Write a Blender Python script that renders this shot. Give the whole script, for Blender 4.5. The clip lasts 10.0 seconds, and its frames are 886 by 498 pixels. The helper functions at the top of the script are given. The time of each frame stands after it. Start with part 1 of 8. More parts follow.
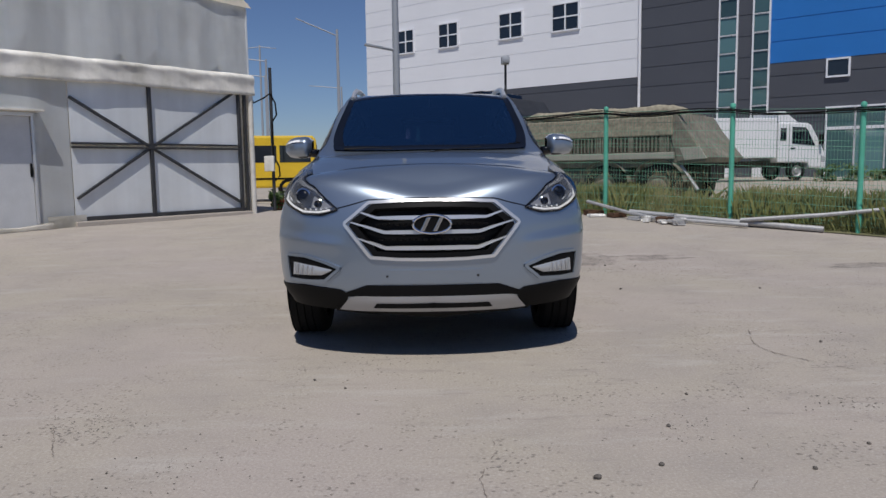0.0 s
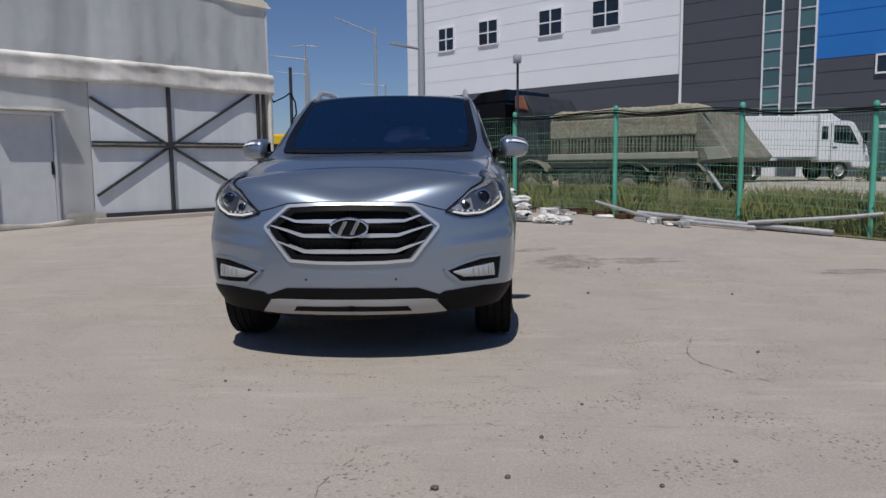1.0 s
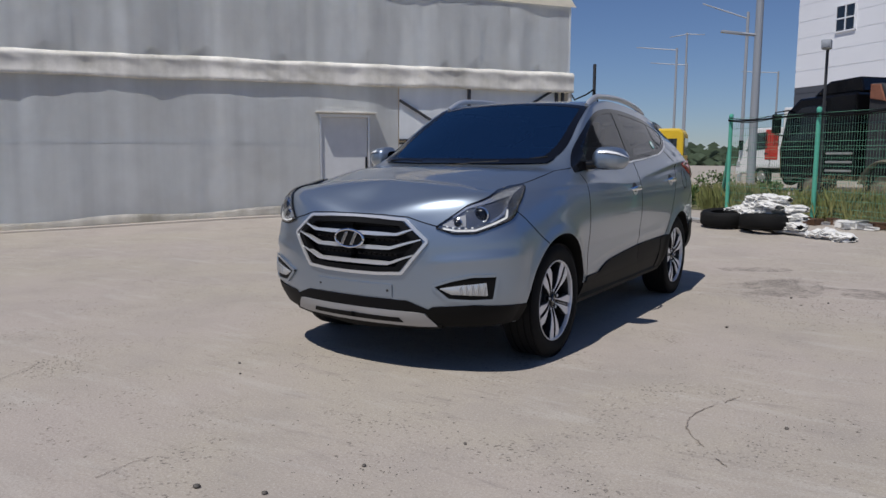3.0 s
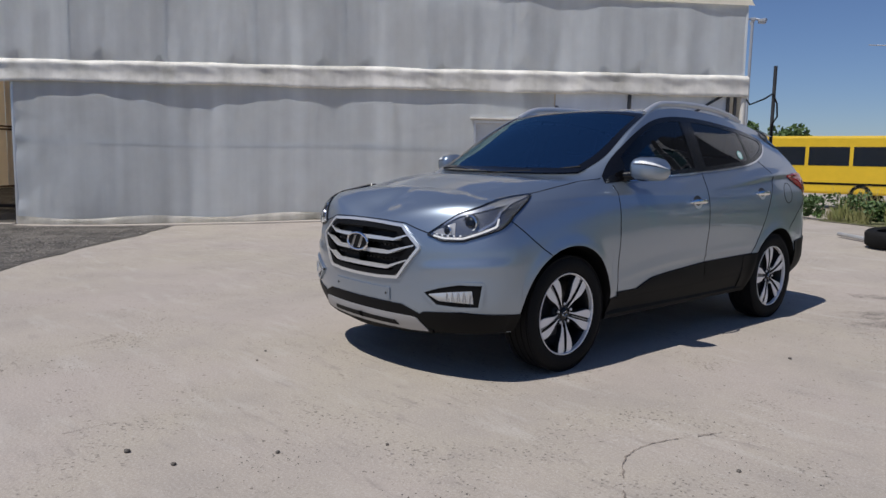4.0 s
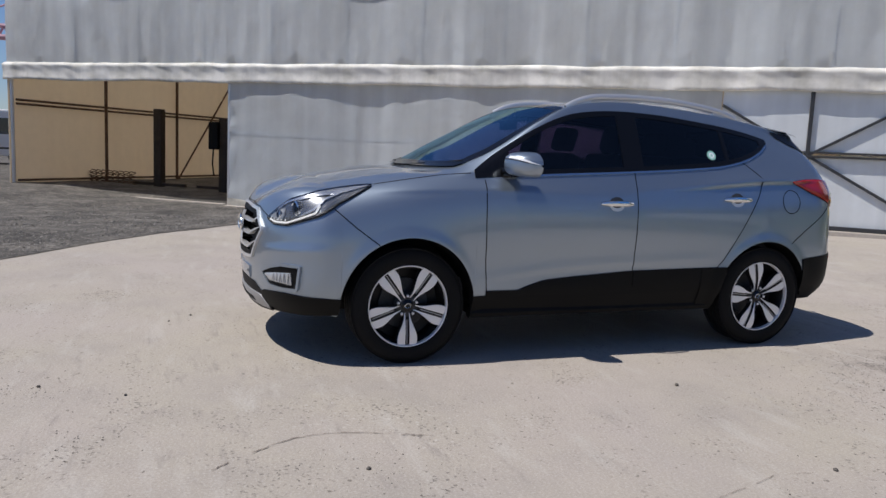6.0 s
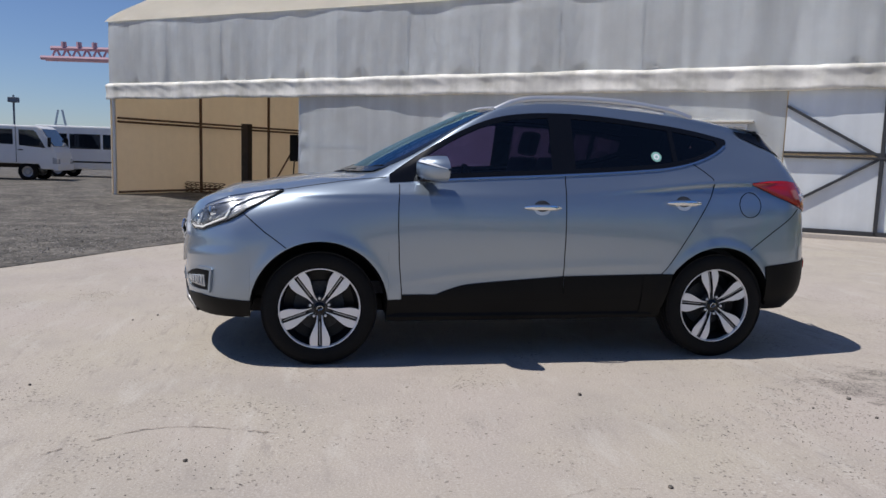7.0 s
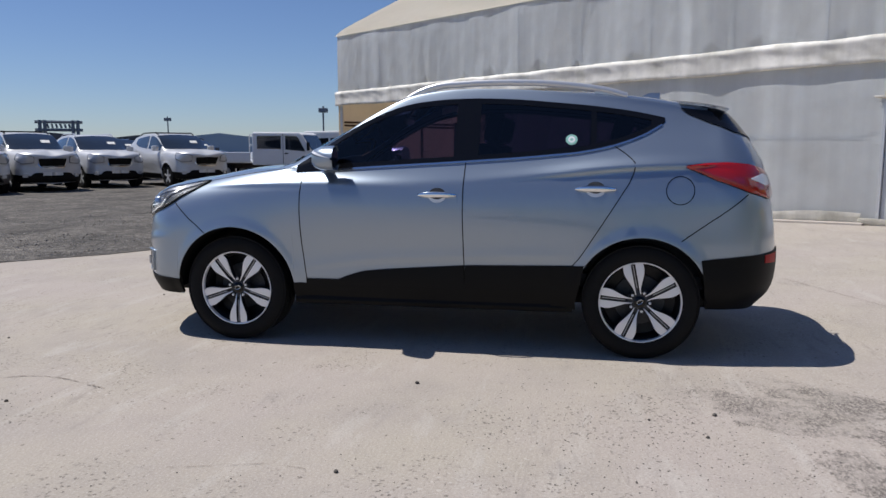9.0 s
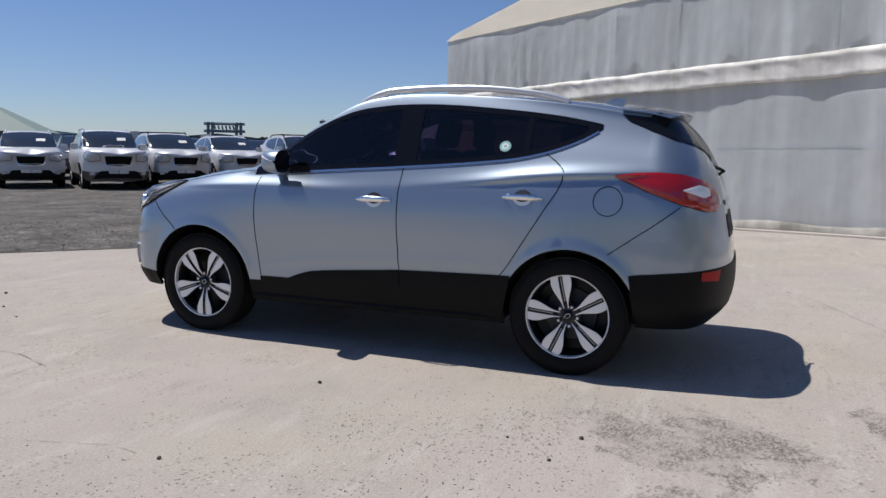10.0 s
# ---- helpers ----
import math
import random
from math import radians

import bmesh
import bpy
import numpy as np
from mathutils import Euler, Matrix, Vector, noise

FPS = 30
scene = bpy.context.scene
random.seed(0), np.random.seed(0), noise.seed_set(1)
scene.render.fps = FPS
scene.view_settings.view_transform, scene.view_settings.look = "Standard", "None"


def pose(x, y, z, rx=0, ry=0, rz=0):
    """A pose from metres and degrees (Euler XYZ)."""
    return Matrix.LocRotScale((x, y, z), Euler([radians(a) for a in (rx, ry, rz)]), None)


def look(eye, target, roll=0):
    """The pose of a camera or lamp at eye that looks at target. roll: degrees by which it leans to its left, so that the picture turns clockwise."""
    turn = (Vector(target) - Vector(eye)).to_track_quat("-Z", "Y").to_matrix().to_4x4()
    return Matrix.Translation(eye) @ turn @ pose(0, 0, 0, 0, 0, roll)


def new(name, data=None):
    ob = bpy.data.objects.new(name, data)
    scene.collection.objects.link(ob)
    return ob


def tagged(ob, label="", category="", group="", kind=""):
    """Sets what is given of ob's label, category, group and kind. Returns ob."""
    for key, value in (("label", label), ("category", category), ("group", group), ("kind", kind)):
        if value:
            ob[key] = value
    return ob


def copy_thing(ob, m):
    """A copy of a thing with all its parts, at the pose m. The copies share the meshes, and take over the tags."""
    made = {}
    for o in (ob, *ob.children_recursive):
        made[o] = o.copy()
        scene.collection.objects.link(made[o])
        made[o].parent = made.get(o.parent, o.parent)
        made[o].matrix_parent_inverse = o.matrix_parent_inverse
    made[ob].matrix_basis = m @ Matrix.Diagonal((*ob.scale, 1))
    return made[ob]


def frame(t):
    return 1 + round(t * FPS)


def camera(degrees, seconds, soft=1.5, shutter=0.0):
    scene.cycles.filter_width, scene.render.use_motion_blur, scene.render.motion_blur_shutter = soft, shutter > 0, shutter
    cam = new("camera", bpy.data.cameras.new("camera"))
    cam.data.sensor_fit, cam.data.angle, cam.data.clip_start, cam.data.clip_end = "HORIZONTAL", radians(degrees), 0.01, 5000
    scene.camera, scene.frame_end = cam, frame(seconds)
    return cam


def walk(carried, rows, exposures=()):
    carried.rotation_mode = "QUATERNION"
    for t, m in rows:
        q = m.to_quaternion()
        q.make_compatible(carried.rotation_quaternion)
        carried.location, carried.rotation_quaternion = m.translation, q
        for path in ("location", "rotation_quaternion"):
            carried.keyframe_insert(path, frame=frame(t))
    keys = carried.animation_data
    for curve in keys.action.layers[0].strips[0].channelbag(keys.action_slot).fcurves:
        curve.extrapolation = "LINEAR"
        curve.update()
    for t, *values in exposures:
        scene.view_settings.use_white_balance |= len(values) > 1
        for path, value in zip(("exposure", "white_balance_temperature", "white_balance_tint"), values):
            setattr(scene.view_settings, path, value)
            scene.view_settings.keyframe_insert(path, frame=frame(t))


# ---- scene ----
cam = camera(61.3, 10.0)
METRES, EYE, TILT, LEAN, TURN = 14.151, 1.5, 0.0, 0.0, 0.0
PATH = [
    (0, (-0.032, -4.9, 1.063), (0.005, -2.912, 0.846), -0.8),
    (0.5, (0.306, -4.941, 1.1), (0.228, -2.954, 0.88), -1.0),
    (1, (0.684, -4.883, 1.093), (0.588, -2.898, 0.87), -0.6),
    (1.5, (1.162, -4.741, 1.112), (1.065, -2.765, 0.823), -0.5),
    (2, (1.686, -4.64, 1.159), (1.154, -2.731, 0.892), -1.7),
    (2.5, (2.179, -4.428, 1.177), (1.385, -2.611, 0.918), -0.0),
    (3, (2.72, -4.208, 1.225), (1.656, -2.533, 0.981), 0.3),
    (3.2, (2.913, -4.094, 1.246), (1.746, -2.488, 1.006), 0.4),
    (4.5, (4.139, -2.987, 1.269), (2.511, -1.852, 1.02), 1.7),
    (5, (4.524, -2.436, 1.29), (2.798, -1.46, 1.026), 2.3),
    (5.5, (4.82, -1.889, 1.266), (3.024, -1.047, 1.007), 2.7),
    (6.8, (5.359, -0.393, 1.308), (3.424, 0.045, 1.058), 2.0),
    (7, (5.414, -0.14, 1.291), (3.466, 0.244, 1.048), 1.8),
    (7.5, (5.523, 0.452, 1.284), (3.545, 0.615, 1.044), 0.9),
    (8, (5.571, 1.064, 1.279), (3.587, 1.114, 1.034), 0.5),
    (8.5, (5.591, 1.684, 1.277), (3.614, 1.531, 1.019), 0.1),
    (9, (5.493, 2.293, 1.281), (3.546, 1.924, 1.016), 0.0),
    (9.5, (5.359, 2.959, 1.293), (3.469, 2.359, 1.028), 0.2),
    (10, (5.129, 3.569, 1.301), (3.289, 2.827, 1.043), 0.8),
]
walk(cam, [(t, look(eye, target, roll)) for t, eye, target, roll in PATH],
     exposures=[(0.0, -0.60), (2.5, -0.56), (4.5, -0.36), (5.5, -0.28), (7.0, -0.18), (10.0, -0.16)])

# ---- light ----
SUN_TO = Vector((-0.05, -0.50, 1.0)).normalized()
sun_data = bpy.data.lights.new("sun", "SUN")
sun_data.energy, sun_data.angle, sun_data.color = 5.0, radians(0.53), (1.0, 0.963, 0.918)
sun = new("sun", sun_data)
sun.rotation_euler = SUN_TO.to_track_quat("Z", "Y").to_euler()
world = bpy.data.worlds.new("sky")
scene.world = world
world.use_nodes = True
wn = world.node_tree.nodes
sky = wn.new("ShaderNodeTexSky")
sky.sky_type, sky.sun_disc = "NISHITA", False
sky.sun_elevation = math.asin(SUN_TO.z)
sky.sun_rotation = math.atan2(SUN_TO.x, SUN_TO.y)
sky.air_density, sky.dust_density, sky.ozone_density = 0.90, 0.15, 1.6
wn["Background"].inputs["Strength"].default_value = 0.080
tint = wn.new("ShaderNodeMix")
tint.data_type, tint.blend_type = "RGBA", "MULTIPLY"
tint.inputs[0].default_value = 1.0
tint.inputs[7].default_value = (0.80, 0.915, 1.20, 1)
world.node_tree.links.new(sky.outputs[0], tint.inputs[6])
world.node_tree.links.new(tint.outputs[2], wn["Background"].inputs["Color"])


# ---- materials ----
def material(name, color, rough=0.5, metal=0.0, coat=0.0, spec=0.5, vary=0.0, scale=4.0, fine=60.0, bump=0.0, stain=None, stain_scale=1.2, stain_amount=0.5, per_object=0.0, streak=0.0):
    """Procedural surface: base colour with broad and fine variation, optional stain tone, hanging streaks and relief."""
    m = bpy.data.materials.new(name)
    m.use_nodes = True
    t = m.node_tree
    b = t.nodes["Principled BSDF"]
    b.inputs["Base Color"].default_value = (*color, 1)
    b.inputs["Roughness"].default_value = rough
    b.inputs["Metallic"].default_value = metal
    b.inputs["Coat Weight"].default_value = coat
    b.inputs["Coat Roughness"].default_value = 0.03
    b.inputs["Specular IOR Level"].default_value = spec
    if not (vary or bump or stain or per_object or streak):
        return m
    N, L = t.nodes.new, t.links.new
    co = N("ShaderNodeTexCoord").outputs["Object"]

    def tex(sc, detail=4.0, rough_=0.6):
        n = N("ShaderNodeTexNoise")
        n.inputs["Scale"].default_value, n.inputs["Detail"].default_value, n.inputs["Roughness"].default_value = sc, detail, rough_
        L(co, n.inputs["Vector"])
        return n.outputs["Fac"]

    def ramp(src, lo, hi, a, c):
        r = N("ShaderNodeMapRange")
        r.inputs["From Min"].default_value, r.inputs["From Max"].default_value = lo, hi
        r.inputs["To Min"].default_value, r.inputs["To Max"].default_value = a, c
        L(src, r.inputs["Value"])
        return r.outputs["Result"]

    def mix(kind, fac, a, c):
        n = N("ShaderNodeMix")
        n.data_type, n.blend_type = "RGBA", kind
        for key, val in ((0, fac), (6, a), (7, c)):
            if hasattr(val, "is_linked"):
                L(val, n.inputs[key])
            else:
                n.inputs[key].default_value = val
        return n.outputs[2]

    col = (*color, 1)
    if stain:
        col = mix("MIX", ramp(tex(stain_scale, 6.0, 0.65), 0.45, 0.72, 0.0, stain_amount), col, (*stain, 1))
    if vary:
        g1 = ramp(tex(scale), 0.3, 0.7, 1 - vary, 1 + vary)
        g2 = ramp(tex(fine, 3.0), 0.3, 0.7, 1 - vary, 1 + vary)
        mm = N("ShaderNodeMath")
        mm.operation = "MULTIPLY"
        L(g1, mm.inputs[0])
        L(g2, mm.inputs[1])
        cc = N("ShaderNodeCombineColor")
        for k in range(3):
            L(mm.outputs[0], cc.inputs[k])
        col = mix("MULTIPLY", 1.0, col, cc.outputs[0])
    if per_object:
        info = N("ShaderNodeObjectInfo").outputs["Random"]
        v = ramp(info, 0, 1, 1 - per_object, 1 + per_object)
        cc = N("ShaderNodeCombineColor")
        for k in range(3):
            L(v, cc.inputs[k])
        col = mix("MULTIPLY", 1.0, col, cc.outputs[0])
    if streak:
        mp = N("ShaderNodeMapping")
        mp.inputs["Scale"].default_value = (2.6, 2.6, 0.12)
        L(co, mp.inputs["Vector"])
        n = N("ShaderNodeTexNoise")
        n.inputs["Scale"].default_value, n.inputs["Detail"].default_value = 1.0, 4.0
        L(mp.outputs[0], n.inputs["Vector"])
        v = ramp(n.outputs["Fac"], 0.3, 0.7, 1 - streak, 1 + streak)
        cc = N("ShaderNodeCombineColor")
        for k in range(3):
            L(v, cc.inputs[k])
        col = mix("MULTIPLY", 1.0, col, cc.outputs[0])
    if hasattr(col, "is_linked"):
        L(col, b.inputs["Base Color"])
    if bump:
        bn = N("ShaderNodeBump")
        bn.inputs["Strength"].default_value, bn.inputs["Distance"].default_value = 1.0, bump
        L(tex(fine, 5.0, 0.7), bn.inputs["Height"])
        L(bn.outputs["Normal"], b.inputs["Normal"])
    return m


def translucent(m, share, color):
    """Let part of the light through a cloth material."""
    t = m.node_tree
    N, L = t.nodes.new, t.links.new
    mixs, tr = N("ShaderNodeMixShader"), N("ShaderNodeBsdfTranslucent")
    tr.inputs["Color"].default_value = (*color, 1)
    mixs.inputs[0].default_value = share
    L(t.nodes["Principled BSDF"].outputs[0], mixs.inputs[1])
    L(tr.outputs[0], mixs.inputs[2])
    L(mixs.outputs[0], t.nodes["Material Output"].inputs[0])
    return m


def glass(name, tint, rough=0.02, ior=1.52, gloss=(1.0, 1.0, 1.0)):
    """Thin tinted pane: clear tinted part with a Fresnel gloss."""
    m = bpy.data.materials.new(name)
    m.use_nodes = True
    t = m.node_tree
    t.nodes.clear()
    N, L = t.nodes.new, t.links.new
    out, mixs, tr, gl, fr = (N("ShaderNode" + k) for k in ("OutputMaterial", "MixShader", "BsdfTransparent", "BsdfGlossy", "Fresnel"))
    tr.inputs["Color"].default_value = (*tint, 1)
    gl.inputs["Roughness"].default_value = rough
    gl.inputs["Color"].default_value = (*gloss, 1)
    fr.inputs["IOR"].default_value = ior
    L(fr.outputs[0], mixs.inputs[0])
    L(tr.outputs[0], mixs.inputs[1])
    L(gl.outputs[0], mixs.inputs[2])
    L(mixs.outputs[0], out.inputs[0])
    return m


PAINT = material("silver_blue_paint", (0.300, 0.355, 0.425), 0.38, 0.84, 1.0)
BLACK_PLASTIC = material("black_plastic", (0.004, 0.004, 0.0042), 0.55, spec=0.16, vary=0.15, fine=200)
GLOSS_BLACK = material("gloss_black", (0.005, 0.005, 0.006), 0.15, spec=0.3, coat=0.15)
SHADOW_GAP = material("panel_gap_black", (0.002, 0.002, 0.0025), 0.6, spec=0.2)
CHROME = material("chrome", (0.8, 0.81, 0.83), 0.12, 1.0)
SKID_GREY = material("matt_grey_skid_plate", (0.40, 0.40, 0.41), 0.45, 0.6)
SATIN = material("satin_silver", (0.68, 0.68, 0.69), 0.32, 0.6)
RUBBER = material("tyre_rubber", (0.008, 0.0078, 0.0078), 0.8, spec=0.2, vary=0.2, fine=120)
ALLOY = material("machined_alloy", (0.80, 0.80, 0.81), 0.36, 0.35)
ALLOY_DARK = material("dark_alloy", (0.012, 0.012, 0.014), 0.4, 0.2, spec=0.3)
TINT = glass("dark_privacy_glass", (0.13, 0.10, 0.15))
FRONT_TINT = glass("purple_tinted_glass", (0.34, 0.29, 0.42))
# blue gloss and high ior put a stronger sky reflection into the pane
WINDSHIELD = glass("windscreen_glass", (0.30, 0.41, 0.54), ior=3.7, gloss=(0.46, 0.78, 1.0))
CLEAR = glass("clear_lens", (0.9, 0.92, 0.95))
RED_LENS = material("red_lens", (0.36, 0.004, 0.006), 0.12, coat=1.0)
RED_REFLECTOR = material("red_reflector", (0.38, 0.012, 0.012), 0.5, spec=0.2)
WHITE_LENS = material("white_lens", (0.9, 0.9, 0.9), 0.1, coat=1.0)
STONE_PALE = material("pale_stone", (0.26, 0.24, 0.215), 0.9, vary=0.5, scale=9)
STONE_DARK = material("dark_stone", (0.10, 0.09, 0.08), 0.9, vary=0.3, scale=30)
CRACK = material("crack_dark", (0.22, 0.185, 0.155), 0.95)
ASPHALT = material("asphalt", (0.06, 0.055, 0.05), 0.9, vary=0.2, scale=2)
RUST = material("brown_steel", (0.11, 0.058, 0.033), 0.7, 0.2, vary=0.3)
RUST_DARK = material("dark_brown_steel", (0.04, 0.028, 0.02), 0.7, 0.2, vary=0.3)
DOOR_GREY = material("pale_grey_door", (0.58, 0.59, 0.60), 0.5, vary=0.05)
GREEN_WIRE = material("green_wire", (0.12, 0.30, 0.20), 0.5)
GRASS = material("grass_blades", (0.19, 0.21, 0.065), 0.7, vary=0.3, scale=0.8, fine=8.0, stain=(0.30, 0.26, 0.12), stain_scale=1.6, stain_amount=0.8)
STRAW = material("dry_stalks", (0.42, 0.34, 0.19), 0.8, vary=0.3, scale=1.0, fine=9.0)
SOIL = material("weedy_soil", (0.16, 0.15, 0.08), 0.95, vary=0.3, scale=1.5, fine=20, stain=(0.08, 0.11, 0.03), stain_scale=1.6, stain_amount=0.8)
DIRT = material("dusty_yard", (0.36, 0.32, 0.27), 0.95, vary=0.12, scale=0.5, fine=10, bump=0.005)
TARP_WHITE = material("crumpled_white_tarp", (0.72, 0.71, 0.68), 0.55, vary=0.1, scale=6)
PIPE = material("galvanised_pipe", (0.42, 0.42, 0.42), 0.5, 0.4, vary=0.2, scale=4)
RED_TUB = material("faded_red_plastic", (0.36, 0.06, 0.045), 0.6, vary=0.15)
LEAF = material("green_leaves", (0.06, 0.11, 0.025), 0.6, vary=0.35, scale=1.5)
LEAF_FAR = material("distant_leaves", (0.06, 0.09, 0.05), 0.8, vary=0.3, scale=0.1)
LAMP_GREY = material("grey_lamp_paint", (0.36, 0.38, 0.41), 0.5, 0.2)
KHAKI = material("dusty_khaki_paint", (0.175, 0.158, 0.118), 0.75, vary=0.25, scale=1.5, fine=9.0, stain=(0.25, 0.23, 0.19), stain_scale=2.0, stain_amount=0.6)
KHAKI_CLOTH = material("khaki_canvas", (0.32, 0.29, 0.215), 0.9, vary=0.3, scale=3, fine=14.0, stain=(0.13, 0.115, 0.085), stain_scale=3.0, stain_amount=0.6)
RUST_RED = material("rust_red_paint", (0.25, 0.10, 0.06), 0.7, vary=0.2)
VAN_WHITE = material("white_vehicle_paint", (0.78, 0.79, 0.80), 0.35, vary=0.04, scale=1.0, stain=(0.55, 0.53, 0.5), stain_scale=1.0, stain_amount=0.3)
RED_PANEL = material("red_panel", (0.5, 0.03, 0.02), 0.5)
BUS_YELLOW = material("yellow_bus_paint", (0.75, 0.50, 0.03), 0.4, vary=0.05)
SUV_SILVER = material("pale_silver_paint", (0.60, 0.605, 0.62), 0.42, 0.35, 0.3, per_object=0.15)
SUV_BROWN = material("grey_brown_lower_paint", (0.11, 0.095, 0.085), 0.5, 0.2)
SUV_DARK = material("dark_blue_paint", (0.03, 0.04, 0.06), 0.3, 0.3, 0.8, per_object=0.4)
SUV_GLASS = material("dark_car_glass", (0.015, 0.02, 0.025), 0.05, coat=1.0)
FOG_GLASS = material("fog_lamp_glass", (0.46, 0.47, 0.48), 0.22, 0.35, 0.6)
SUV_LAMP = material("car_lamp", (0.55, 0.56, 0.58), 0.15, 0.3, 1.0)
PANE_DARK = material("dark_window_pane", (0.012, 0.016, 0.022), 0.06, coat=0.6)
PANE_TEAL = material("teal_window_pane", (0.07, 0.14, 0.145), 0.08, coat=0.6, per_object=0.6)
# crane red paled in the colour itself to stand for distance haze
PINK = material("hazed_red_crane", (0.50, 0.30, 0.36), 0.7)
# far blue with the haze of the distance mixed in
HAZE_BLUE = material("hazed_blue", (0.32, 0.42, 0.52), 0.8)
SHED_GREEN = material("pale_green_roof", (0.20, 0.26, 0.235), 0.7)
LAMP_BOWL = material("lamp_bowl", (0.26, 0.265, 0.275), 0.25, 0.85)
LAMP_SILVER = material("lamp_reflector_silver", (0.72, 0.73, 0.75), 0.22, 0.85)
STICKER = material("pale_green_sticker", (0.26, 0.52, 0.46), 0.5)
INTERIOR = material("dark_cloth", (0.03, 0.028, 0.03), 0.8, vary=0.2)
CONCRETE = material("concrete", (0.46, 0.41, 0.36), 0.9, vary=0.1, scale=0.7, fine=35.0, bump=0.004, stain=(0.36, 0.31, 0.26), stain_scale=0.45, stain_amount=0.5)
# gritty worn smears of the yard: centre, half length, half width, turn
SMEARS = [((1.62, 3.62), 0.55, 0.24, 0.75), ((1.95, 3.42), 0.42, 0.10, 1.5), ((2.45, 3.42), 0.30, 0.16, 0.3), ((2.6, 3.45), 0.4, 0.10, 0.0), ((4.5, 2.62), 0.6, 0.12, 0.2), ((1.3, 4.3), 0.5, 0.12, 0.3), ((2.45, 3.62), 0.50, 0.09, -0.05), ((1.75, 3.25), 0.5, 0.22, 0.9), ((4.5, 2.75), 0.4, 0.12, 0.1)]


def yard_concrete():
    """Troweled concrete: broad warm and cool tones, trowel smears, dark specks in clusters, pits and gritty worn places."""
    m = bpy.data.materials.new("yard_concrete")
    m.use_nodes = True
    t = m.node_tree
    N, L = t.nodes.new, t.links.new
    b = t.nodes["Principled BSDF"]
    b.inputs["Roughness"].default_value = 0.88
    b.inputs["Specular IOR Level"].default_value = 0.3
    co = N("ShaderNodeTexCoord").outputs["Object"]

    def mapped(loc=(0, 0, 0), turn=0.0, scale=(1, 1, 1), kind="POINT"):
        n = N("ShaderNodeMapping")
        n.vector_type = kind
        n.inputs["Location"].default_value, n.inputs["Rotation"].default_value, n.inputs["Scale"].default_value = loc, (0, 0, turn), scale
        L(co, n.inputs["Vector"])
        return n.outputs[0]

    def tex(sc, detail=4.0, rough=0.6, vec=None):
        n = N("ShaderNodeTexNoise")
        n.inputs["Scale"].default_value, n.inputs["Detail"].default_value, n.inputs["Roughness"].default_value = sc, detail, rough
        L(vec or co, n.inputs["Vector"])
        return n.outputs["Fac"]

    def ramp(src, lo, hi, a=0.0, c=1.0):
        r = N("ShaderNodeMapRange")
        for key, val in (("From Min", lo), ("From Max", hi), ("To Min", a), ("To Max", c)):
            r.inputs[key].default_value = val
        L(src, r.inputs["Value"])
        return r.outputs["Result"]

    def calc(op, a, c):
        n = N("ShaderNodeMath")
        n.operation = op
        for k, val in enumerate((a, c)):
            if hasattr(val, "is_linked"):
                L(val, n.inputs[k])
            else:
                n.inputs[k].default_value = val
        return n.outputs[0]

    def mix(fac, a, c):
        n = N("ShaderNodeMix")
        n.data_type, n.clamp_factor = "RGBA", True
        for key, val in ((0, fac), (6, a), (7, c)):
            if hasattr(val, "is_linked"):
                L(val, n.inputs[key])
            else:
                n.inputs[key].default_value = val if key == 0 else (*val, 1)
        return n.outputs[2]
    col = mix(ramp(tex(0.45, 5.0), 0.40, 0.60), (0.398, 0.348, 0.310), (0.396, 0.352, 0.293))
    col = mix(ramp(tex(1.1, 6.0, 0.65), 0.46, 0.68, 0, 0.62), col, (0.315, 0.282, 0.252))
    col = mix(ramp(tex(1.0, 5.0, 0.6, mapped(turn=0.5, scale=(1.2, 5.0, 1))), 0.55, 0.72, 0, 0.5), col, (0.49, 0.455, 0.415))
    col = mix(ramp(tex(1.0, 5.0, 0.6, mapped((7, 3, 0), -0.4, (1.5, 7.0, 1))), 0.60, 0.75, 0, 0.5), col, (0.30, 0.27, 0.245))
    rough_spots = calc("MULTIPLY", ramp(tex(13.0, 7.0, 0.82), 0.54, 0.66), ramp(tex(0.9, 3.0), 0.42, 0.60, 0.25, 1.0))
    col = mix(calc("MULTIPLY", rough_spots, 0.42), col, (0.25, 0.225, 0.20))
    grain = tex(85.0, 5.0, 0.75)
    col = mix(ramp(grain, 0.50, 0.68, 0, 0.5), col, (0.26, 0.235, 0.21))
    col = mix(ramp(grain, 0.48, 0.32, 0, 0.5), col, (0.55, 0.515, 0.47))
    cluster = ramp(tex(1.7, 4.0, 0.6), 0.47, 0.62)

    warp = N("ShaderNodeTexNoise")
    warp.inputs["Scale"].default_value, warp.inputs["Detail"].default_value = 60.0, 3.0
    L(co, warp.inputs["Vector"])
    shift = N("ShaderNodeVectorMath")
    shift.operation = "MULTIPLY_ADD"
    shift.inputs[1].default_value = (0.03, 0.03, 0.0)
    L(warp.outputs["Color"], shift.inputs[0])
    L(co, shift.inputs[2])

    def specks(scale, radius, keep):
        n = N("ShaderNodeTexVoronoi")
        n.inputs["Scale"].default_value = scale
        L(shift.outputs[0], n.inputs["Vector"])
        sep = N("ShaderNodeSeparateColor")
        L(n.outputs["Color"], sep.inputs[0])
        dot = ramp(n.outputs["Distance"], radius, radius * 0.55)
        return calc("MULTIPLY", dot, calc("GREATER_THAN", sep.outputs[0], keep))
    fine = calc("MULTIPLY", specks(44.0, 0.36, 0.40), cluster)
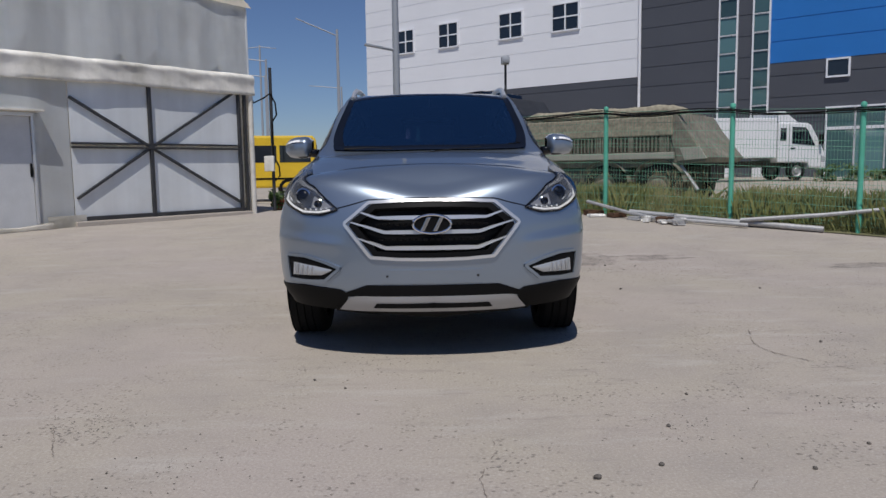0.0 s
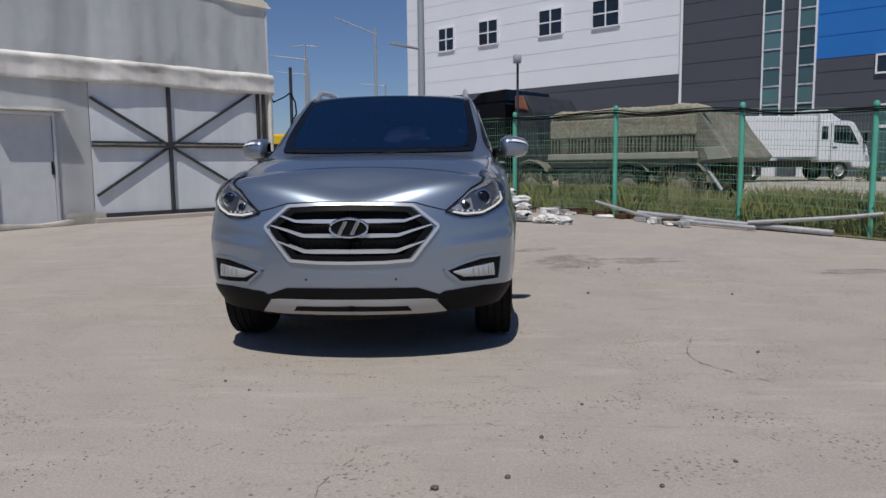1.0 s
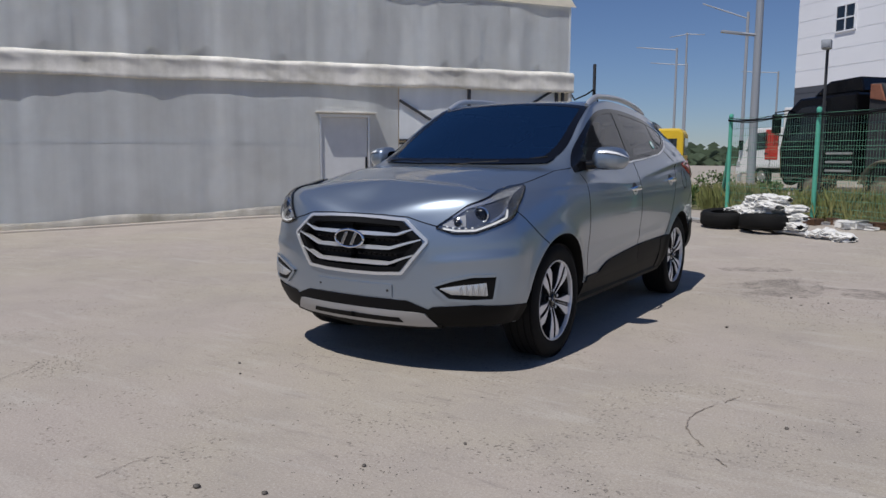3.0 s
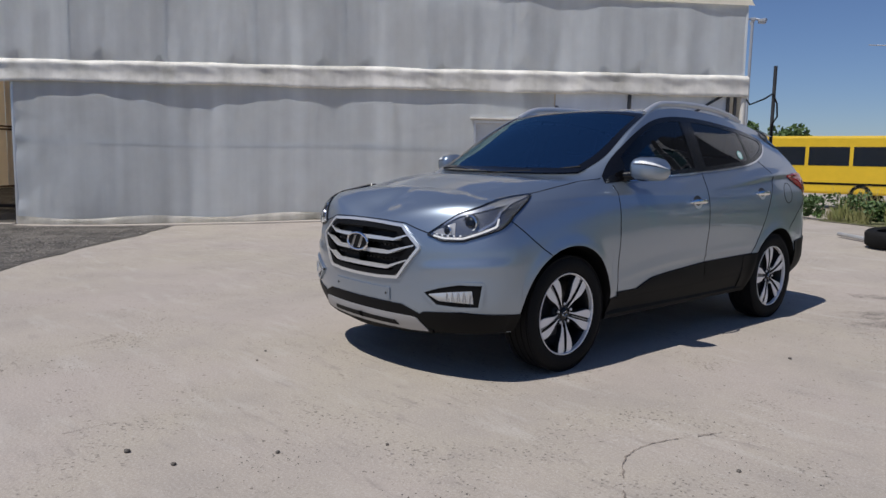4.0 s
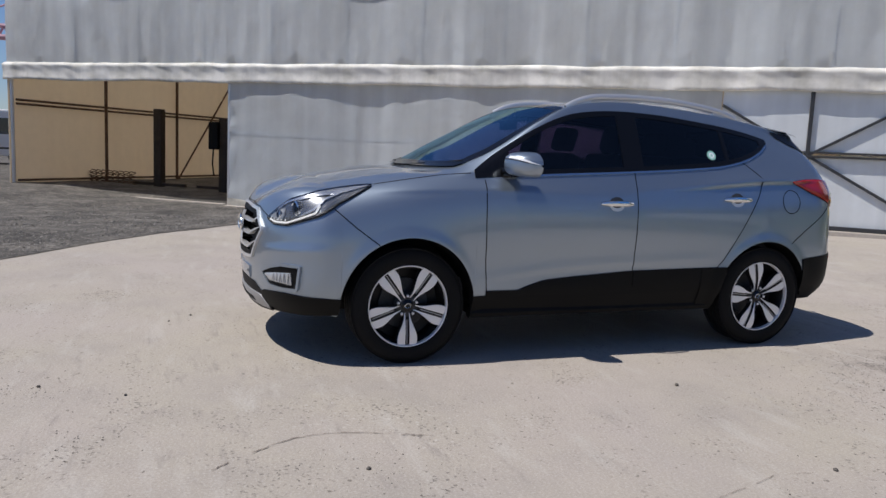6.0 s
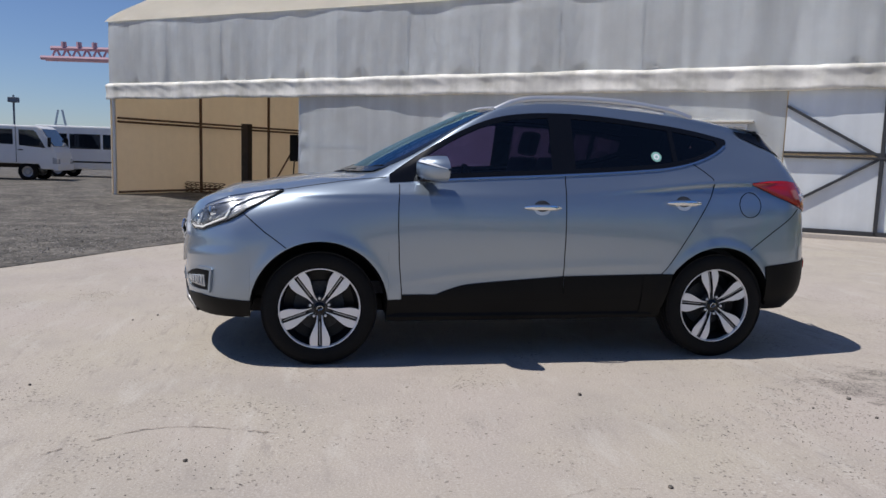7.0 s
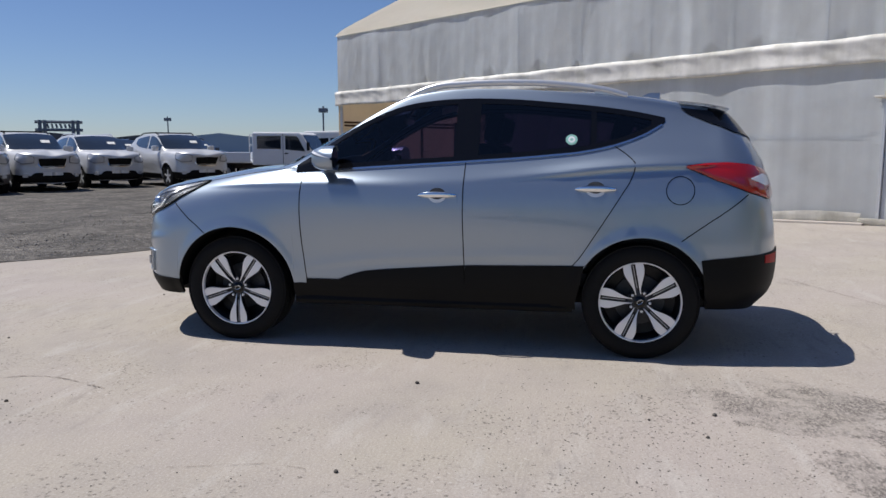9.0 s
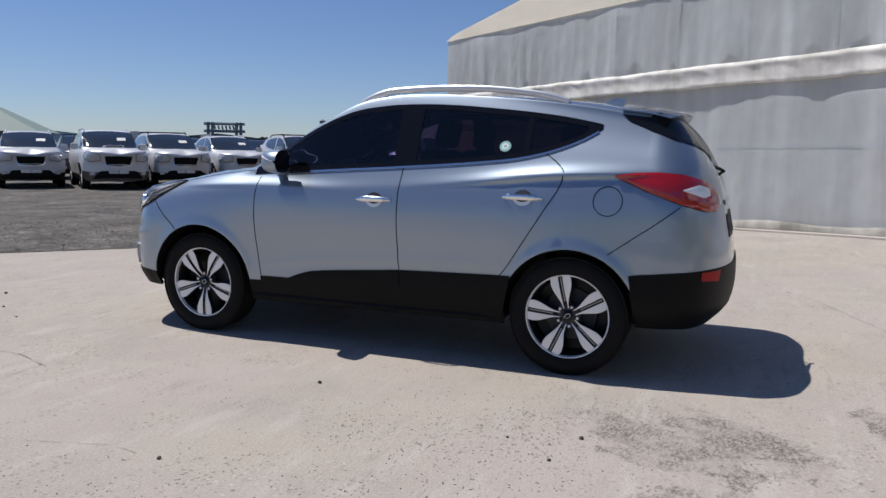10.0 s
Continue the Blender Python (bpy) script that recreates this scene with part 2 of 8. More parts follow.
    wide = calc("MULTIPLY", specks(15.0, 0.14, 0.65), 0.8)
    flecks = calc("MULTIPLY", specks(26.0, 0.30, 0.55), ramp(tex(0.8, 4.0, 0.65), 0.50, 0.66))
    col = mix(calc("MULTIPLY", fine, 0.8), col, (0.17, 0.15, 0.13))
    col = mix(calc("MULTIPLY", flecks, 0.45), col, (0.56, 0.52, 0.475))
    col = mix(wide, col, (0.14, 0.12, 0.10))
    scuff = calc("MULTIPLY", ramp(tex(1.0, 6.0, 0.7, mapped((2, 9, 0), 0.15, (2.2, 12.0, 1))), 0.56, 0.68), ramp(tex(0.35, 3.0), 0.48, 0.60))
    col = mix(calc("MULTIPLY", scuff, 0.55), col, (0.235, 0.21, 0.19))
    patch = None
    for (cx, cy), rx, ry, turn in SMEARS:
        g = N("ShaderNodeTexGradient")
        g.gradient_type = "SPHERICAL"
        L(mapped((cx, cy, 0), turn, (rx * 1.2, ry * 1.3, 1), "TEXTURE"), g.inputs["Vector"])
        patch = g.outputs["Fac"] if patch is None else calc("MAXIMUM", patch, g.outputs["Fac"])
    worn = ramp(calc("ADD", patch, calc("MULTIPLY", tex(8.0, 5.0, 0.8), 1.5)), 0.98, 1.12)
    worn = calc("MULTIPLY", calc("MULTIPLY", worn, ramp(patch, 0.0, 0.12)), ramp(tex(32.0, 4.0, 0.7, mapped(turn=0.6, scale=(1, 2.2, 1))), 0.38, 0.55, 0.0, 1.0))
    worn = calc("MULTIPLY", worn, ramp(tex(4.5, 4.0, 0.7), 0.40, 0.55, 0.15, 1.0))
    col = mix(ramp(calc("ADD", patch, calc("MULTIPLY", tex(3.5, 5.0, 0.7), 0.8)), 0.66, 1.10, 0, 0.14), col, (0.27, 0.245, 0.225))
    worn = calc("MULTIPLY", worn, ramp(tex(75.0, 4.0, 0.8), 0.38, 0.54, 0.30, 1.0))
    col = mix(worn, col, (0.125, 0.11, 0.098))
    L(col, b.inputs["Base Color"])
    bn = N("ShaderNodeBump")
    bn.inputs["Strength"].default_value, bn.inputs["Distance"].default_value = 1.0, 0.004
    L(calc("SUBTRACT", tex(45.0, 5.0, 0.7), calc("MULTIPLY", fine, 0.7)), bn.inputs["Height"])
    L(bn.outputs["Normal"], b.inputs["Normal"])
    return m


YARD = yard_concrete()
GRAVEL = material("dark_gravel", (0.085, 0.077, 0.068), 0.95, vary=0.5, scale=1.2, fine=24.0, bump=0.025, stain=(0.21, 0.19, 0.165), stain_scale=7.0, stain_amount=0.8)
FABRIC = material("white_tarpaulin", (0.80, 0.83, 0.85), 0.42, spec=0.8, vary=0.03, scale=0.8, fine=3.0, stain=(0.60, 0.59, 0.56), stain_scale=0.5, stain_amount=0.35, streak=0.10)
FABRIC_FLAP = material("cream_tarpaulin", (0.82, 0.79, 0.73), 0.85, spec=0.2, vary=0.06, scale=1.5, fine=5.0, stain=(0.42, 0.40, 0.31), stain_scale=2.2, stain_amount=0.55, streak=0.20)
FABRIC_IN = material("beige_lining", (0.74, 0.65, 0.52), 0.8, vary=0.04, scale=1.0, fine=4.0, streak=0.05)
translucent(FABRIC_IN, 0.5, (0.85, 0.74, 0.58))
translucent(FABRIC, 0.14, (0.82, 0.82, 0.81))
translucent(FABRIC_FLAP, 0.12, (0.78, 0.72, 0.62))
ROOF_CLOTH = translucent(material("cream_roof_cloth", (0.80, 0.77, 0.70), 0.6, vary=0.03, scale=0.8, fine=3.0), 0.4, (0.8, 0.74, 0.64))
STEEL_DARK = material("dark_steel", (0.055, 0.056, 0.06), 0.55, 0.4, vary=0.2)
GREEN = material("green_fence_paint", (0.10, 0.42, 0.30), 0.45, vary=0.12, scale=3.0)
CLADDING_WHITE = material("white_cladding", (0.80, 0.81, 0.84), 0.5, vary=0.03, scale=0.3)
CLADDING_GREY = material("dark_grey_cladding", (0.075, 0.08, 0.095), 0.5, vary=0.06, scale=0.3)
CLADDING_BLUE = material("blue_cladding", (0.02, 0.17, 0.52), 0.45, vary=0.05, scale=0.3)


# ---- building helpers ----
def link_mesh(name, bm, mat, parent=None, label="", smooth=False, sharp=40):
    me = bpy.data.meshes.new(name)
    bm.normal_update()
    bm.to_mesh(me)
    bm.free()
    mats = mat if isinstance(mat, (list, tuple)) else [mat]
    for m in mats:
        me.materials.append(m)
    if smooth:
        me.polygons.foreach_set("use_smooth", [True] * len(me.polygons))
        me.set_sharp_from_angle(angle=radians(sharp))
    ob = new(name, me)
    if parent is not None:
        ob.parent = parent
    if label:
        ob["label"] = label
    return ob


def part(name, bm, mat, parent, label="", smooth=True, sharp=40):
    return link_mesh(name, bm, mat, parent, label, smooth, sharp)


def thing(name, label, category, m=None, group="", kind=""):
    ob = new(name)
    if m is not None:
        ob.matrix_basis = m
    return tagged(ob, label, category, group, kind)


def box(bm, x0, x1, y0, y1, z0, z1, bevel=0.0, m=None):
    r = bmesh.ops.create_cube(bm, size=1.0)["verts"]
    for v in r:
        v.co = Vector((x0 + (v.co.x + 0.5) * (x1 - x0), y0 + (v.co.y + 0.5) * (y1 - y0), z0 + (v.co.z + 0.5) * (z1 - z0)))
    if bevel:
        es = list({e for v in r for e in v.link_edges})
        r = list({v for v in bmesh.ops.bevel(bm, geom=es, offset=bevel, segments=2, affect="EDGES", profile=0.6)["verts"]} | {v for v in r if v.is_valid})
    if m is not None:
        for v in r:
            v.co = m @ v.co
    return r


def tube(bm, pts, r, n=8, closed=False, r_end=None):
    """Round bar along a polyline."""
    pts = [Vector(p) for p in pts]
    rings = []
    for i, p in enumerate(pts):
        a = pts[i - 1] if i else (pts[-1] if closed else p)
        b = pts[(i + 1) % len(pts)] if (i + 1 < len(pts) or closed) else p
        d = (b - a).normalized()
        up = Vector((0, 0, 1)) if abs(d.z) < 0.9 else Vector((1, 0, 0))
        s = d.cross(up).normalized()
        w = s.cross(d)
        rr = r if r_end is None else r + (r_end - r) * i / (len(pts) - 1)
        rings.append([bm.verts.new(p + rr * (math.cos(2 * math.pi * k / n) * s + math.sin(2 * math.pi * k / n) * w)) for k in range(n)])
    m = len(rings)
    for i in range(m if closed else m - 1):
        a, b = rings[i], rings[(i + 1) % m]
        for k in range(n):
            bm.faces.new((a[k], a[(k + 1) % n], b[(k + 1) % n], b[k]))
    if not closed:
        bm.faces.new(rings[0][::-1])
        bm.faces.new(rings[-1])


def lathe(bm, prof, n=32, m=None, closed=False):
    """Turn (radius, height) round the local z axis."""
    rings = []
    for r, h in prof:
        rings.append([bm.verts.new(Vector((r * math.cos(2 * math.pi * k / n), r * math.sin(2 * math.pi * k / n), h))) for k in range(n)])
    top = len(rings) if closed else len(rings) - 1
    for i in range(top):
        a, b = rings[i], rings[(i + 1) % len(rings)]
        for k in range(n):
            bm.faces.new((a[k], a[(k + 1) % n], b[(k + 1) % n], b[k]))
    if m is not None:
        for ring in rings:
            for v in ring:
                v.co = m @ v.co
    return rings


def grid(bm, nu, nv, f, flip=False):
    vs = [[bm.verts.new(f(i / nu, j / nv)) for j in range(nv + 1)] for i in range(nu + 1)]
    for i in range(nu):
        for j in range(nv):
            q = (vs[i][j], vs[i + 1][j], vs[i + 1][j + 1], vs[i][j + 1])
            bm.faces.new(q[::-1] if flip else q)
    return vs


def curve(*pts):
    """Smooth curve through (parameter, value) pairs."""
    xs = np.array([p[0] for p in pts], float)
    ys = np.array([p[1] for p in pts], float)
    d = np.diff(ys) / np.diff(xs)
    t = np.concatenate(([d[0]], (d[:-1] * np.diff(xs)[1:] + d[1:] * np.diff(xs)[:-1]) / (xs[2:] - xs[:-2]), [d[-1]])) if len(xs) > 2 else np.array([d[0], d[0]])

    def f(x):
        x = min(max(x, xs[0]), xs[-1])
        i = min(int(np.searchsorted(xs, x, side="right")) - 1, len(xs) - 2)
        h = xs[i + 1] - xs[i]
        s = (x - xs[i]) / h
        return float((1 + 2 * s) * (1 - s) ** 2 * ys[i] + s * (1 - s) ** 2 * h * t[i] + s * s * (3 - 2 * s) * ys[i + 1] + s * s * (s - 1) * h * t[i + 1])
    return f


def ss(a, b, x):
    t = min(max((x - a) / (b - a), 0.0), 1.0)
    return t * t * (3 - 2 * t)


def ground_z(x, y):
    """The yard: level round the car, rising gently to the fence, falling a little towards the far tent end."""
    off = (x - 4.45) * 0.643 + (y - 6.12) * 0.766
    dip = -0.15 * ss(1.0, 4.0, off) * (1 - ss(9.0, 14.0, off))
    rise = 0.16 * ss(10.0, 20.0, y) * ss(-2, 6, x)
    far = ss(9.0, 18.0, -0.62 * x - 0.78 * (y - 1))
    return rise + 0.26 * ss(3.0, 8.0, y) * (1 - 0.45 * ss(0, 5, -x)) - 0.18 * ss(5.0, 12.0, -x) * ss(6.0, 0.0, y) * (1 - far) + 0.0 * far + dip


# ---- ground ----
def ground():
    bm = bmesh.new()
    xs = [-900, -400, -150, -80] + [-50 + 2.0 * i for i in range(15)] + [-20 + 0.8 * i for i in range(50)] + [20 + 3 * i for i in range(12)] + [80, 150, 400, 900]
    vs = [[bm.verts.new((x, y, ground_z(x, y))) for y in xs] for x in xs]
    for i in range(len(xs) - 1):
        for j in range(len(xs) - 1):
            bm.faces.new((vs[i][j], vs[i + 1][j], vs[i + 1][j + 1], vs[i][j + 1]))
    ob = link_mesh("ground", bm, YARD, None, "", True)
    return tagged(ob, "pale worn concrete yard with stains and cracks", "ground", kind="structure")


ground()


# ---- the silver SUV: body surface ----
Y_FRONT, Y_REAR = -0.45, 3.05
WHEELS = ((0.0, 0.418), (2.64, 0.402))
AXLE_Z = 0.352
LENGTH_MID = Y_REAR - Y_FRONT
SIDE_X = [
    curve((-0.45, 0.80), (0.0, 0.81), (0.4, 0.82), (2.0, 0.825), (2.6, 0.815), (3.05, 0.78)),
    curve((-0.45, 0.865), (0.0, 0.882), (0.4, 0.872), (2.0, 0.872), (2.6, 0.885), (3.05, 0.86)),
    curve((-0.45, 0.885), (0.0, 0.905), (0.4, 0.885), (2.0, 0.886), (2.6, 0.905), (3.05, 0.882)),
    curve((-0.45, 0.88), (0.0, 0.91), (0.4, 0.903), (1.2, 0.905), (2.0, 0.905), (2.6, 0.908), (3.05, 0.882)),
    curve((-0.45, 0.83), (0.0, 0.872), (0.4, 0.882), (1.2, 0.889), (2.0, 0.886), (2.6, 0.882), (3.05, 0.86)),
    curve((-0.45, 0.735), (0.0, 0.785), (0.4, 0.803), (1.2, 0.82), (2.0, 0.81), (2.6, 0.795), (3.05, 0.765)),
    curve((-0.45, 0.58), (0.0, 0.66), (0.4, 0.755), (0.9, 0.69), (1.2, 0.645), (1.6, 0.625), (2.4, 0.62), (3.05, 0.585)),
    curve((-0.45, 0.42), (0.0, 0.46), (0.35, 0.60), (0.5, 0.63), (0.9, 0.605), (1.2, 0.575), (1.6, 0.56), (2.5, 0.555), (3.05, 0.53)),
    curve((-0.45, 0.24), (0.0, 0.28), (0.4, 0.35), (1.2, 0.33), (3.05, 0.30)),
    curve((-0.45, 0.0), (3.05, 0.0)),
]
SIDE_Z = [
    curve((-0.45, 0.29), (0.4, 0.28), (2.6, 0.29), (3.05, 0.31)),
    curve((-0.45, 0.41), (0.4, 0.41), (2.6, 0.42), (3.05, 0.43)),
    curve((-0.45, 0.57), (0.4, 0.58), (2.6, 0.59), (3.05, 0.60)),
    curve((-0.45, 0.77), (0.4, 0.80), (2.6, 0.83), (3.05, 0.84)),
    curve((-0.45, 0.92), (0.0, 0.985), (0.4, 1.01), (1.2, 1.02), (2.0, 1.035), (2.6, 1.055), (3.05, 1.06)),
    curve((-0.45, 1.015), (0.0, 1.085), (0.4, 1.125), (1.2, 1.175), (2.0, 1.225), (2.6, 1.265), (3.05, 1.275)),
    curve((-0.45, 1.048), (0.0, 1.130), (0.35, 1.165), (0.5, 1.215), (0.9, 1.465), (1.15, 1.575), (1.35, 1.612), (1.6, 1.625), (2.0, 1.607), (2.5, 1.552), (3.05, 1.465)),
    curve((-0.45, 1.066), (0.0, 1.146), (0.24, 1.163), (0.5, 1.275), (0.9, 1.50), (1.12, 1.605), (1.35, 1.648), (1.7, 1.66), (2.1, 1.648), (2.6, 1.605), (3.05, 1.53)),
    curve((-0.45, 1.078), (0.0, 1.156), (0.20, 1.172), (0.45, 1.305), (0.9, 1.535), (1.1, 1.625), (1.3, 1.658), (1.7, 1.675), (2.1, 1.665), (2.6, 1.63), (3.05, 1.566)),
    curve((-0.45, 1.083), (0.0, 1.160), (0.17, 1.174), (0.4, 1.292), (0.9, 1.55), (1.08, 1.63), (1.3, 1.662), (1.7, 1.68), (2.1, 1.672), (2.6, 1.638), (3.05, 1.58)),
]
#   centre line of the nose and of the tail: depth beyond the end sections, height, roundness of the plan
NOSE = [(0.37, 0.24, 2.2), (0.415, 0.35, 2.2), (0.43, 0.50, 2.1), (0.435, 0.64, 2.0), (0.425, 0.79, 1.85), (0.375, 0.895, 1.9), (0.25, 0.968, 2.0), (0.15, 1.027, 2.0), (0.07, 1.065, 2.0), (0.0, 1.083, 2.0)]
TAIL = [(0.36, 0.28, 2.6), (0.45, 0.38, 2.6), (0.48, 0.54, 2.6), (0.465, 0.74, 2.6), (0.42, 0.95, 2.7), (0.37, 1.13, 2.5), (0.27, 1.26, 2.0), (0.16, 1.40, 1.8), (0.06, 1.52, 1.75), (0.0, 1.58, 2.0)]
_sections = {}


def section(u):
    """Dense (reach, height) profile of the half section at station u, from sill to centre line."""
    key = round(u, 5)
    if key in _sections:
        return _sections[key]
    y = min(max(Y_FRONT + u, Y_FRONT), Y_REAR)
    ctrl = []
    for k in range(10):
        a, z = SIDE_X[k](y), SIDE_Z[k](y)
        end = NOSE if u < 0 else TAIL if u > LENGTH_MID else None
        if end:
            p = (u + 1 if u < 0 else LENGTH_MID + 1 - u) * math.pi / 2
            b, zc, n = end[k]
            w = 1 - math.sin(p) ** 2
            s = math.sin(p) / max(a, 1e-4)
            c = math.cos(p) / max(b, 1e-4)
            r = (s ** n + c ** n) ** (-1 / n) if k < 9 else 0.0
            ctrl.append((r, z + (zc - z) * w))
        else:
            ctrl.append((a, z))
    pts = []
    K = len(ctrl)
    for k in range(K - 1):
        p1, p2 = ctrl[k], ctrl[k + 1]
        p0 = ctrl[k - 1] if k else (2 * p1[0] - p2[0], 2 * p1[1] - p2[1])
        p3 = ctrl[k + 2] if k + 2 < K else (-ctrl[k][0], ctrl[k][1])
        for i in range(10):
            t = i / 10
            q = []
            for c in range(2):
                m1, m2 = (p2[c] - p0[c]) * 0.5, (p3[c] - p1[c]) * 0.5
                q.append((2 * t ** 3 - 3 * t * t + 1) * p1[c] + (t ** 3 - 2 * t * t + t) * m1 + (-2 * t ** 3 + 3 * t * t) * p2[c] + (t ** 3 - t * t) * m2)
            pts.append(q)
    pts.append(list(ctrl[-1]))
    arr = np.array(pts)
    _sections[key] = arr
    return arr


CREASES = (
    (curve((1.55, 1.075), (2.0, 1.115), (2.5, 1.165), (3.05, 1.19)), curve((1.5, 0.0), (1.95, 0.008), (2.3, 0.019), (2.9, 0.017), (3.05, 0.011))),
    (curve((-0.3, 1.03), (0.0, 1.045), (0.5, 1.055), (1.3, 1.04)), curve((-0.3, 0.0), (0.0, 0.008), (0.5, 0.007), (1.2, 0.0))),
    (curve((0.45, 0.50), (0.9, 0.56), (1.6, 0.60), (2.3, 0.62)), curve((0.4, 0.0), (0.8, 0.007), (1.6, 0.008), (2.1, 0.006), (2.3, 0.0))),
)


def relief(y, z):
    """Creases of the flanks and the lips round the wheel arches."""
    d = 0.0
    if z < 1.28:
        for line, amp in CREASES:
            a = amp(y)
            if a > 0:
                t = z - line(y)
                d += a * (math.exp(-(t / 0.05) ** 2) if t > 0 else math.exp(-(t / 0.012) ** 2))
        for yc, R in WHEELS:
            q = math.hypot(y - yc, z - AXLE_Z) - R
            if -0.05 < q < 0.15:
                d += 0.013 * math.exp(-(q / 0.045) ** 2)
    return d


def skin_point(u, v):
    """Point of the left half of the body at station u, line v (0 sill to 9 centre)."""
    a = section(u)
    f = min(max(v, 0.0), 9.0) * 10
    i = min(int(f), 89)
    r, z = a[i] + (a[i + 1] - a[i]) * (f - i)
    if 0 <= u <= LENGTH_MID:
        r += relief(Y_FRONT + u, z)
    elif u > LENGTH_MID and u < LENGTH_MID + 0.6:
        r += relief(Y_REAR, z) * (1 - (u - LENGTH_MID) / 0.6)
    if u < 0:
        p = (u + 1) * math.pi / 2
        side = r * math.sin(p)
        if side > 0.46 and 0.52 < z < 0.80:
            # bumper ridge over the fog lamps and the hollow above it
            t = z - (0.648 + 0.10 * (side - 0.46))
            k = ss(0.46, 0.56, side) * ss(0.0, -0.12, u)
            r += k * (0.009 * math.exp(-(t / (0.045 if t < 0 else 0.022)) ** 2) - 0.002 * math.exp(-((t - 0.05) / 0.03) ** 2))
        x, y = r * math.sin(p), Y_FRONT - r * math.cos(p)
        return Vector((x, y, z + bulge(x, y, v)))
    if u > LENGTH_MID:
        p = (LENGTH_MID + 1 - u) * math.pi / 2
        return Vector((r * math.sin(p), Y_REAR + r * math.cos(p), z))
    return Vector((r, Y_FRONT + u, z + bulge(r, Y_FRONT + u, v)))


def bulge(x, y, v):
    """Raised middle of the bonnet between its two creases."""
    if v < 5.3 or y > 0.4:
        return 0.0
    t = x - (0.40 + 0.24 * (y + 0.8))
    return 0.0025 * (1 - ss(-0.02, 0.06, t)) * ss(-0.86, -0.25, y) * ss(0.40, 0.15, y) * ss(5.3, 5.8, v)


def line_at(u, z):
    """The line v at which the body reaches height z at station u."""
    h = np.maximum.accumulate(section(u)[:, 1])
    return float(np.interp(z, h, np.arange(91) / 10))


def skin_normal(u, v):
    e = 0.01
    du = skin_point(min(u + e, LENGTH_MID + 1), v) - skin_point(max(u - e, -1), v)
    dv = skin_point(u, min(v + 0.08, 9)) - skin_point(u, max(v - 0.08, 0))
    n = du.cross(dv)
    return n.normalized() if n.length > 1e-9 else Vector((0, 0, 1))


def station(axis, val, z):
    """Station at which the body at height z lies at side distance ('f', 'r': x) or length ('s': y)."""
    lo, hi = (-1.0, 0.0) if axis == "f" else (LENGTH_MID, LENGTH_MID + 1.0) if axis == "r" else (-1.0, LENGTH_MID + 1.0)
    for _ in range(24):
        mid = (lo + hi) / 2
        p = skin_point(mid, line_at(mid, z))
        val_mid = p.x if axis == "f" else -p.x if axis == "r" else p.y
        tgt = -val if axis == "r" else val
        if val_mid < tgt:
            lo = mid
        else:
            hi = mid
    return (lo + hi) / 2


def resample(pts, n):
    """n + 1 (station, height) pairs evenly along a polyline of (axis, value, height)."""
    q = [(station(*p), p[2]) for p in pts]
    ln = [0.0]
    for a, b in zip(q, q[1:]):
        ln.append(ln[-1] + math.hypot(a[0] - b[0], a[1] - b[1]))
    if ln[-1] < 1e-6:
        return [q[0]] * (n + 1)
    at = np.linspace(0, ln[-1], n + 1)
    return list(zip(np.interp(at, ln, [p[0] for p in q]), np.interp(at, ln, [p[1] for p in q])))


def panel(lo, hi, off, n=16, m=6, side=1, depth=0.012, curl=0.0, bm=None, inset=0.0):
    """Sheet over the body between two outline curves, standing off by off, with rims of that depth."""
    bm = bm or bmesh.new()
    A, B = resample(lo, n), resample(hi, n)
    if inset:
        C = [((a[0] + b[0]) / 2, (a[1] + b[1]) / 2) for a, b in zip(A, B)]
    vs, back = [], []
    for i in range(n + 1):
        row, rb = [], []
        for j in range(m + 1):
            t = j / m
            u = A[i][0] + (B[i][0] - A[i][0]) * t
            z = A[i][1] + (B[i][1] - A[i][1]) * t
            v = line_at(u, z)
            p, nn = skin_point(u, v), skin_normal(u, v)
            k = off + curl * (math.sin(math.pi * t) ** 0.5) * (math.sin(math.pi * i / n) ** 0.5)
            q, w = p + nn * k, p + nn * (off - depth)
            q.x *= side
            w.x *= side
            row.append(bm.verts.new(q))
            rb.append(bm.verts.new(w) if i in (0, n) or j in (0, m) else None)
        vs.append(row)
        back.append(rb)

    def face(*q):
        q = list(dict.fromkeys(q))
        if side < 0:
            q = q[::-1]
        try:
            bm.faces.new(q)
        except ValueError:
            pass
    for i in range(n):
        for j in range(m):
            face(vs[i][j], vs[i + 1][j], vs[i + 1][j + 1], vs[i][j + 1])
        face(back[i][0], back[i + 1][0], vs[i + 1][0], vs[i][0])
        face(vs[i][m], vs[i + 1][m], back[i + 1][m], back[i][m])
    for j in range(m):
        face(back[0][j + 1], back[0][j], vs[0][j], vs[0][j + 1])
        face(vs[n][j + 1], vs[n][j], back[n][j], back[n][j + 1])
    bmesh.ops.remove_doubles(bm, verts=bm.verts, dist=0.0002)
    return bm


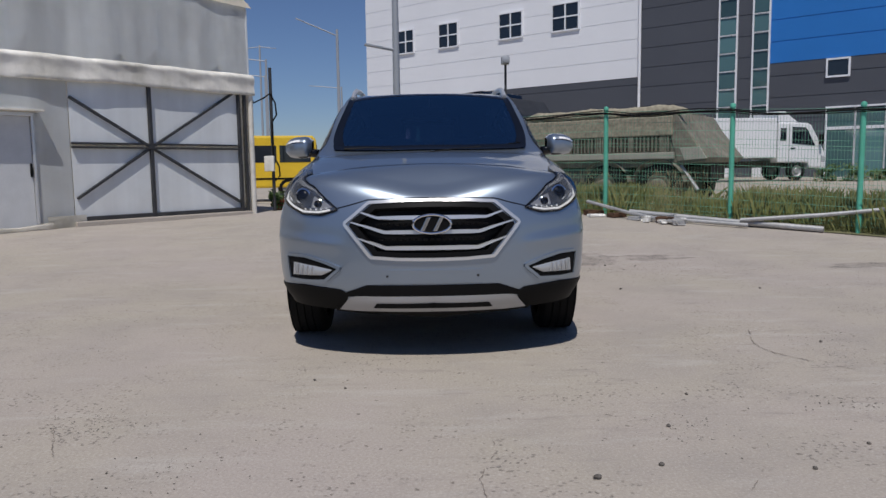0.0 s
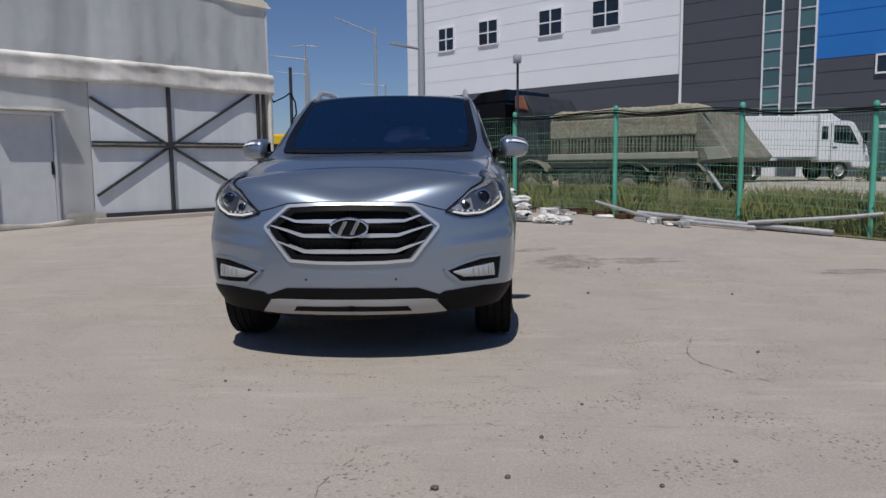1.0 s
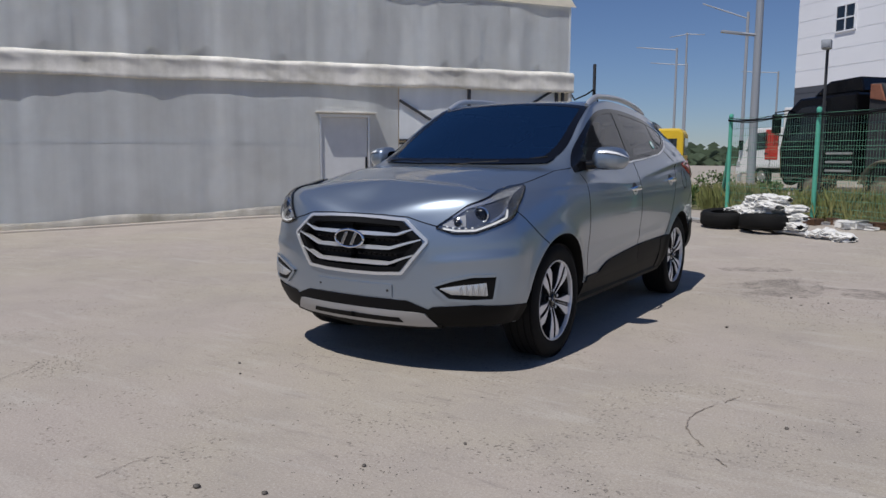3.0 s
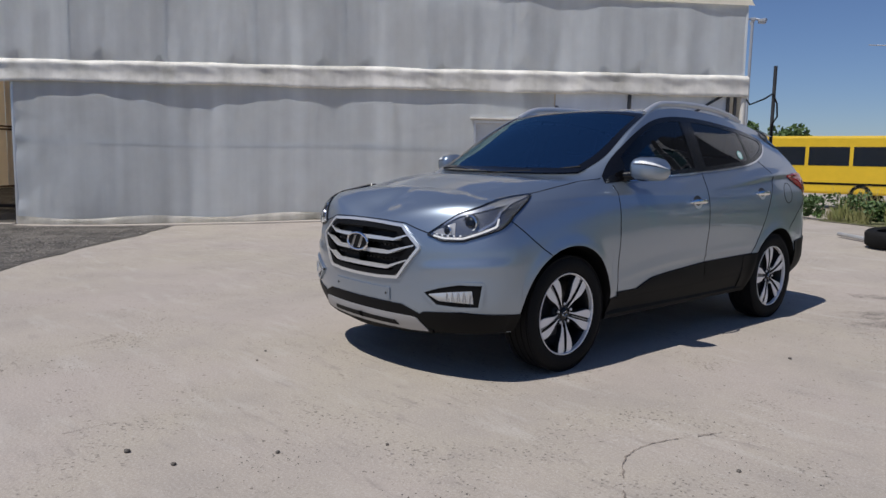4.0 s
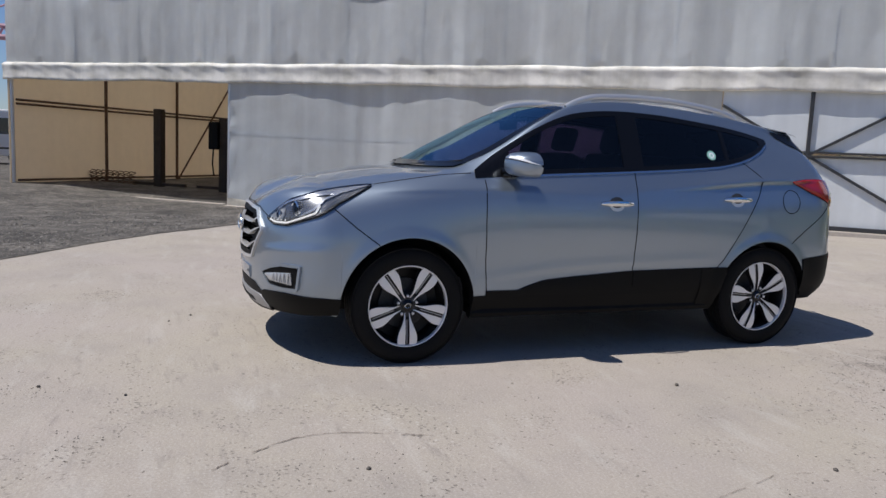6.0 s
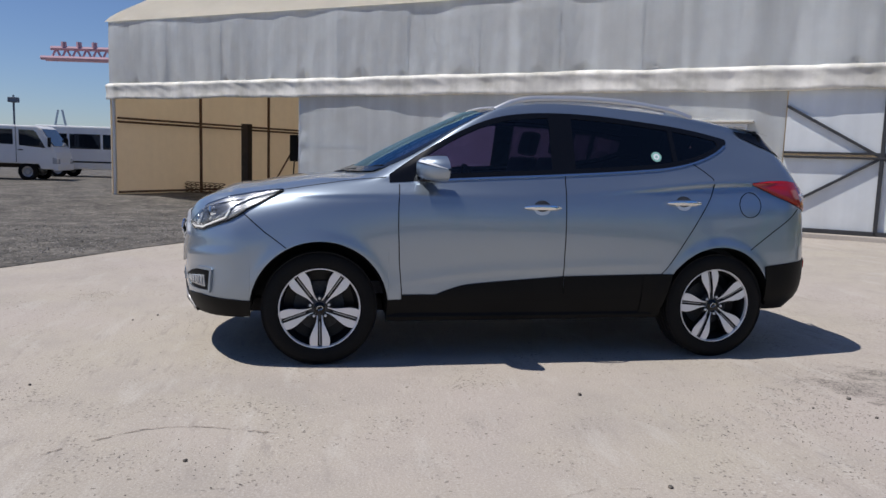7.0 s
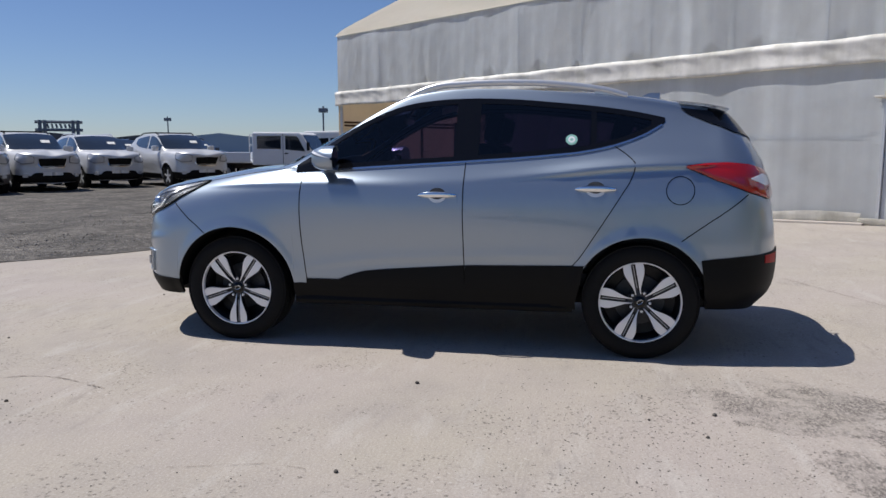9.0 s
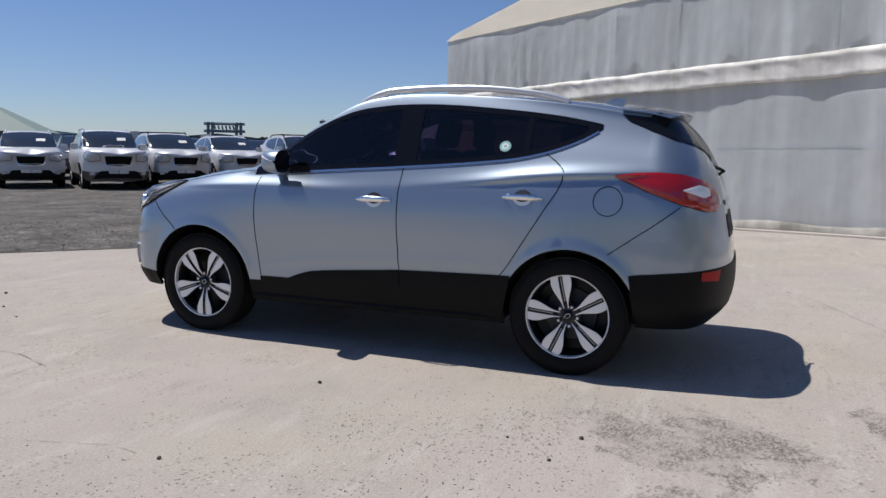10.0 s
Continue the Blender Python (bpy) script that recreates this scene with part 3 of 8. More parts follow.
def strip(pts, width, off=0.0015, n=24, side=1, bm=None, skirt=0.004, taper=1.0):
    """Narrow band on the body along a line: shut lines, bright trims."""
    bm = bm or bmesh.new()
    A = resample(pts, n)
    P = []
    for u, z in A:
        v = line_at(u, z)
        P.append((skin_point(u, v), skin_normal(u, v)))
    rows = []
    for i, (p, nn) in enumerate(P):
        d = (P[min(i + 1, n)][0] - P[max(i - 1, 0)][0]).normalized()
        s = nn.cross(d).normalized() * width / 2 * (1 + (taper - 1) * max(0.0, i / n - 0.5) * 2)
        row = []
        for q in (p - s + nn * (off - skirt), p - s + nn * off, p + s + nn * off, p + s + nn * (off - skirt)):
            q.x *= side
            row.append(bm.verts.new(q))
        rows.append(row)
    for a, b in zip(rows, rows[1:]):
        for k in range(3):
            q = (a[k], b[k], b[k + 1], a[k + 1])
            bm.faces.new(q if side < 0 else q[::-1])
    return bm




def arch_height(y):
    h = 0.0
    for yc, R in WHEELS:
        if abs(y - yc) < R:
            h = max(h, AXLE_Z + math.sqrt(R * R - (y - yc) ** 2))
    return h


def stations():
    us = [-1 + i / 32 for i in range(32)]
    y = Y_FRONT
    marks = set()
    for yc, R in WHEELS:
        for i in range(33):
            marks.add(round(yc - R * math.cos(math.pi * i / 32), 5))
        marks |= {round(yc - R - 0.001, 5), round(yc + R + 0.001, 5)}
    ys = sorted(marks)
    fill = list(np.arange(Y_FRONT, Y_REAR + 0.001, 0.035))
    ys = sorted(ys + [f for f in fill if min(abs(f - m) for m in ys) > 0.02] + [Y_FRONT, Y_REAR])
    ys = [a for a, b in zip(ys, ys[1:] + [99]) if b - a > 0.0004]
    us += [a - Y_FRONT for a in ys]
    us += [LENGTH_MID + i / 32 for i in range(1, 33)]
    return us


#   outlines of the side glass, in length and height
GLASS_TOP = curve((0.40, 1.155), (0.53, 1.245), (0.70, 1.355), (0.89, 1.462), (1.10, 1.548), (1.33, 1.588), (1.55, 1.598), (1.81, 1.592), (2.12, 1.566), (2.39, 1.537), (2.60, 1.505), (2.77, 1.468))
GLASS_LOW = curve((0.40, 1.130), (0.9, 1.168), (1.55, 1.208), (2.04, 1.244), (2.30, 1.272), (2.52, 1.325), (2.68, 1.392), (2.77, 1.448))


def in_side_glass(p, gap):
    if not 0.62 + gap < p.y < 2.73 - gap:
        return False
    return GLASS_LOW(p.y) + gap < p.z < GLASS_TOP(p.y) - gap and abs(p.x) > 0.5


def wind_lo(x):
    """Foot of the windscreen in plan."""
    return 0.205 + 0.30 * (abs(x) / 0.75) ** 2


def side_glass_span(y0, y1, n=8, inset=0.0):
    lo = [("s", y0 + (y1 - y0) * i / n, GLASS_LOW(y0 + (y1 - y0) * i / n) + inset) for i in range(n + 1)]
    hi = [("s", y0 + (y1 - y0) * i / n, GLASS_TOP(y0 + (y1 - y0) * i / n) - inset) for i in range(n + 1)]
    return lo, hi


def free_patch(f, off, nu, nv, side=0, depth=0.0, bm=None):
    """Sheet over the body given by (station, line) as a function of two parameters."""
    bm = bm or bmesh.new()
    rows = []
    for i in range(nu + 1):
        row = []
        for j in range(nv + 1):
            u, v, s = f(i / nu, j / nv)
            p, nn = skin_point(u, v), skin_normal(u, v)
            q = p + nn * off
            q.x *= s
            row.append(bm.verts.new(q))
        rows.append(row)
    for i in range(nu):
        for j in range(nv):
            try:
                bm.faces.new((rows[i][j], rows[i + 1][j], rows[i + 1][j + 1], rows[i][j + 1]))
            except ValueError:
                pass
    bmesh.ops.remove_doubles(bm, verts=bm.verts, dist=0.0002)
    bmesh.ops.recalc_face_normals(bm, faces=bm.faces)
    return bm


def screen(u_of, v_out, off, nu=16, nv=24):
    """Whole-width pane: v runs from one pillar over the centre line to the other."""
    def f(a, b):
        w = 2 * b - 1
        v = 9 - (9 - v_out) * abs(w)
        return u_of(a, v), v, (1 if w >= 0 else -1)
    return free_patch(f, off, nu, nv)


def car_body(car):
    us = stations()
    NV = 108
    verts, faces, tags = [], [], []
    idx = {}
    for i, u in enumerate(us):
        y = Y_FRONT + u
        v0 = 0.0
        if 0 <= u <= LENGTH_MID:
            h = arch_height(y)
            if h > 0:
                v0 = line_at(u, h)
        for j in range(NV + 1):
            t = j / NV
            v = v0 + (9 - v0) * t if v0 < 0.01 else (v0 + (4 - v0) * (t / (4 / 9)) if t < 4 / 9 else 9 * t)
            p = skin_point(u, v)
            for s in (1, -1):
                if j == NV and s < 0 and abs(p.x) < 1e-6:
                    idx[i, j, s] = idx[i, j, 1]
                    continue
                idx[i, j, s] = len(verts)
                verts.append((p.x * s, p.y, p.z))
    full = bmesh.new()
    bv = [full.verts.new(v) for v in verts]
    groups = {}
    for i in range(len(us) - 1):
        for j in range(NV):
            for s in (1, -1):
                q = [idx[i, j, s], idx[i + 1, j, s], idx[i + 1, j + 1, s], idx[i, j + 1, s]]
                q = list(dict.fromkeys(q))
                if len(q) < 3:
                    continue
                c = sum((bv[k].co for k in q), Vector()) / len(q)
                u = (us[i] + us[i + 1]) / 2
                v = 9 * (j + 0.5) / NV
                name = which_panel(c, u, v)
                if s < 0:
                    q = q[::-1]
                try:
                    f = full.faces.new([bv[k] for k in q])
                    groups.setdefault(name, []).append(f.verts[:])
                except ValueError:
                    pass
    bmesh.ops.remove_doubles(full, verts=[], dist=0.0001)
    full.normal_update()
    normals = {v: v.normal.copy() for v in full.verts}
    for name, fl in groups.items():
        if name == "hole":
            continue
        for s in ((1, -1) if name in ("front_fender", "front_door", "rear_door", "rear_quarter") else (0,)):
            sub = [f for f in fl if s == 0 or sum(v.co.x for v in f) * s > 0]
            vs = list(dict.fromkeys(v for f in sub for v in f))
            ids = {v: k for k, v in enumerate(vs)}
            me = bpy.data.meshes.new(name)
            me.from_pydata([v.co[:] for v in vs], [], [[ids[v] for v in f] for f in sub])
            me.materials.append(BLACK_PLASTIC if "valance" in name else PAINT)
            me.polygons.foreach_set("use_smooth", [True] * len(me.polygons))
            me.normals_split_custom_set_from_vertices([normals[v][:] for v in vs])
            ob = new(name, me)
            ob.parent = car
    full.free()


def which_panel(c, u, v):
    y, z, x = c.y, c.z, abs(c.x)
    if in_side_glass(c, 0.018):
        return "hole"
    if v > 6 and wind_lo(x) < y < 1.10 and x < SIDE_X[6](y) - 0.09:
        return "hole"
    if u > LENGTH_MID and 5.85 < v < 8.05 and x < 0.56 and z > 1.19:
        return "hole"
    if u < 0 and x < 0.44 and 0.595 < z < 0.862 and x < float(np.interp(z, [0.595, 0.765, 0.862], [0.30, 0.435, 0.305])):
        return "hole"
    if u < 0 and z < 0.32:
        return "front_valance"
    if u > LENGTH_MID - 0.05 and z < 0.36:
        return "rear_valance"
    if u < 0 and v < 4.9 and x < 0.80:
        return "front_bumper"
    if y < wind_lo(x) + 0.05 and v > 5.35 + 0.4 * ss(0.2, -0.6, y):
        return "bonnet"
    if y < 0.49 and v < 6:
        return "front_fender"
    if v > 6.0 and y < 3.0:
        return "roof"
    if u > LENGTH_MID and x < 0.68 and v > 2.4:
        return "tailgate"
    if u > LENGTH_MID - 0.05 and v < 4.2:
        return "rear_bumper"
    if v <= 6.0 and y < 1.56:
        return "front_door"
    if y < 2.46 and v <= 6 and y < 2.0 + 0.85 * (z - 0.3):
        return "rear_door"
    return "rear_quarter"


def wheel(car, side, yc, turn):
    """One road wheel: tyre, rim, five twin spokes, nuts and cap. Built with its axle along local z."""
    w = new("wheel")
    w.parent = car
    w.matrix_basis = Matrix.Translation((side * 0.775, yc, AXLE_Z)) @ Matrix.Rotation(side * math.pi / 2, 4, "Y") @ Matrix.Rotation(math.pi * (1.5 if side > 0 else 0.5) + turn, 4, "Z")
    hw = 0.11
    prof = [(0.246, -hw + 0.012), (0.268, -hw - 0.002), (0.300, -hw - 0.004), (0.330, -hw + 0.004), (0.345, -hw + 0.02)]
    z = -hw + 0.03
    for g in range(4):
        prof += [(0.3515, z), (0.352, z + 0.034), (0.344, z + 0.036), (0.344, z + 0.043)]
        z += 0.045
    prof += [(0.3515, z), (0.345, hw - 0.02), (0.330, hw - 0.004), (0.300, hw + 0.004), (0.268, hw + 0.002), (0.246, hw - 0.012), (0.239, hw - 0.03), (0.239, -hw + 0.03)]
    bm = bmesh.new()
    lathe(bm, prof, 64, closed=True)
    part("tyre", bm, RUBBER, w, sharp=35)
    bm = bmesh.new()
    lathe(bm, [(0.238, hw - 0.03), (0.2405, hw - 0.010), (0.2425, hw - 0.006), (0.2475, hw - 0.005), (0.250, hw - 0.012), (0.242, hw - 0.03)], 64, closed=True)
    part("rim_lip", bm, ALLOY, w, "machined bright rim edge")
    bm = bmesh.new()
    lathe(bm, [(0.236, -0.1), (0.236, hw - 0.03), (0.226, hw - 0.045), (0.218, -0.02), (0.10, -0.035), (0.0, -0.035)], 48)
    part("rim_barrel", bm, ALLOY_DARK, w)
    bm = bmesh.new()
    lathe(bm, [(0.155, -0.03), (0.155, -0.012), (0.07, -0.008), (0.0, -0.008)], 40)
    part("brake_disc", bm, STEEL_DARK, w)
    zt = hw - 0.035
    for k in range(5):
        rot = Matrix.Rotation(2 * math.pi * k / 5, 4, "Z")
        bm = bmesh.new()
        for sg in (1, -1):
            rows = []
            for i in range(11):
                t = i / 10
                r = 0.046 + t * 0.197
                inner = 0.0115 + 0.002 * t
                outer = 0.019 + 0.044 * ss(0.05, 0.80, t) - 0.005 * ss(0.84, 1.0, t)
                h = zt + 0.010 * math.sin(math.pi * t) + 0.018 * t
                c = [(r, sg * inner, h - 0.024), (r, sg * inner, h), (r, sg * (outer - 0.002), h + 0.001), (r, sg * outer, h - 0.003), (r, sg * (outer + 0.005), h - 0.034)]
                rows.append([bm.verts.new(rot @ Vector(p)) for p in c])
            for a, b in zip(rows, rows[1:]):
                for q in range(4):
                    f = (a[q], b[q], b[q + 1], a[q + 1])
                    bm.faces.new(f if sg > 0 else f[::-1]).material_index = 0 if q in (1, 2) else 1
            for e, flip in ((rows[0], sg > 0), (rows[-1], sg < 0)):
                bm.faces.new(e if flip else e[::-1]).material_index = 1
        part("spoke", bm, [ALLOY, ALLOY_DARK], w, "twin spoke with machined bright faces and dark flanks", smooth=False)
        bm = bmesh.new()
        vs = box(bm, 0.066, 0.236, -0.0125, 0.0125, zt - 0.03, zt - 0.012)
        nf = len(bm.faces)
        vs += box(bm, 0.088, 0.230, -0.0026, 0.0026, zt - 0.014, zt - 0.004)
        bm.faces.ensure_lookup_table()
        for f in bm.faces[nf:]:
            f.material_index = 1
        for v in vs:
            t = (v.co.x - 0.062) / 0.181
            v.co.z += 0.010 * math.sin(math.pi * t) + 0.018 * t
            v.co = rot @ v.co
        part("spoke_slot", bm, [ALLOY_DARK, SKID_GREY], w, smooth=False)
        bm = bmesh.new()
        lathe(bm, [(0.016, zt - 0.02), (0.016, zt - 0.004), (0.0135, zt - 0.004), (0.0125, zt - 0.014), (0.0, zt - 0.014)], 16, rot @ Matrix.Rotation(math.pi / 5, 4, "Z") @ Matrix.Translation((0.060, 0, 0.012)))
        part("nut_recess", bm, ALLOY_DARK, w, smooth=False)
        bm = bmesh.new()
        lathe(bm, [(0.0095, zt - 0.02), (0.0095, zt - 0.004), (0.007, zt - 0.001), (0.0, zt - 0.001)], 6, rot @ Matrix.Rotation(math.pi / 5, 4, "Z") @ Matrix.Translation((0.060, 0, 0.014)))
        part("wheel_nut", bm, ALLOY, w, smooth=False)
    bm = bmesh.new()
    lathe(bm, [(0.078, zt - 0.03), (0.076, zt - 0.012), (0.055, zt - 0.004), (0.036, zt - 0.001)], 40)
    part("hub", bm, STEEL_DARK, w)
    bm = bmesh.new()
    lathe(bm, [(0.037, zt - 0.01), (0.036, zt + 0.004), (0.031, zt + 0.008), (0.0, zt + 0.009)], 32)
    part("hub_cap", bm, GLOSS_BLACK, w)
    bm = bmesh.new()
    tube(bm, [(0.019 * math.cos(a), 0.012 * math.sin(a), zt + 0.0095) for a in np.linspace(0, 2 * math.pi, 20, endpoint=False)], 0.002, 5, closed=True)
    part("hub_cap_ring", bm, CHROME, w)
    return w


def both(f):
    for s in (1, -1):
        f(s)


def build_suv():
    car = thing("suv_car", "silver-blue metallic compact SUV parked on the concrete", "car", Matrix.Translation((-0.015, 0, 0)) @ Matrix.Diagonal((1.0165, 1, 1, 1)))
    car_body(car)
    for y, _ in WHEELS:
        both(lambda s: wheel(car, s, y, radians(19 if y < 1 else 210)))
    # wheel housings, underside and cabin tub
    for yc, R in WHEELS:
        for s in (1, -1):
            bm = bmesh.new()
            n = 24
            ring = []
            for i in range(n + 1):
                a = math.pi * i / n
                y, z = yc - (R - 0.001) * math.cos(a), AXLE_Z + (R - 0.001) * math.sin(a)
                u = y - Y_FRONT
                xo = skin_point(u, line_at(u, z)).x - 0.004
                ring.append([bm.verts.new((s * xo, y, z)), bm.verts.new((s * 0.86, yc - (R - 0.012) * math.cos(a), AXLE_Z + (R - 0.012) * math.sin(a))), bm.verts.new((s * 0.52, yc - (R - 0.01) * math.cos(a), AXLE_Z + (R - 0.01) * math.sin(a))), bm.verts.new((s * 0.52, yc - 0.05 * math.cos(a), AXLE_Z))])
            for a, b in zip(ring, ring[1:]):
                for k in range(3):
                    f = (a[k], b[k], b[k + 1], a[k + 1])
                    bm.faces.new(f if s < 0 else f[::-1])
            part("wheel_housing", bm, BLACK_PLASTIC, car, "black wheel arch liner")
    bm = bmesh.new()
    box(bm, -0.52, 0.52, -0.74, 3.20, 0.26, 0.40, 0.03)
    box(bm, -0.80, 0.80, 0.42, 2.22, 0.27, 0.36, 0.02)
    part("underbody", bm, SHADOW_GAP, car)
    # side glass, pillars, bright waist trim
    for s in (1, -1):
        for y0, y1, nm in ((0.655, 1.478, "front_door_glass"), (1.626, 2.325, "rear_door_glass"), (2.352, 2.69, "quarter_glass")):
            lo, hi = side_glass_span(y0, y1, 12, 0.012)
            p = part(nm, panel(lo, hi, 0.001, 22, 8, s, 0.002), FRONT_TINT if nm == "front_door_glass" else TINT, car, "dark tinted side glass")
        lo, hi = side_glass_span(0.42, 0.66, 8, 0.0)
        part("mirror_sail", panel(lo, hi, 0.004, 10, 4, s, 0.02), GLOSS_BLACK, car)
        lo, hi = side_glass_span(1.475, 1.63, 6, 0.0)
        part("pillar_cover", panel(lo, hi, 0.004, 6, 10, s, 0.02), GLOSS_BLACK, car)
        lo, hi = side_glass_span(2.322, 2.355, 2, 0.0)
        part("quarter_divider", panel(lo, hi, 0.003, 2, 10, s, 0.02), GLOSS_BLACK, car)
        for f, sg, nm in ((GLASS_LOW, 1, "lower"), (GLASS_TOP, -1, "upper")):
            ys = [0.42 + 2.34 * i / 40 for i in range(41)]
            a = [("s", y, f(y) - 0.004 * sg) for y in ys]
            b = [("s", y, f(y) + 0.030 * sg) for y in ys]
            if sg < 0:
                a, b = b, a
            part("window_seal", panel(a, b, 0.004, 48, 2, s, 0.015), GLOSS_BLACK, car)
        lo, hi = side_glass_span(2.685, 2.768, 4, -0.002)
        part("window_seal", panel(lo, hi, 0.0045, 6, 4, s, 0.02), GLOSS_BLACK, car)
        part("waist_trim", strip([("s", y, GLASS_LOW(y) - 0.008) for y in np.linspace(0.60, 2.75, 30)], 0.013, 0.006, 48, s), CHROME, car, "thin bright waist trim")

    # windscreen with black border, rear screen
    def u_ws(a, v, lo_in, hi_in):
        # plan position along the screen from foot to header
        y0 = 0.18 + 0.30 * ((9 - v) / 3) ** 2 * 0.93 + lo_in
        y1 = 1.125 - 0.03 * ((9 - v) / 3) ** 2 - hi_in
        return y0 + (y1 - y0) * a - Y_FRONT
    part("windscreen", screen(lambda a, v: u_ws(a, v, 0.03, 0.02), 6.80, 0.002), WINDSHIELD, car, "sloping tinted windscreen with the sky's blue put into its gloss")
    bm = screen(lambda a, v: (0.18 + 0.28 * ((9 - v) / 3) ** 2 - 0.01) - Y_FRONT + a * 0.080, 6.72, 0.011, 6, 40)
    screen_top = screen(lambda a, v: (1.065 - 0.03 * ((9 - v) / 3) ** 2) - Y_FRONT + a * 0.065, 6.72, 0.003, 3, 24)
    part("screen_border_low", bm, GLOSS_BLACK, car, "black screen border and scuttle")
    part("screen_border_top", screen_top, GLOSS_BLACK, car)
    for s in (1, -1):
        f = lambda a, b: ((0.345 + 0.775 * a) - Y_FRONT, 6.74 + 0.36 * b, s)
        part("screen_border_side", free_patch(f, 0.003, 24, 3), GLOSS_BLACK, car)
    rear = lambda a, b: (LENGTH_MID + 1 - 0.86 * abs(2 * b - 1), 5.68 + 2.65 * a, 1 if b >= 0.5 else -1)
    part("rear_screen", free_patch(rear, 0.004, 12, 24), TINT, car, "dark rear screen")
    for s in (1, -1):
        def f(a, b, s=s):
            v = 5.55 + 2.85 * a
            u0 = LENGTH_MID + float(np.interp(v, [5.55, 5.75, 6.05, 6.4, 6.6, 8.4], [0.13, 0.02, -0.14, -0.19, -0.02, -0.02]))
            return u0 + (LENGTH_MID + 0.40 - u0) * b, v, s
        part("rear_screen_border", free_patch(f, 0.006, 40, 10), GLOSS_BLACK, car)
    f = lambda a, b: (LENGTH_MID + 1 - 0.8 * abs(2 * b - 1), 5.52 + 0.34 * a, 1 if b >= 0.5 else -1)
    part("rear_screen_border", free_patch(f, 0.005, 3, 24), GLOSS_BLACK, car)
    return car


suv = build_suv()


def mirror_pair(name, make, mat, car, label="", **kw):
    for s in (1, -1):
        part(name, make(s), mat, car, label, **kw)


def suv_front(car):
    # grille: black field, bright frame, three winged bars, badge
    top = [("f", 0.0, 0.882), ("f", 0.18, 0.882), ("f", 0.335, 0.876), ("f", 0.47, 0.765)]
    low = [("f", 0.0, 0.570), ("f", 0.18, 0.572), ("f", 0.33, 0.582), ("f", 0.47, 0.763)]
    bm = bmesh.new()
    for s in (1, -1):
        panel(low, top, -0.045, 24, 10, s, -0.05, bm=bm)
    g = part("grille", bm, SHADOW_GAP, car, "black grille mesh in a bright frame")
    bm = bmesh.new()
    for s in (1, -1):
        strip(top + low[::-1][0:4], 0.017, 0.014, 90, s, bm, 0.05)
    part("grille_frame", bm, SATIN, g, "silver hexagonal frame")
    bm = bmesh.new()
    inner = [(k, x * 0.91, 0.727 + (z - 0.727) * 0.88) for k, x, z in top + low[::-1]]
    for s in (1, -1):
        strip(inner, 0.034, 0.010, 90, s, bm, 0.05)
    part("grille_surround", bm, SHADOW_GAP, g)
    for zc, hw, xe, ze in ((0.795, 0.29, 0.415, 0.838), (0.718, 0.255, 0.447, 0.778), (0.632, 0.245, 0.41, 0.692)):
        bm = bmesh.new()
        for s in (1, -1):
            strip([("f", 0.0, zc), ("f", hw, zc), ("f", hw + 0.02, zc + 0.006), ("f", xe - 0.012, ze - 0.006)], 0.021, 0.012, 40, s, bm, 0.03, taper=0.35)
        part("grille_bar", bm, SATIN, g, "pale silver winged bar")
    for zc in (0.85, 0.757, 0.675, 0.61):
        bm = bmesh.new()
        for i in range(-9, 10):
            x = i * 0.034 + (0.017 if zc in (0.757, 0.61) else 0)
            if abs(x) > 0.30:
                continue
            u = station("f", abs(x), zc)
            p = skin_point(u, line_at(u, zc))
            box(bm, (x - 0.012), (x + 0.012), p.y + 0.028, p.y + 0.036, zc - 0.006, zc + 0.006)
        part("grille_mesh", bm, GLOSS_BLACK, g, smooth=False)
    b = new("badge")
    b.parent = car
    m = Matrix.Translation((0, -0.902, 0.762)) @ Matrix.Rotation(math.pi / 2, 4, "X")
    bm = bmesh.new()
    lathe(bm, [(0.0, 0.0), (1.0, 0.0), (1.0, 0.0)], 40, m @ Matrix.Diagonal((0.100, 0.050, 0.01, 1)))
    part("badge_field", bm, BLACK_PLASTIC, b)
    bm = bmesh.new()
    tube(bm, [m @ Vector((0.100 * math.cos(a), 0.050 * math.sin(a), 0.003)) for a in np.linspace(0, 2 * math.pi, 48, endpoint=False)], 0.007, 8, closed=True)
    part("badge_ring", bm, CHROME, b)
    bm = bmesh.new()
    for x in (-0.034, 0.034):
        box(bm, x - 0.011, x + 0.011, -0.037, 0.037, 0.0, 0.008, 0.002)
    for v in bm.verts:
        v.co = m @ Vector((v.co.x + 0.5 * v.co.y, v.co.y, v.co.z))
    part("badge_shape", bm, CHROME, b, "plain slanted chrome bars", smooth=False)
    # number plate carrier, intake, skid plate
    def sym(lo, hi, off, n, mm, depth, curl=0.0):
        bm = bmesh.new()
        for s in (1, -1):
            panel(lo, hi, off, n, mm, s, depth, curl, bm=bm)
        return bm
    part("plate_carrier", sym([("f", 0, 0.440), ("f", 0.268, 0.440)], [("f", 0, 0.513), ("f", 0.268, 0.513)], 0.009, 8, 2, 0.01), PAINT, car, "blank silver number plate carrier")
    for x in (-0.243, 0.243):
        bm = bmesh.new()
        u = station("f", 0.243, 0.478)
        p = skin_point(u, line_at(u, 0.478))
        lathe(bm, [(0.007, 0.0), (0.007, 0.003), (0.0, 0.004)], 10, Matrix.Translation((x, p.y - 0.010, 0.478)) @ Matrix.Rotation(math.pi / 2, 4, "X"))
        part("plate_screw", bm, STEEL_DARK, car)
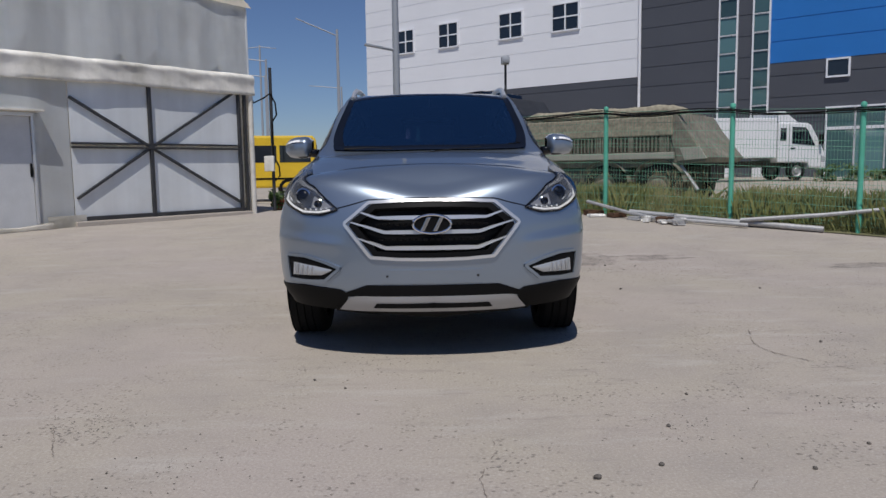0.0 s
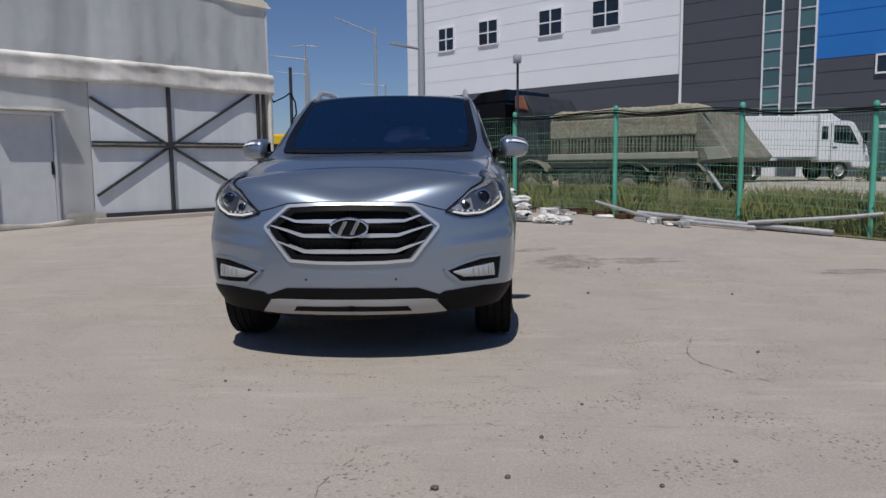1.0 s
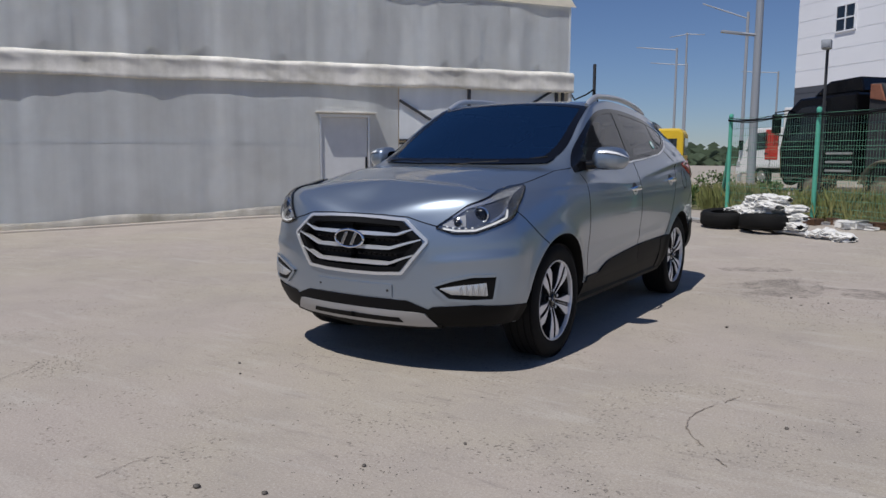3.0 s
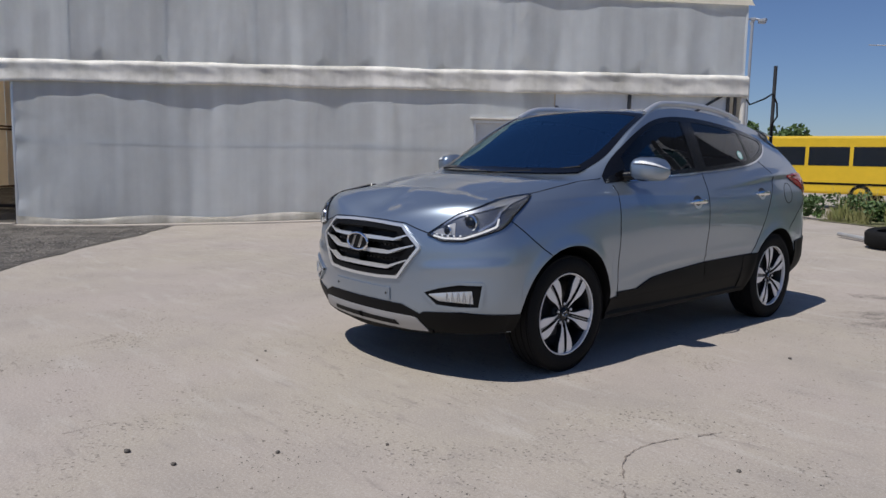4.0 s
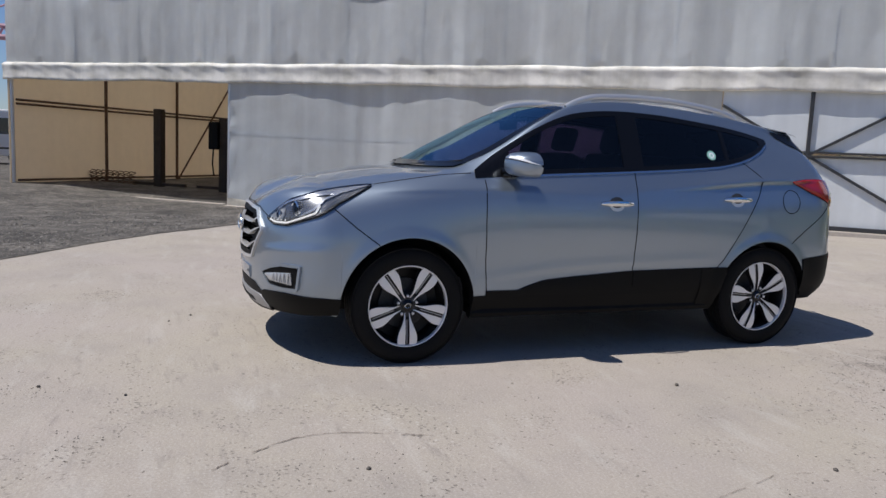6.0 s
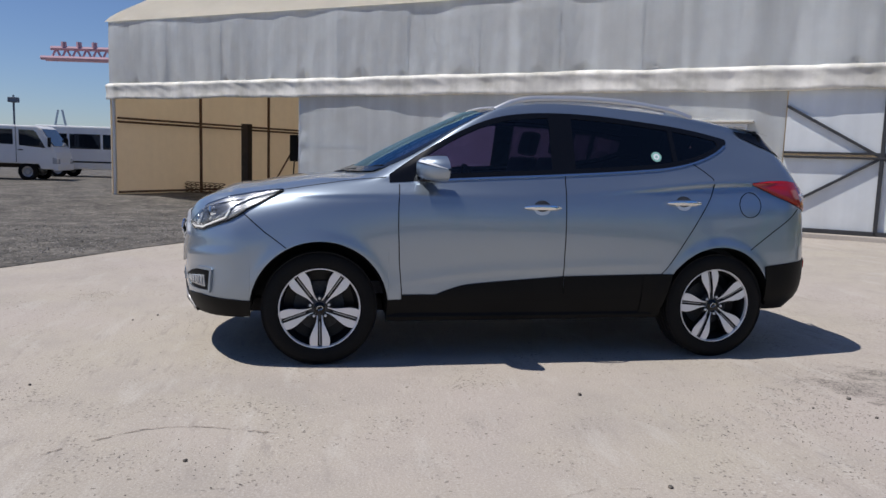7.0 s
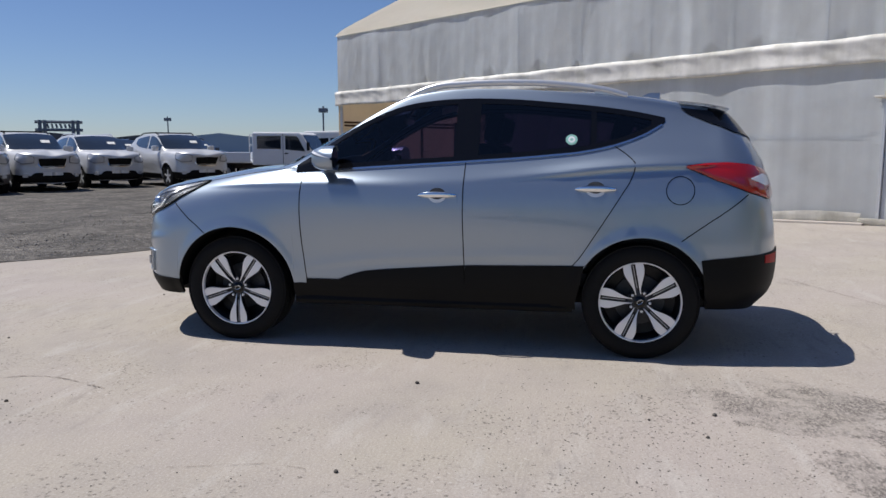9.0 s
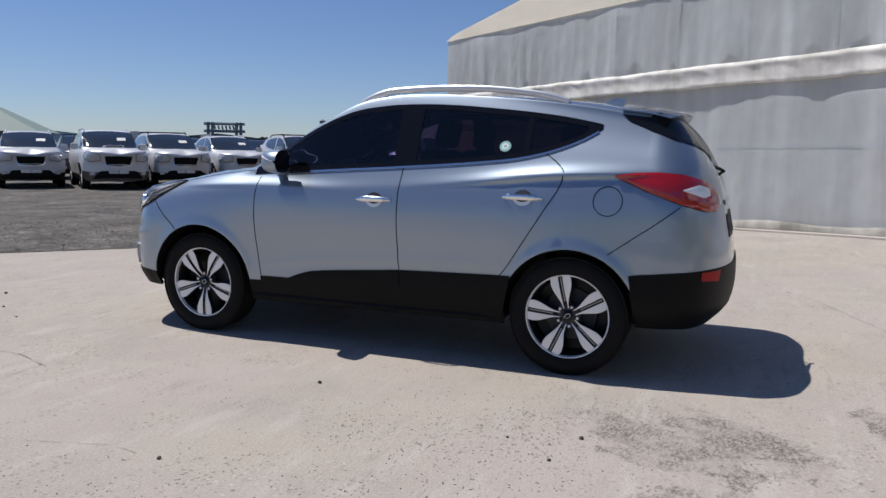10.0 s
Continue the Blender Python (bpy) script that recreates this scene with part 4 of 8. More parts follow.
    part("lower_intake", sym([("f", 0, 0.365), ("f", 0.36, 0.365), ("f", 0.50, 0.36)], [("f", 0, 0.428), ("f", 0.36, 0.428), ("f", 0.50, 0.375)], 0.006, 16, 3, 0.02), SHADOW_GAP, car)
    part("skid_plate", sym([("f", 0, 0.281), ("f", 0.40, 0.281), ("f", 0.508, 0.287)], [("f", 0, 0.366), ("f", 0.41, 0.366), ("f", 0.448, 0.360)], 0.012, 18, 5, 0.03, 0.006), SKID_GREY, car, "matt silver skid plate")
    part("skid_slot", sym([("f", 0, 0.306), ("f", 0.32, 0.306)], [("f", 0, 0.332), ("f", 0.30, 0.332)], 0.0205, 10, 2, 0.02), SHADOW_GAP, car)
    part("bumper_lip", sym([("f", 0, 0.262), ("f", 0.53, 0.268)], [("f", 0, 0.286), ("f", 0.53, 0.300)], 0.012, 12, 2, 0.04), BLACK_PLASTIC, car)
    for s in (1, -1):
        low = [("f", 0.48, 0.30), ("f", 0.70, 0.297), ("s", -0.62, 0.297), ("s", -0.413, 0.300)]
        top = [("f", 0.452, 0.372), ("f", 0.50, 0.402), ("f", 0.70, 0.418), ("s", -0.72, 0.420), ("s", -0.55, 0.410), ("s", -0.413, 0.402)]
        part("bumper_corner", panel(low, top, 0.007, 22, 5, s, 0.02), BLACK_PLASTIC, car, "black lower bumper corner")
        # fog lamp
        fog = part("fog_lamp", panel([("f", 0.505, 0.517), ("f", 0.585, 0.452), ("f", 0.70, 0.447), ("s", -0.655, 0.452)], [("f", 0.505, 0.522), ("f", 0.60, 0.552), ("f", 0.70, 0.578), ("s", -0.642, 0.580)], 0.006, 20, 5, s, 0.02), BLACK_PLASTIC, car, "black fog lamp recess with a clear lamp")
        rim = [("f", 0.500, 0.519), ("f", 0.60, 0.557), ("f", 0.70, 0.583), ("s", -0.638, 0.585), ("s", -0.650, 0.448), ("f", 0.70, 0.443), ("f", 0.585, 0.447), ("f", 0.500, 0.519)]
        part("fog_rim", strip(rim, 0.016, 0.013, 60, s, None, 0.016), PAINT, fog, "raised body-coloured surround")
        part("fog_reflector", panel([("f", 0.545, 0.505), ("f", 0.60, 0.478), ("f", 0.768, 0.474)], [("f", 0.545, 0.511), ("f", 0.65, 0.530), ("f", 0.762, 0.545)], 0.012, 14, 4, s, 0.012, 0.006), FOG_GLASS, fog, "faceted bright fog lamp")
        for k in range(9):
            x = 0.640 + 0.0135 * k
            part("fog_facet", strip([("f", x, 0.481 + 0.003 * (k % 2)), ("f", x + 0.005 * (-1) ** k, 0.524 + 0.0018 * k)], 0.0035 + 0.002 * (k % 3), 0.0205, 4, s), SKID_GREY if k % 2 else FOG_GLASS, fog)
        # headlamp
        lo = [("f", 0.508, 0.838), ("f", 0.60, 0.808), ("f", 0.70, 0.812), ("f", 0.775, 0.846), ("s", -0.53, 0.884), ("s", -0.43, 0.948), ("s", -0.22, 1.058)]
        hi = [("f", 0.508, 0.842), ("f", 0.58, 0.902), ("f", 0.64, 0.960), ("s", -0.52, 1.018), ("s", -0.42, 1.036), ("s", -0.32, 1.053), ("s", -0.22, 1.064)]
        lamp = part("headlamp", panel(lo, hi, 0.003, 30, 8, s, 0.01), LAMP_BOWL, car, "swept headlamp with twin projectors")
        part("headlamp_lens", panel(lo, hi, 0.012, 30, 8, s, 0.012, 0.020), CLEAR, lamp).visible_shadow = False
        part("headlamp_surround", strip(lo + hi[::-1], 0.010, 0.008, 90, s, None, 0.010), GLOSS_BLACK, lamp)
        drl = [("f", 0.545, 0.836), ("f", 0.61, 0.824), ("f", 0.70, 0.827), ("f", 0.762, 0.856), ("s", -0.555, 0.893), ("s", -0.53, 0.935)]
        part("daylight_strip", strip(drl, 0.011, 0.012, 50, s, None, 0.008), WHITE_LENS, lamp, "white light strip")
        for x, z in ((0.56, 0.845), (0.59, 0.839), (0.62, 0.837), (0.65, 0.838), (0.68, 0.840)):
            part("light_dot", strip([("f", x, z), ("f", x + 0.009, z)], 0.008, 0.014, 3, s, None, 0.008), WHITE_LENS, lamp)
        part("lamp_brow", panel([("f", 0.585, 0.893), ("f", 0.645, 0.942), ("s", -0.53, 0.988), ("s", -0.40, 1.008), ("s", -0.25, 1.050)], [("f", 0.585, 0.900), ("f", 0.635, 0.950), ("s", -0.52, 1.011), ("s", -0.41, 1.030), ("s", -0.24, 1.057)], 0.010, 22, 3, s, 0.006), LAMP_SILVER, lamp, "silver brow along the lamp top")
        part("lamp_blade", strip([("f", 0.755, 0.868), ("s", -0.56, 0.915), ("s", -0.50, 0.972), ("s", -0.40, 1.012)], 0.012, 0.012, 20, s, None, 0.008), LAMP_SILVER, lamp)
        part("inner_reflector", panel([("f", 0.54, 0.850), ("f", 0.60, 0.842), ("f", 0.655, 0.848)], [("f", 0.54, 0.856), ("f", 0.60, 0.892), ("f", 0.640, 0.910)], 0.007, 8, 3, s, 0.004), SKID_GREY, lamp)
        for x, z, r in ((0.708, 0.912, 0.046), (0.612, 0.866, 0.030)):
            u = station("f", x, z)
            v = line_at(u, z)
            p, nn = skin_point(u, v), skin_normal(u, v)
            d = (nn + Vector((0, -1.4, 0))).normalized()
            m = Matrix.Translation((s * p.x, p.y, p.z)) @ Vector((s * d.x, d.y, 0)).to_track_quat("Z", "Y").to_matrix().to_4x4()
            bm = bmesh.new()
            lathe(bm, [(r, -0.02), (r, 0.010), (r * 0.86, 0.013), (r * 0.76, 0.004)], 28, m)
            part("projector_ring", bm, CHROME, lamp)
            bm = bmesh.new()
            lathe(bm, [(r * 0.78, 0.002), (r * 0.6, 0.013), (r * 0.32, 0.019), (0.0, 0.021)], 24, m)
            part("projector", bm, GLOSS_BLACK, lamp)


def suv_sides(car):
    gap = 0.006
    lines = [
        [("s", 0.480, 1.118), ("s", 0.470, 1.0), ("s", 0.469, 0.867), ("s", 0.480, 0.65), ("s", 0.504, 0.415)],
        [("s", 1.553, 1.20), ("s", 1.546, 1.05), ("s", 1.545, 0.876), ("s", 1.556, 0.43)],
        [("s", 2.462, 1.300), ("s", 2.53, 1.255), ("s", 2.585, 1.205), ("s", 2.585, 1.15), ("s", 2.557, 1.083), ("s", 2.42, 0.86), ("s", 2.274, 0.626), ("s", 2.168, 0.497), ("s", 2.11, 0.452), ("s", 2.02, 0.430)],
        [("s", -0.455, 0.925), ("s", -0.33, 0.82), ("s", -0.20, 0.725)],
        [("s", -0.215, 1.068), ("s", 0.0, 1.106), ("s", 0.22, 1.140), ("s", 0.40, 1.158)],
        [("f", 0.0, 0.900), ("f", 0.18, 0.900), ("f", 0.345, 0.893), ("f", 0.42, 0.870), ("f", 0.508, 0.848)],
        [("s", 3.24, 1.015), ("s", 3.06, 0.875), ("s", 2.865, 0.735)],
        [("s", 0.50, 0.412), ("s", 1.3, 0.414), ("s", 2.05, 0.432)],
    ]
    for s in (1, -1):
        for ln in lines:
            part("panel_gap", strip(ln, gap, 0.0012, 36, s), SHADOW_GAP, car)
        ring = [("s", 2.850 + 0.081 * math.cos(a), 1.036 + 0.083 * math.sin(a)) for a in np.linspace(0, 2 * math.pi, 33)]
        part("fuel_flap", strip(ring, 0.005, 0.0014, 48, s), SHADOW_GAP, car, "round fuel flap outline")
        top = [("s", 0.655, 0.409), ("s", 0.72, 0.436), ("s", 0.783, 0.464), ("s", 0.889, 0.497), ("s", 1.068, 0.515), ("s", 1.556, 0.552), ("s", 2.238, 0.571)]
        low = [("s", 0.655, 0.404), ("s", 1.2, 0.404), ("s", 1.7, 0.41), ("s", 2.03, 0.43), ("s", 2.12, 0.455), ("s", 2.24, 0.56)]
        for a, b in ((0.655, 1.553), (1.559, 2.235)):
            T = [("s", y, float(np.interp(y, [p[1] for p in top], [p[2] for p in top]))) for y in np.linspace(a, b, 16)]
            Lo = [("s", y, float(np.interp(y, [p[1] for p in low], [p[2] for p in low]))) for y in np.linspace(a, b, 16)]
            part("door_cladding", panel(Lo, T, 0.009, 24, 4, s, 0.014, 0.003), BLACK_PLASTIC, car, "black door cladding")
        part("sill", panel([("s", 0.413, 0.285), ("s", 2.25, 0.288)], [("s", 0.413, 0.405), ("s", 1.3, 0.400), ("s", 2.0, 0.418), ("s", 2.25, 0.53)], 0.006, 28, 4, s, 0.03), BLACK_PLASTIC, car, "black sill")
        part("rear_bumper_lower", panel([("s", 3.028, 0.318), ("s", 3.2, 0.318), ("r", 0.6, 0.30), ("r", 0.0, 0.30)], [("s", 2.985, 0.622), ("s", 3.2, 0.648), ("r", 0.7, 0.662), ("r", 0.0, 0.662)], 0.008, 30, 8, s, 0.03), BLACK_PLASTIC, car, "black lower rear bumper")
        refl = part("rear_reflector", panel([("r", 0.76, 0.602), ("r", 0.62, 0.590)], [("r", 0.76, 0.648), ("r", 0.60, 0.652)], 0.012, 6, 2, s, 0.012), RED_REFLECTOR, car, "red reflector")
        # tail lamp
        lo = [("s", 2.882, 1.172), ("s", 3.0, 1.122), ("s", 3.10, 1.082), ("s", 3.24, 1.028), ("r", 0.70, 0.985), ("r", 0.60, 0.985), ("r", 0.50, 1.02)]
        hi = [("s", 2.882, 1.182), ("s", 3.0, 1.196), ("s", 3.12, 1.200), ("s", 3.24, 1.190), ("r", 0.68, 1.165), ("r", 0.58, 1.13), ("r", 0.50, 1.08)]
        tl = part("tail_lamp", panel(lo, hi, 0.010, 30, 8, s, 0.016, 0.012), RED_LENS, car, "long red tail lamp")
        part("reversing_lens", panel([("s", 3.24, 1.098), ("s", 3.34, 1.058), ("r", 0.66, 1.072)], [("s", 3.24, 1.104), ("s", 3.31, 1.130), ("r", 0.66, 1.112)], 0.0235, 12, 4, s, 0.01, 0.003), WHITE_LENS, tl, "white reversing lens")
        part("tail_lamp_edge", strip(lo + hi[::-1], 0.006, 0.004, 80, s), SHADOW_GAP, tl)
        # handles
        for y0, y1, z in ((1.262, 1.505, 0.995), (2.236, 2.478, 1.041)):
            h = new("door_handle")
            h.parent = car
            h["label"] = "chrome door handle"
            u = (y0 + y1) / 2 - Y_FRONT
            x0 = skin_point(u, line_at(u, z)).x
            mid, half = (y0 + y1) / 2, (y1 - y0) / 2
            bm = bmesh.new()
            pts = [(x0 + 0.034 - 0.024 * abs(t) ** 3, mid + half * t, z + 0.004 * (1 - t * t)) for t in np.linspace(-1, 1, 15)]
            rows = []
            for i, (x, y, zz) in enumerate(pts):
                t = -1 + 2 * i / 14
                hh = 0.018 * (1 - 0.55 * abs(t) ** 4)
                rows.append([bm.verts.new((s * (x + dx), y, zz + dz * hh)) for dx, dz in ((-0.012, -0.9), (-0.004, -1), (0.004, -0.6), (0.006, 0.1), (0.002, 0.8), (-0.006, 1.0), (-0.014, 0.8))])
            for a, b in zip(rows, rows[1:]):
                for k in range(7):
                    f = (a[k], b[k], b[(k + 1) % 7], a[(k + 1) % 7])
                    bm.faces.new(f if s < 0 else f[::-1])
            bm.faces.new(rows[0] if s > 0 else rows[0][::-1])
            bm.faces.new(rows[-1][::-1] if s > 0 else rows[-1])
            part("grip", bm, CHROME, h)
            # flat dark disc paints the shade of the hollow behind the grip
            cup_lo = [("s", mid + 0.058 * math.cos(a), z - 0.002 + 0.047 * math.sin(a)) for a in np.linspace(math.pi, 2 * math.pi, 12)]
            cup_hi = [("s", mid + 0.058 * math.cos(a), z - 0.002 + 0.047 * math.sin(a)) for a in np.linspace(math.pi, 0, 12)]
            part("handle_cup", panel(cup_lo, cup_hi, 0.002, 14, 4, s, 0.003), STEEL_DARK, h)
            # satin crescent stands in for the bright reflection low in the hollow
            part("handle_shade", panel([p if p[2] < z else p for p in cup_lo], [("s", p[1], min(z - 0.012, p[2] + 0.022)) for p in cup_lo], 0.0035, 14, 3, s, 0.003), SATIN, h)
        bm = bmesh.new()
        tube(bm, [(s * 0.818, y, 0.290 + 0.003 * y) for y in np.linspace(0.41, 2.235, 20)], 0.036, 8)
        part("rocker_trim", bm, BLACK_PLASTIC, car, "black rocker edge")
        part("arch_cladding", panel([("s", 2.10, 0.29), ("s", 2.236, 0.30)], [("s", 2.10, 0.558), ("s", 2.298, 0.574)], 0.0135, 10, 6, s, 0.014), BLACK_PLASTIC, car)
        part("cladding_seam", strip([("s", 0.50, 0.412), ("s", 1.3, 0.414), ("s", 2.05, 0.434), ("s", 2.2, 0.47)], 0.05, 0.0085, 40, s), BLACK_PLASTIC, car)
        # door mirror
        mir = new("door_mirror")
        mir.parent = car
        bm = bmesh.new()
        tube(bm, [(s * 0.80, 0.62, 1.175), (s * 0.88, 0.655, 1.185)], 0.032, 10)
        part("mirror_arm", bm, GLOSS_BLACK, mir)
        z_top = curve((0.845, 1.272), (0.875, 1.296), (0.93, 1.302), (1.0, 1.293), (1.045, 1.272), (1.068, 1.245), (1.076, 1.228))
        z_low = curve((0.845, 1.176), (0.875, 1.152), (0.93, 1.146), (1.0, 1.148), (1.045, 1.162), (1.068, 1.190), (1.076, 1.212))
        deep = curve((0.845, 0.100), (0.875, 0.138), (0.93, 0.146), (1.0, 0.130), (1.045, 0.092), (1.068, 0.045), (1.076, 0.010))

        def shell(a, b, out=0.0):
            """a: from the inner to the outer end; b: round the front from the top rear edge to the bottom one."""
            x = 0.845 + 0.231 * (1 - (1 - a) ** 1.6)
            th = math.pi * (0.5 - b)
            zt, zl, d = z_top(x), z_low(x), deep(x)
            c, q = abs(math.cos(th)) ** 0.75, math.copysign(abs(math.sin(th)) ** 0.62, math.sin(th))
            return Vector((s * (0.845 + 0.91 * (x - 0.845) + out * 0.3), 0.738 + 0.10 * (x - 0.95) - 1.1 * d * c - out, (zt + zl) / 2 + (zt - zl) / 2 * q))
        bm = bmesh.new()
        grid(bm, 26, 24, shell, flip=(s < 0))
        bmesh.ops.recalc_face_normals(bm, faces=bm.faces)
        bmesh.ops.solidify(bm, geom=bm.faces[:], thickness=0.004)
        bmesh.ops.recalc_face_normals(bm, faces=bm.faces)
        part("mirror_shell", bm, PAINT, mir, "silver mirror housing", sharp=60)
        bm = bmesh.new()
        grid(bm, 26, 8, lambda a, b: shell(a, 0.0).lerp(shell(a, 1.0), b) + Vector((0, -0.008, 0)), flip=(s < 0))
        part("mirror_glass", bm, GLOSS_BLACK, mir)
        bm = bmesh.new()
        grid(bm, 18, 3, lambda a, b: shell(0.26 + 0.70 * a, 0.33 + 0.075 * b, 0.003), flip=(s < 0))
        bmesh.ops.recalc_face_normals(bm, faces=bm.faces)
        part("mirror_indicator", bm, WHITE_LENS, mir, "clear indicator strip")
        bm = bmesh.new()
        grid(bm, 18, 2, lambda a, b: shell(0.16 + 0.80 * a, 0.415 + 0.022 * b, 0.0022), flip=(s < 0))
        part("mirror_groove", bm, STEEL_DARK, mir)
        bm = bmesh.new()
        grid(bm, 10, 4, lambda a, b: shell(0.02 + 0.32 * a, 0.80 + 0.2 * b, 0.0025), flip=(s < 0))
        part("mirror_foot", bm, BLACK_PLASTIC, mir)
        # roof rail
        rail = new("roof_rail")
        rail.parent = car
        zr = curve((1.13, 1.618), (1.20, 1.655), (1.30, 1.690), (1.50, 1.710), (1.78, 1.716), (2.03, 1.708), (2.25, 1.686), (2.42, 1.658), (2.54, 1.622))
        xr = curve((1.13, 0.592), (1.5, 0.578), (2.54, 0.565))
        bm = bmesh.new()
        tube(bm, [(s * xr(y), y, zr(y) - 0.01) for y in np.linspace(1.13, 2.54, 44)], 0.017, 10)
        for v in bm.verts:
            v.co.z += 0.25 * (v.co.z - zr(v.co.y) + 0.01)
        part("rail_bar", bm, SATIN, rail, "satin silver roof rail")
        for y0, y1 in ((1.13, 1.32), (2.34, 2.54)):
            bm = bmesh.new()
            for y in np.linspace(y0, y1, 8)[:-1]:
                box(bm, s * xr(y) - 0.010, s * xr(y) + 0.010, y, y + (y1 - y0) / 7 + 0.001, SIDE_Z[7](y) - 0.05, zr(y) - 0.006)
            part("rail_foot", bm, SATIN, rail, smooth=False)
    # spoiler, fin aerial, rear wiper, plate recess
    bm = bmesh.new()

    def sp(a, b):
        w = 2 * b - 1
        x = 0.575 * w
        y = 2.86 + a * (0.35 - 0.07 * abs(w) ** 3)
        return Vector((x, y, 1.606 - 0.045 * abs(w) ** 2.5 - 0.03 * a * a - 0.02 * a))
    grid(bm, 8, 24, sp, True)
    geo = bmesh.ops.solidify(bm, geom=bm.faces[:], thickness=0.03)
    part("roof_spoiler", bm, PAINT, car, "body-coloured roof spoiler")
    bm = bmesh.new()
    box(bm, -0.52, 0.52, 2.98, 3.09, 1.50, 1.548, 0.01)
    part("spoiler_underside", bm, GLOSS_BLACK, car)
    bm = bmesh.new()
    rows = []
    for t in np.linspace(0, 1, 6):
        y0, y1, z = 2.62 + 0.10 * t, 2.79, 1.625 + 0.045 * t
        rows.append([bm.verts.new(p) for p in ((-0.018 * (1 - 0.7 * t), y1, z), (0.0, y0, z), (0.018 * (1 - 0.7 * t), y1, z))])
    for a, b in zip(rows, rows[1:]):
        for k in range(3):
            bm.faces.new((a[k], a[(k + 1) % 3], b[(k + 1) % 3], b[k]))
    bm.faces.new(rows[-1])
    part("fin_aerial", bm, PAINT, car)
    bm = bmesh.new()
    tube(bm, [(0.02, 3.395, 1.175), (0.03, 3.43, 1.205), (0.06, 3.40, 1.22), (0.34, 3.345, 1.25)], 0.011, 8)
    part("rear_wiper", bm, BLACK_PLASTIC, car)
    u = LENGTH_MID + 1
    bm = bmesh.new()
    for s in (1, -1):
        panel([("r", 0.0, 0.82), ("r", 0.36, 0.82)][::-1], [("r", 0.0, 0.95), ("r", 0.36, 0.95)][::-1], 0.004, 8, 3, s, 0.006, bm=bm)
    part("plate_recess", bm, BLACK_PLASTIC, car)
    for zc in (1.02,):
        bm = bmesh.new()
        for s in (1, -1):
            strip([("r", 0.30, zc), ("r", 0.0, zc)], 0.03, 0.014, 12, s, bm, 0.012)
        part("tailgate_bar", bm, CHROME, car)
    # wipers
    for x0, x1, y0 in ((-0.58, 0.02, 0.0), (0.0, 0.62, 0.0)):
        bm = bmesh.new()
        pts = []
        for t in np.linspace(0, 1, 12):
            x = x0 + (x1 - x0) * t
            y = 0.205 + 0.30 * (abs(x) / 0.75) ** 2 - 0.03 + 0.02 * t
            z = float(np.interp(abs(x), [SIDE_X[k](y) for k in (9, 8, 7, 6)], [SIDE_Z[k](y) for k in (9, 8, 7, 6)])) + 0.008
            pts.append((x, y, z))
        tube(bm, pts, 0.006, 6)
        tube(bm, [(pts[0][0], pts[0][1] - 0.05, pts[0][2] - 0.02), pts[3], pts[6]], 0.010, 6)
        part("wiper", bm, BLACK_PLASTIC, car)


def suv_cabin(car):
    bm = bmesh.new()
    box(bm, -0.74, 0.74, 0.30, 3.1, 0.42, 0.50)
    box(bm, -0.70, 0.70, 2.52, 3.2, 0.5, 1.10, 0.02)
    part("cabin_floor", bm, INTERIOR, car)
    bm = bmesh.new()
    box(bm, -0.70, 0.70, 0.52, 0.98, 0.72, 1.10, 0.06)
    box(bm, 0.16, 0.56, 0.70, 1.0, 1.05, 1.15, 0.04)
    part("dashboard", bm, INTERIOR, car)
    bm = bmesh.new()
    m = Matrix.Translation((0.36, 1.06, 1.08)) @ Matrix.Rotation(radians(-65), 4, "X")
    tube(bm, [m @ Vector((0.18 * math.cos(a), 0.18 * math.sin(a), 0)) for a in np.linspace(0, 2 * math.pi, 28, endpoint=False)], 0.014, 8, closed=True)
    for a in (0, math.pi, 1.5 * math.pi):
        tube(bm, [m @ Vector((0, 0, -0.02)), m @ Vector((0.17 * math.cos(a), 0.17 * math.sin(a), 0))], 0.018, 6)
    part("steering_wheel", bm, GLOSS_BLACK, car)
    for x, y, wd in ((0.37, 1.50, 0.25), (-0.37, 1.50, 0.25), (0.36, 2.36, 0.33), (-0.36, 2.36, 0.33)):
        bm = bmesh.new()
        box(bm, x - wd, x + wd, y - 0.42, y + 0.10, 0.50, 0.80, 0.05)
        tilt = Matrix.Translation((x, y, 0.75)) @ Matrix.Rotation(radians(-14), 4, "X")
        box(bm, -wd, wd, -0.06, 0.08, 0.0, 0.58, 0.05, tilt)
        box(bm, -0.13, 0.13, -0.04, 0.06, 0.60, 0.79, 0.04, tilt)
        part("seat", bm, INTERIOR, car, "dark seat with headrest")
    bm = bmesh.new()
    box(bm, -0.13, 0.13, 0.98, 1.01, 1.46, 1.53, 0.012)
    tube(bm, [(0, 1.0, 1.53), (0, 1.05, 1.60)], 0.01, 6)
    part("rear_view_mirror", bm, GLOSS_BLACK, car)
    # sticker on the rear door glass
    u = 2.205 - Y_FRONT
    v = line_at(u, 1.337)
    p, nn = skin_point(u, v), skin_normal(u, v)
    m = Matrix.Translation(p + nn * 0.004) @ nn.to_track_quat("Z", "Y").to_matrix().to_4x4()
    bm = bmesh.new()
    lathe(bm, [(0.036, 0.0), (0.036, 0.001), (0.0, 0.001)], 24, m)
    st = part("sticker", bm, STICKER, car, "round pale green and white sticker", smooth=False)
    bm = bmesh.new()
    lathe(bm, [(0.022, 0.001), (0.022, 0.002), (0.010, 0.002), (0.010, 0.001)], 20, m)
    part("sticker_ring", bm, WHITE_LENS, st, smooth=False)


suv_front(suv)
suv_sides(suv)
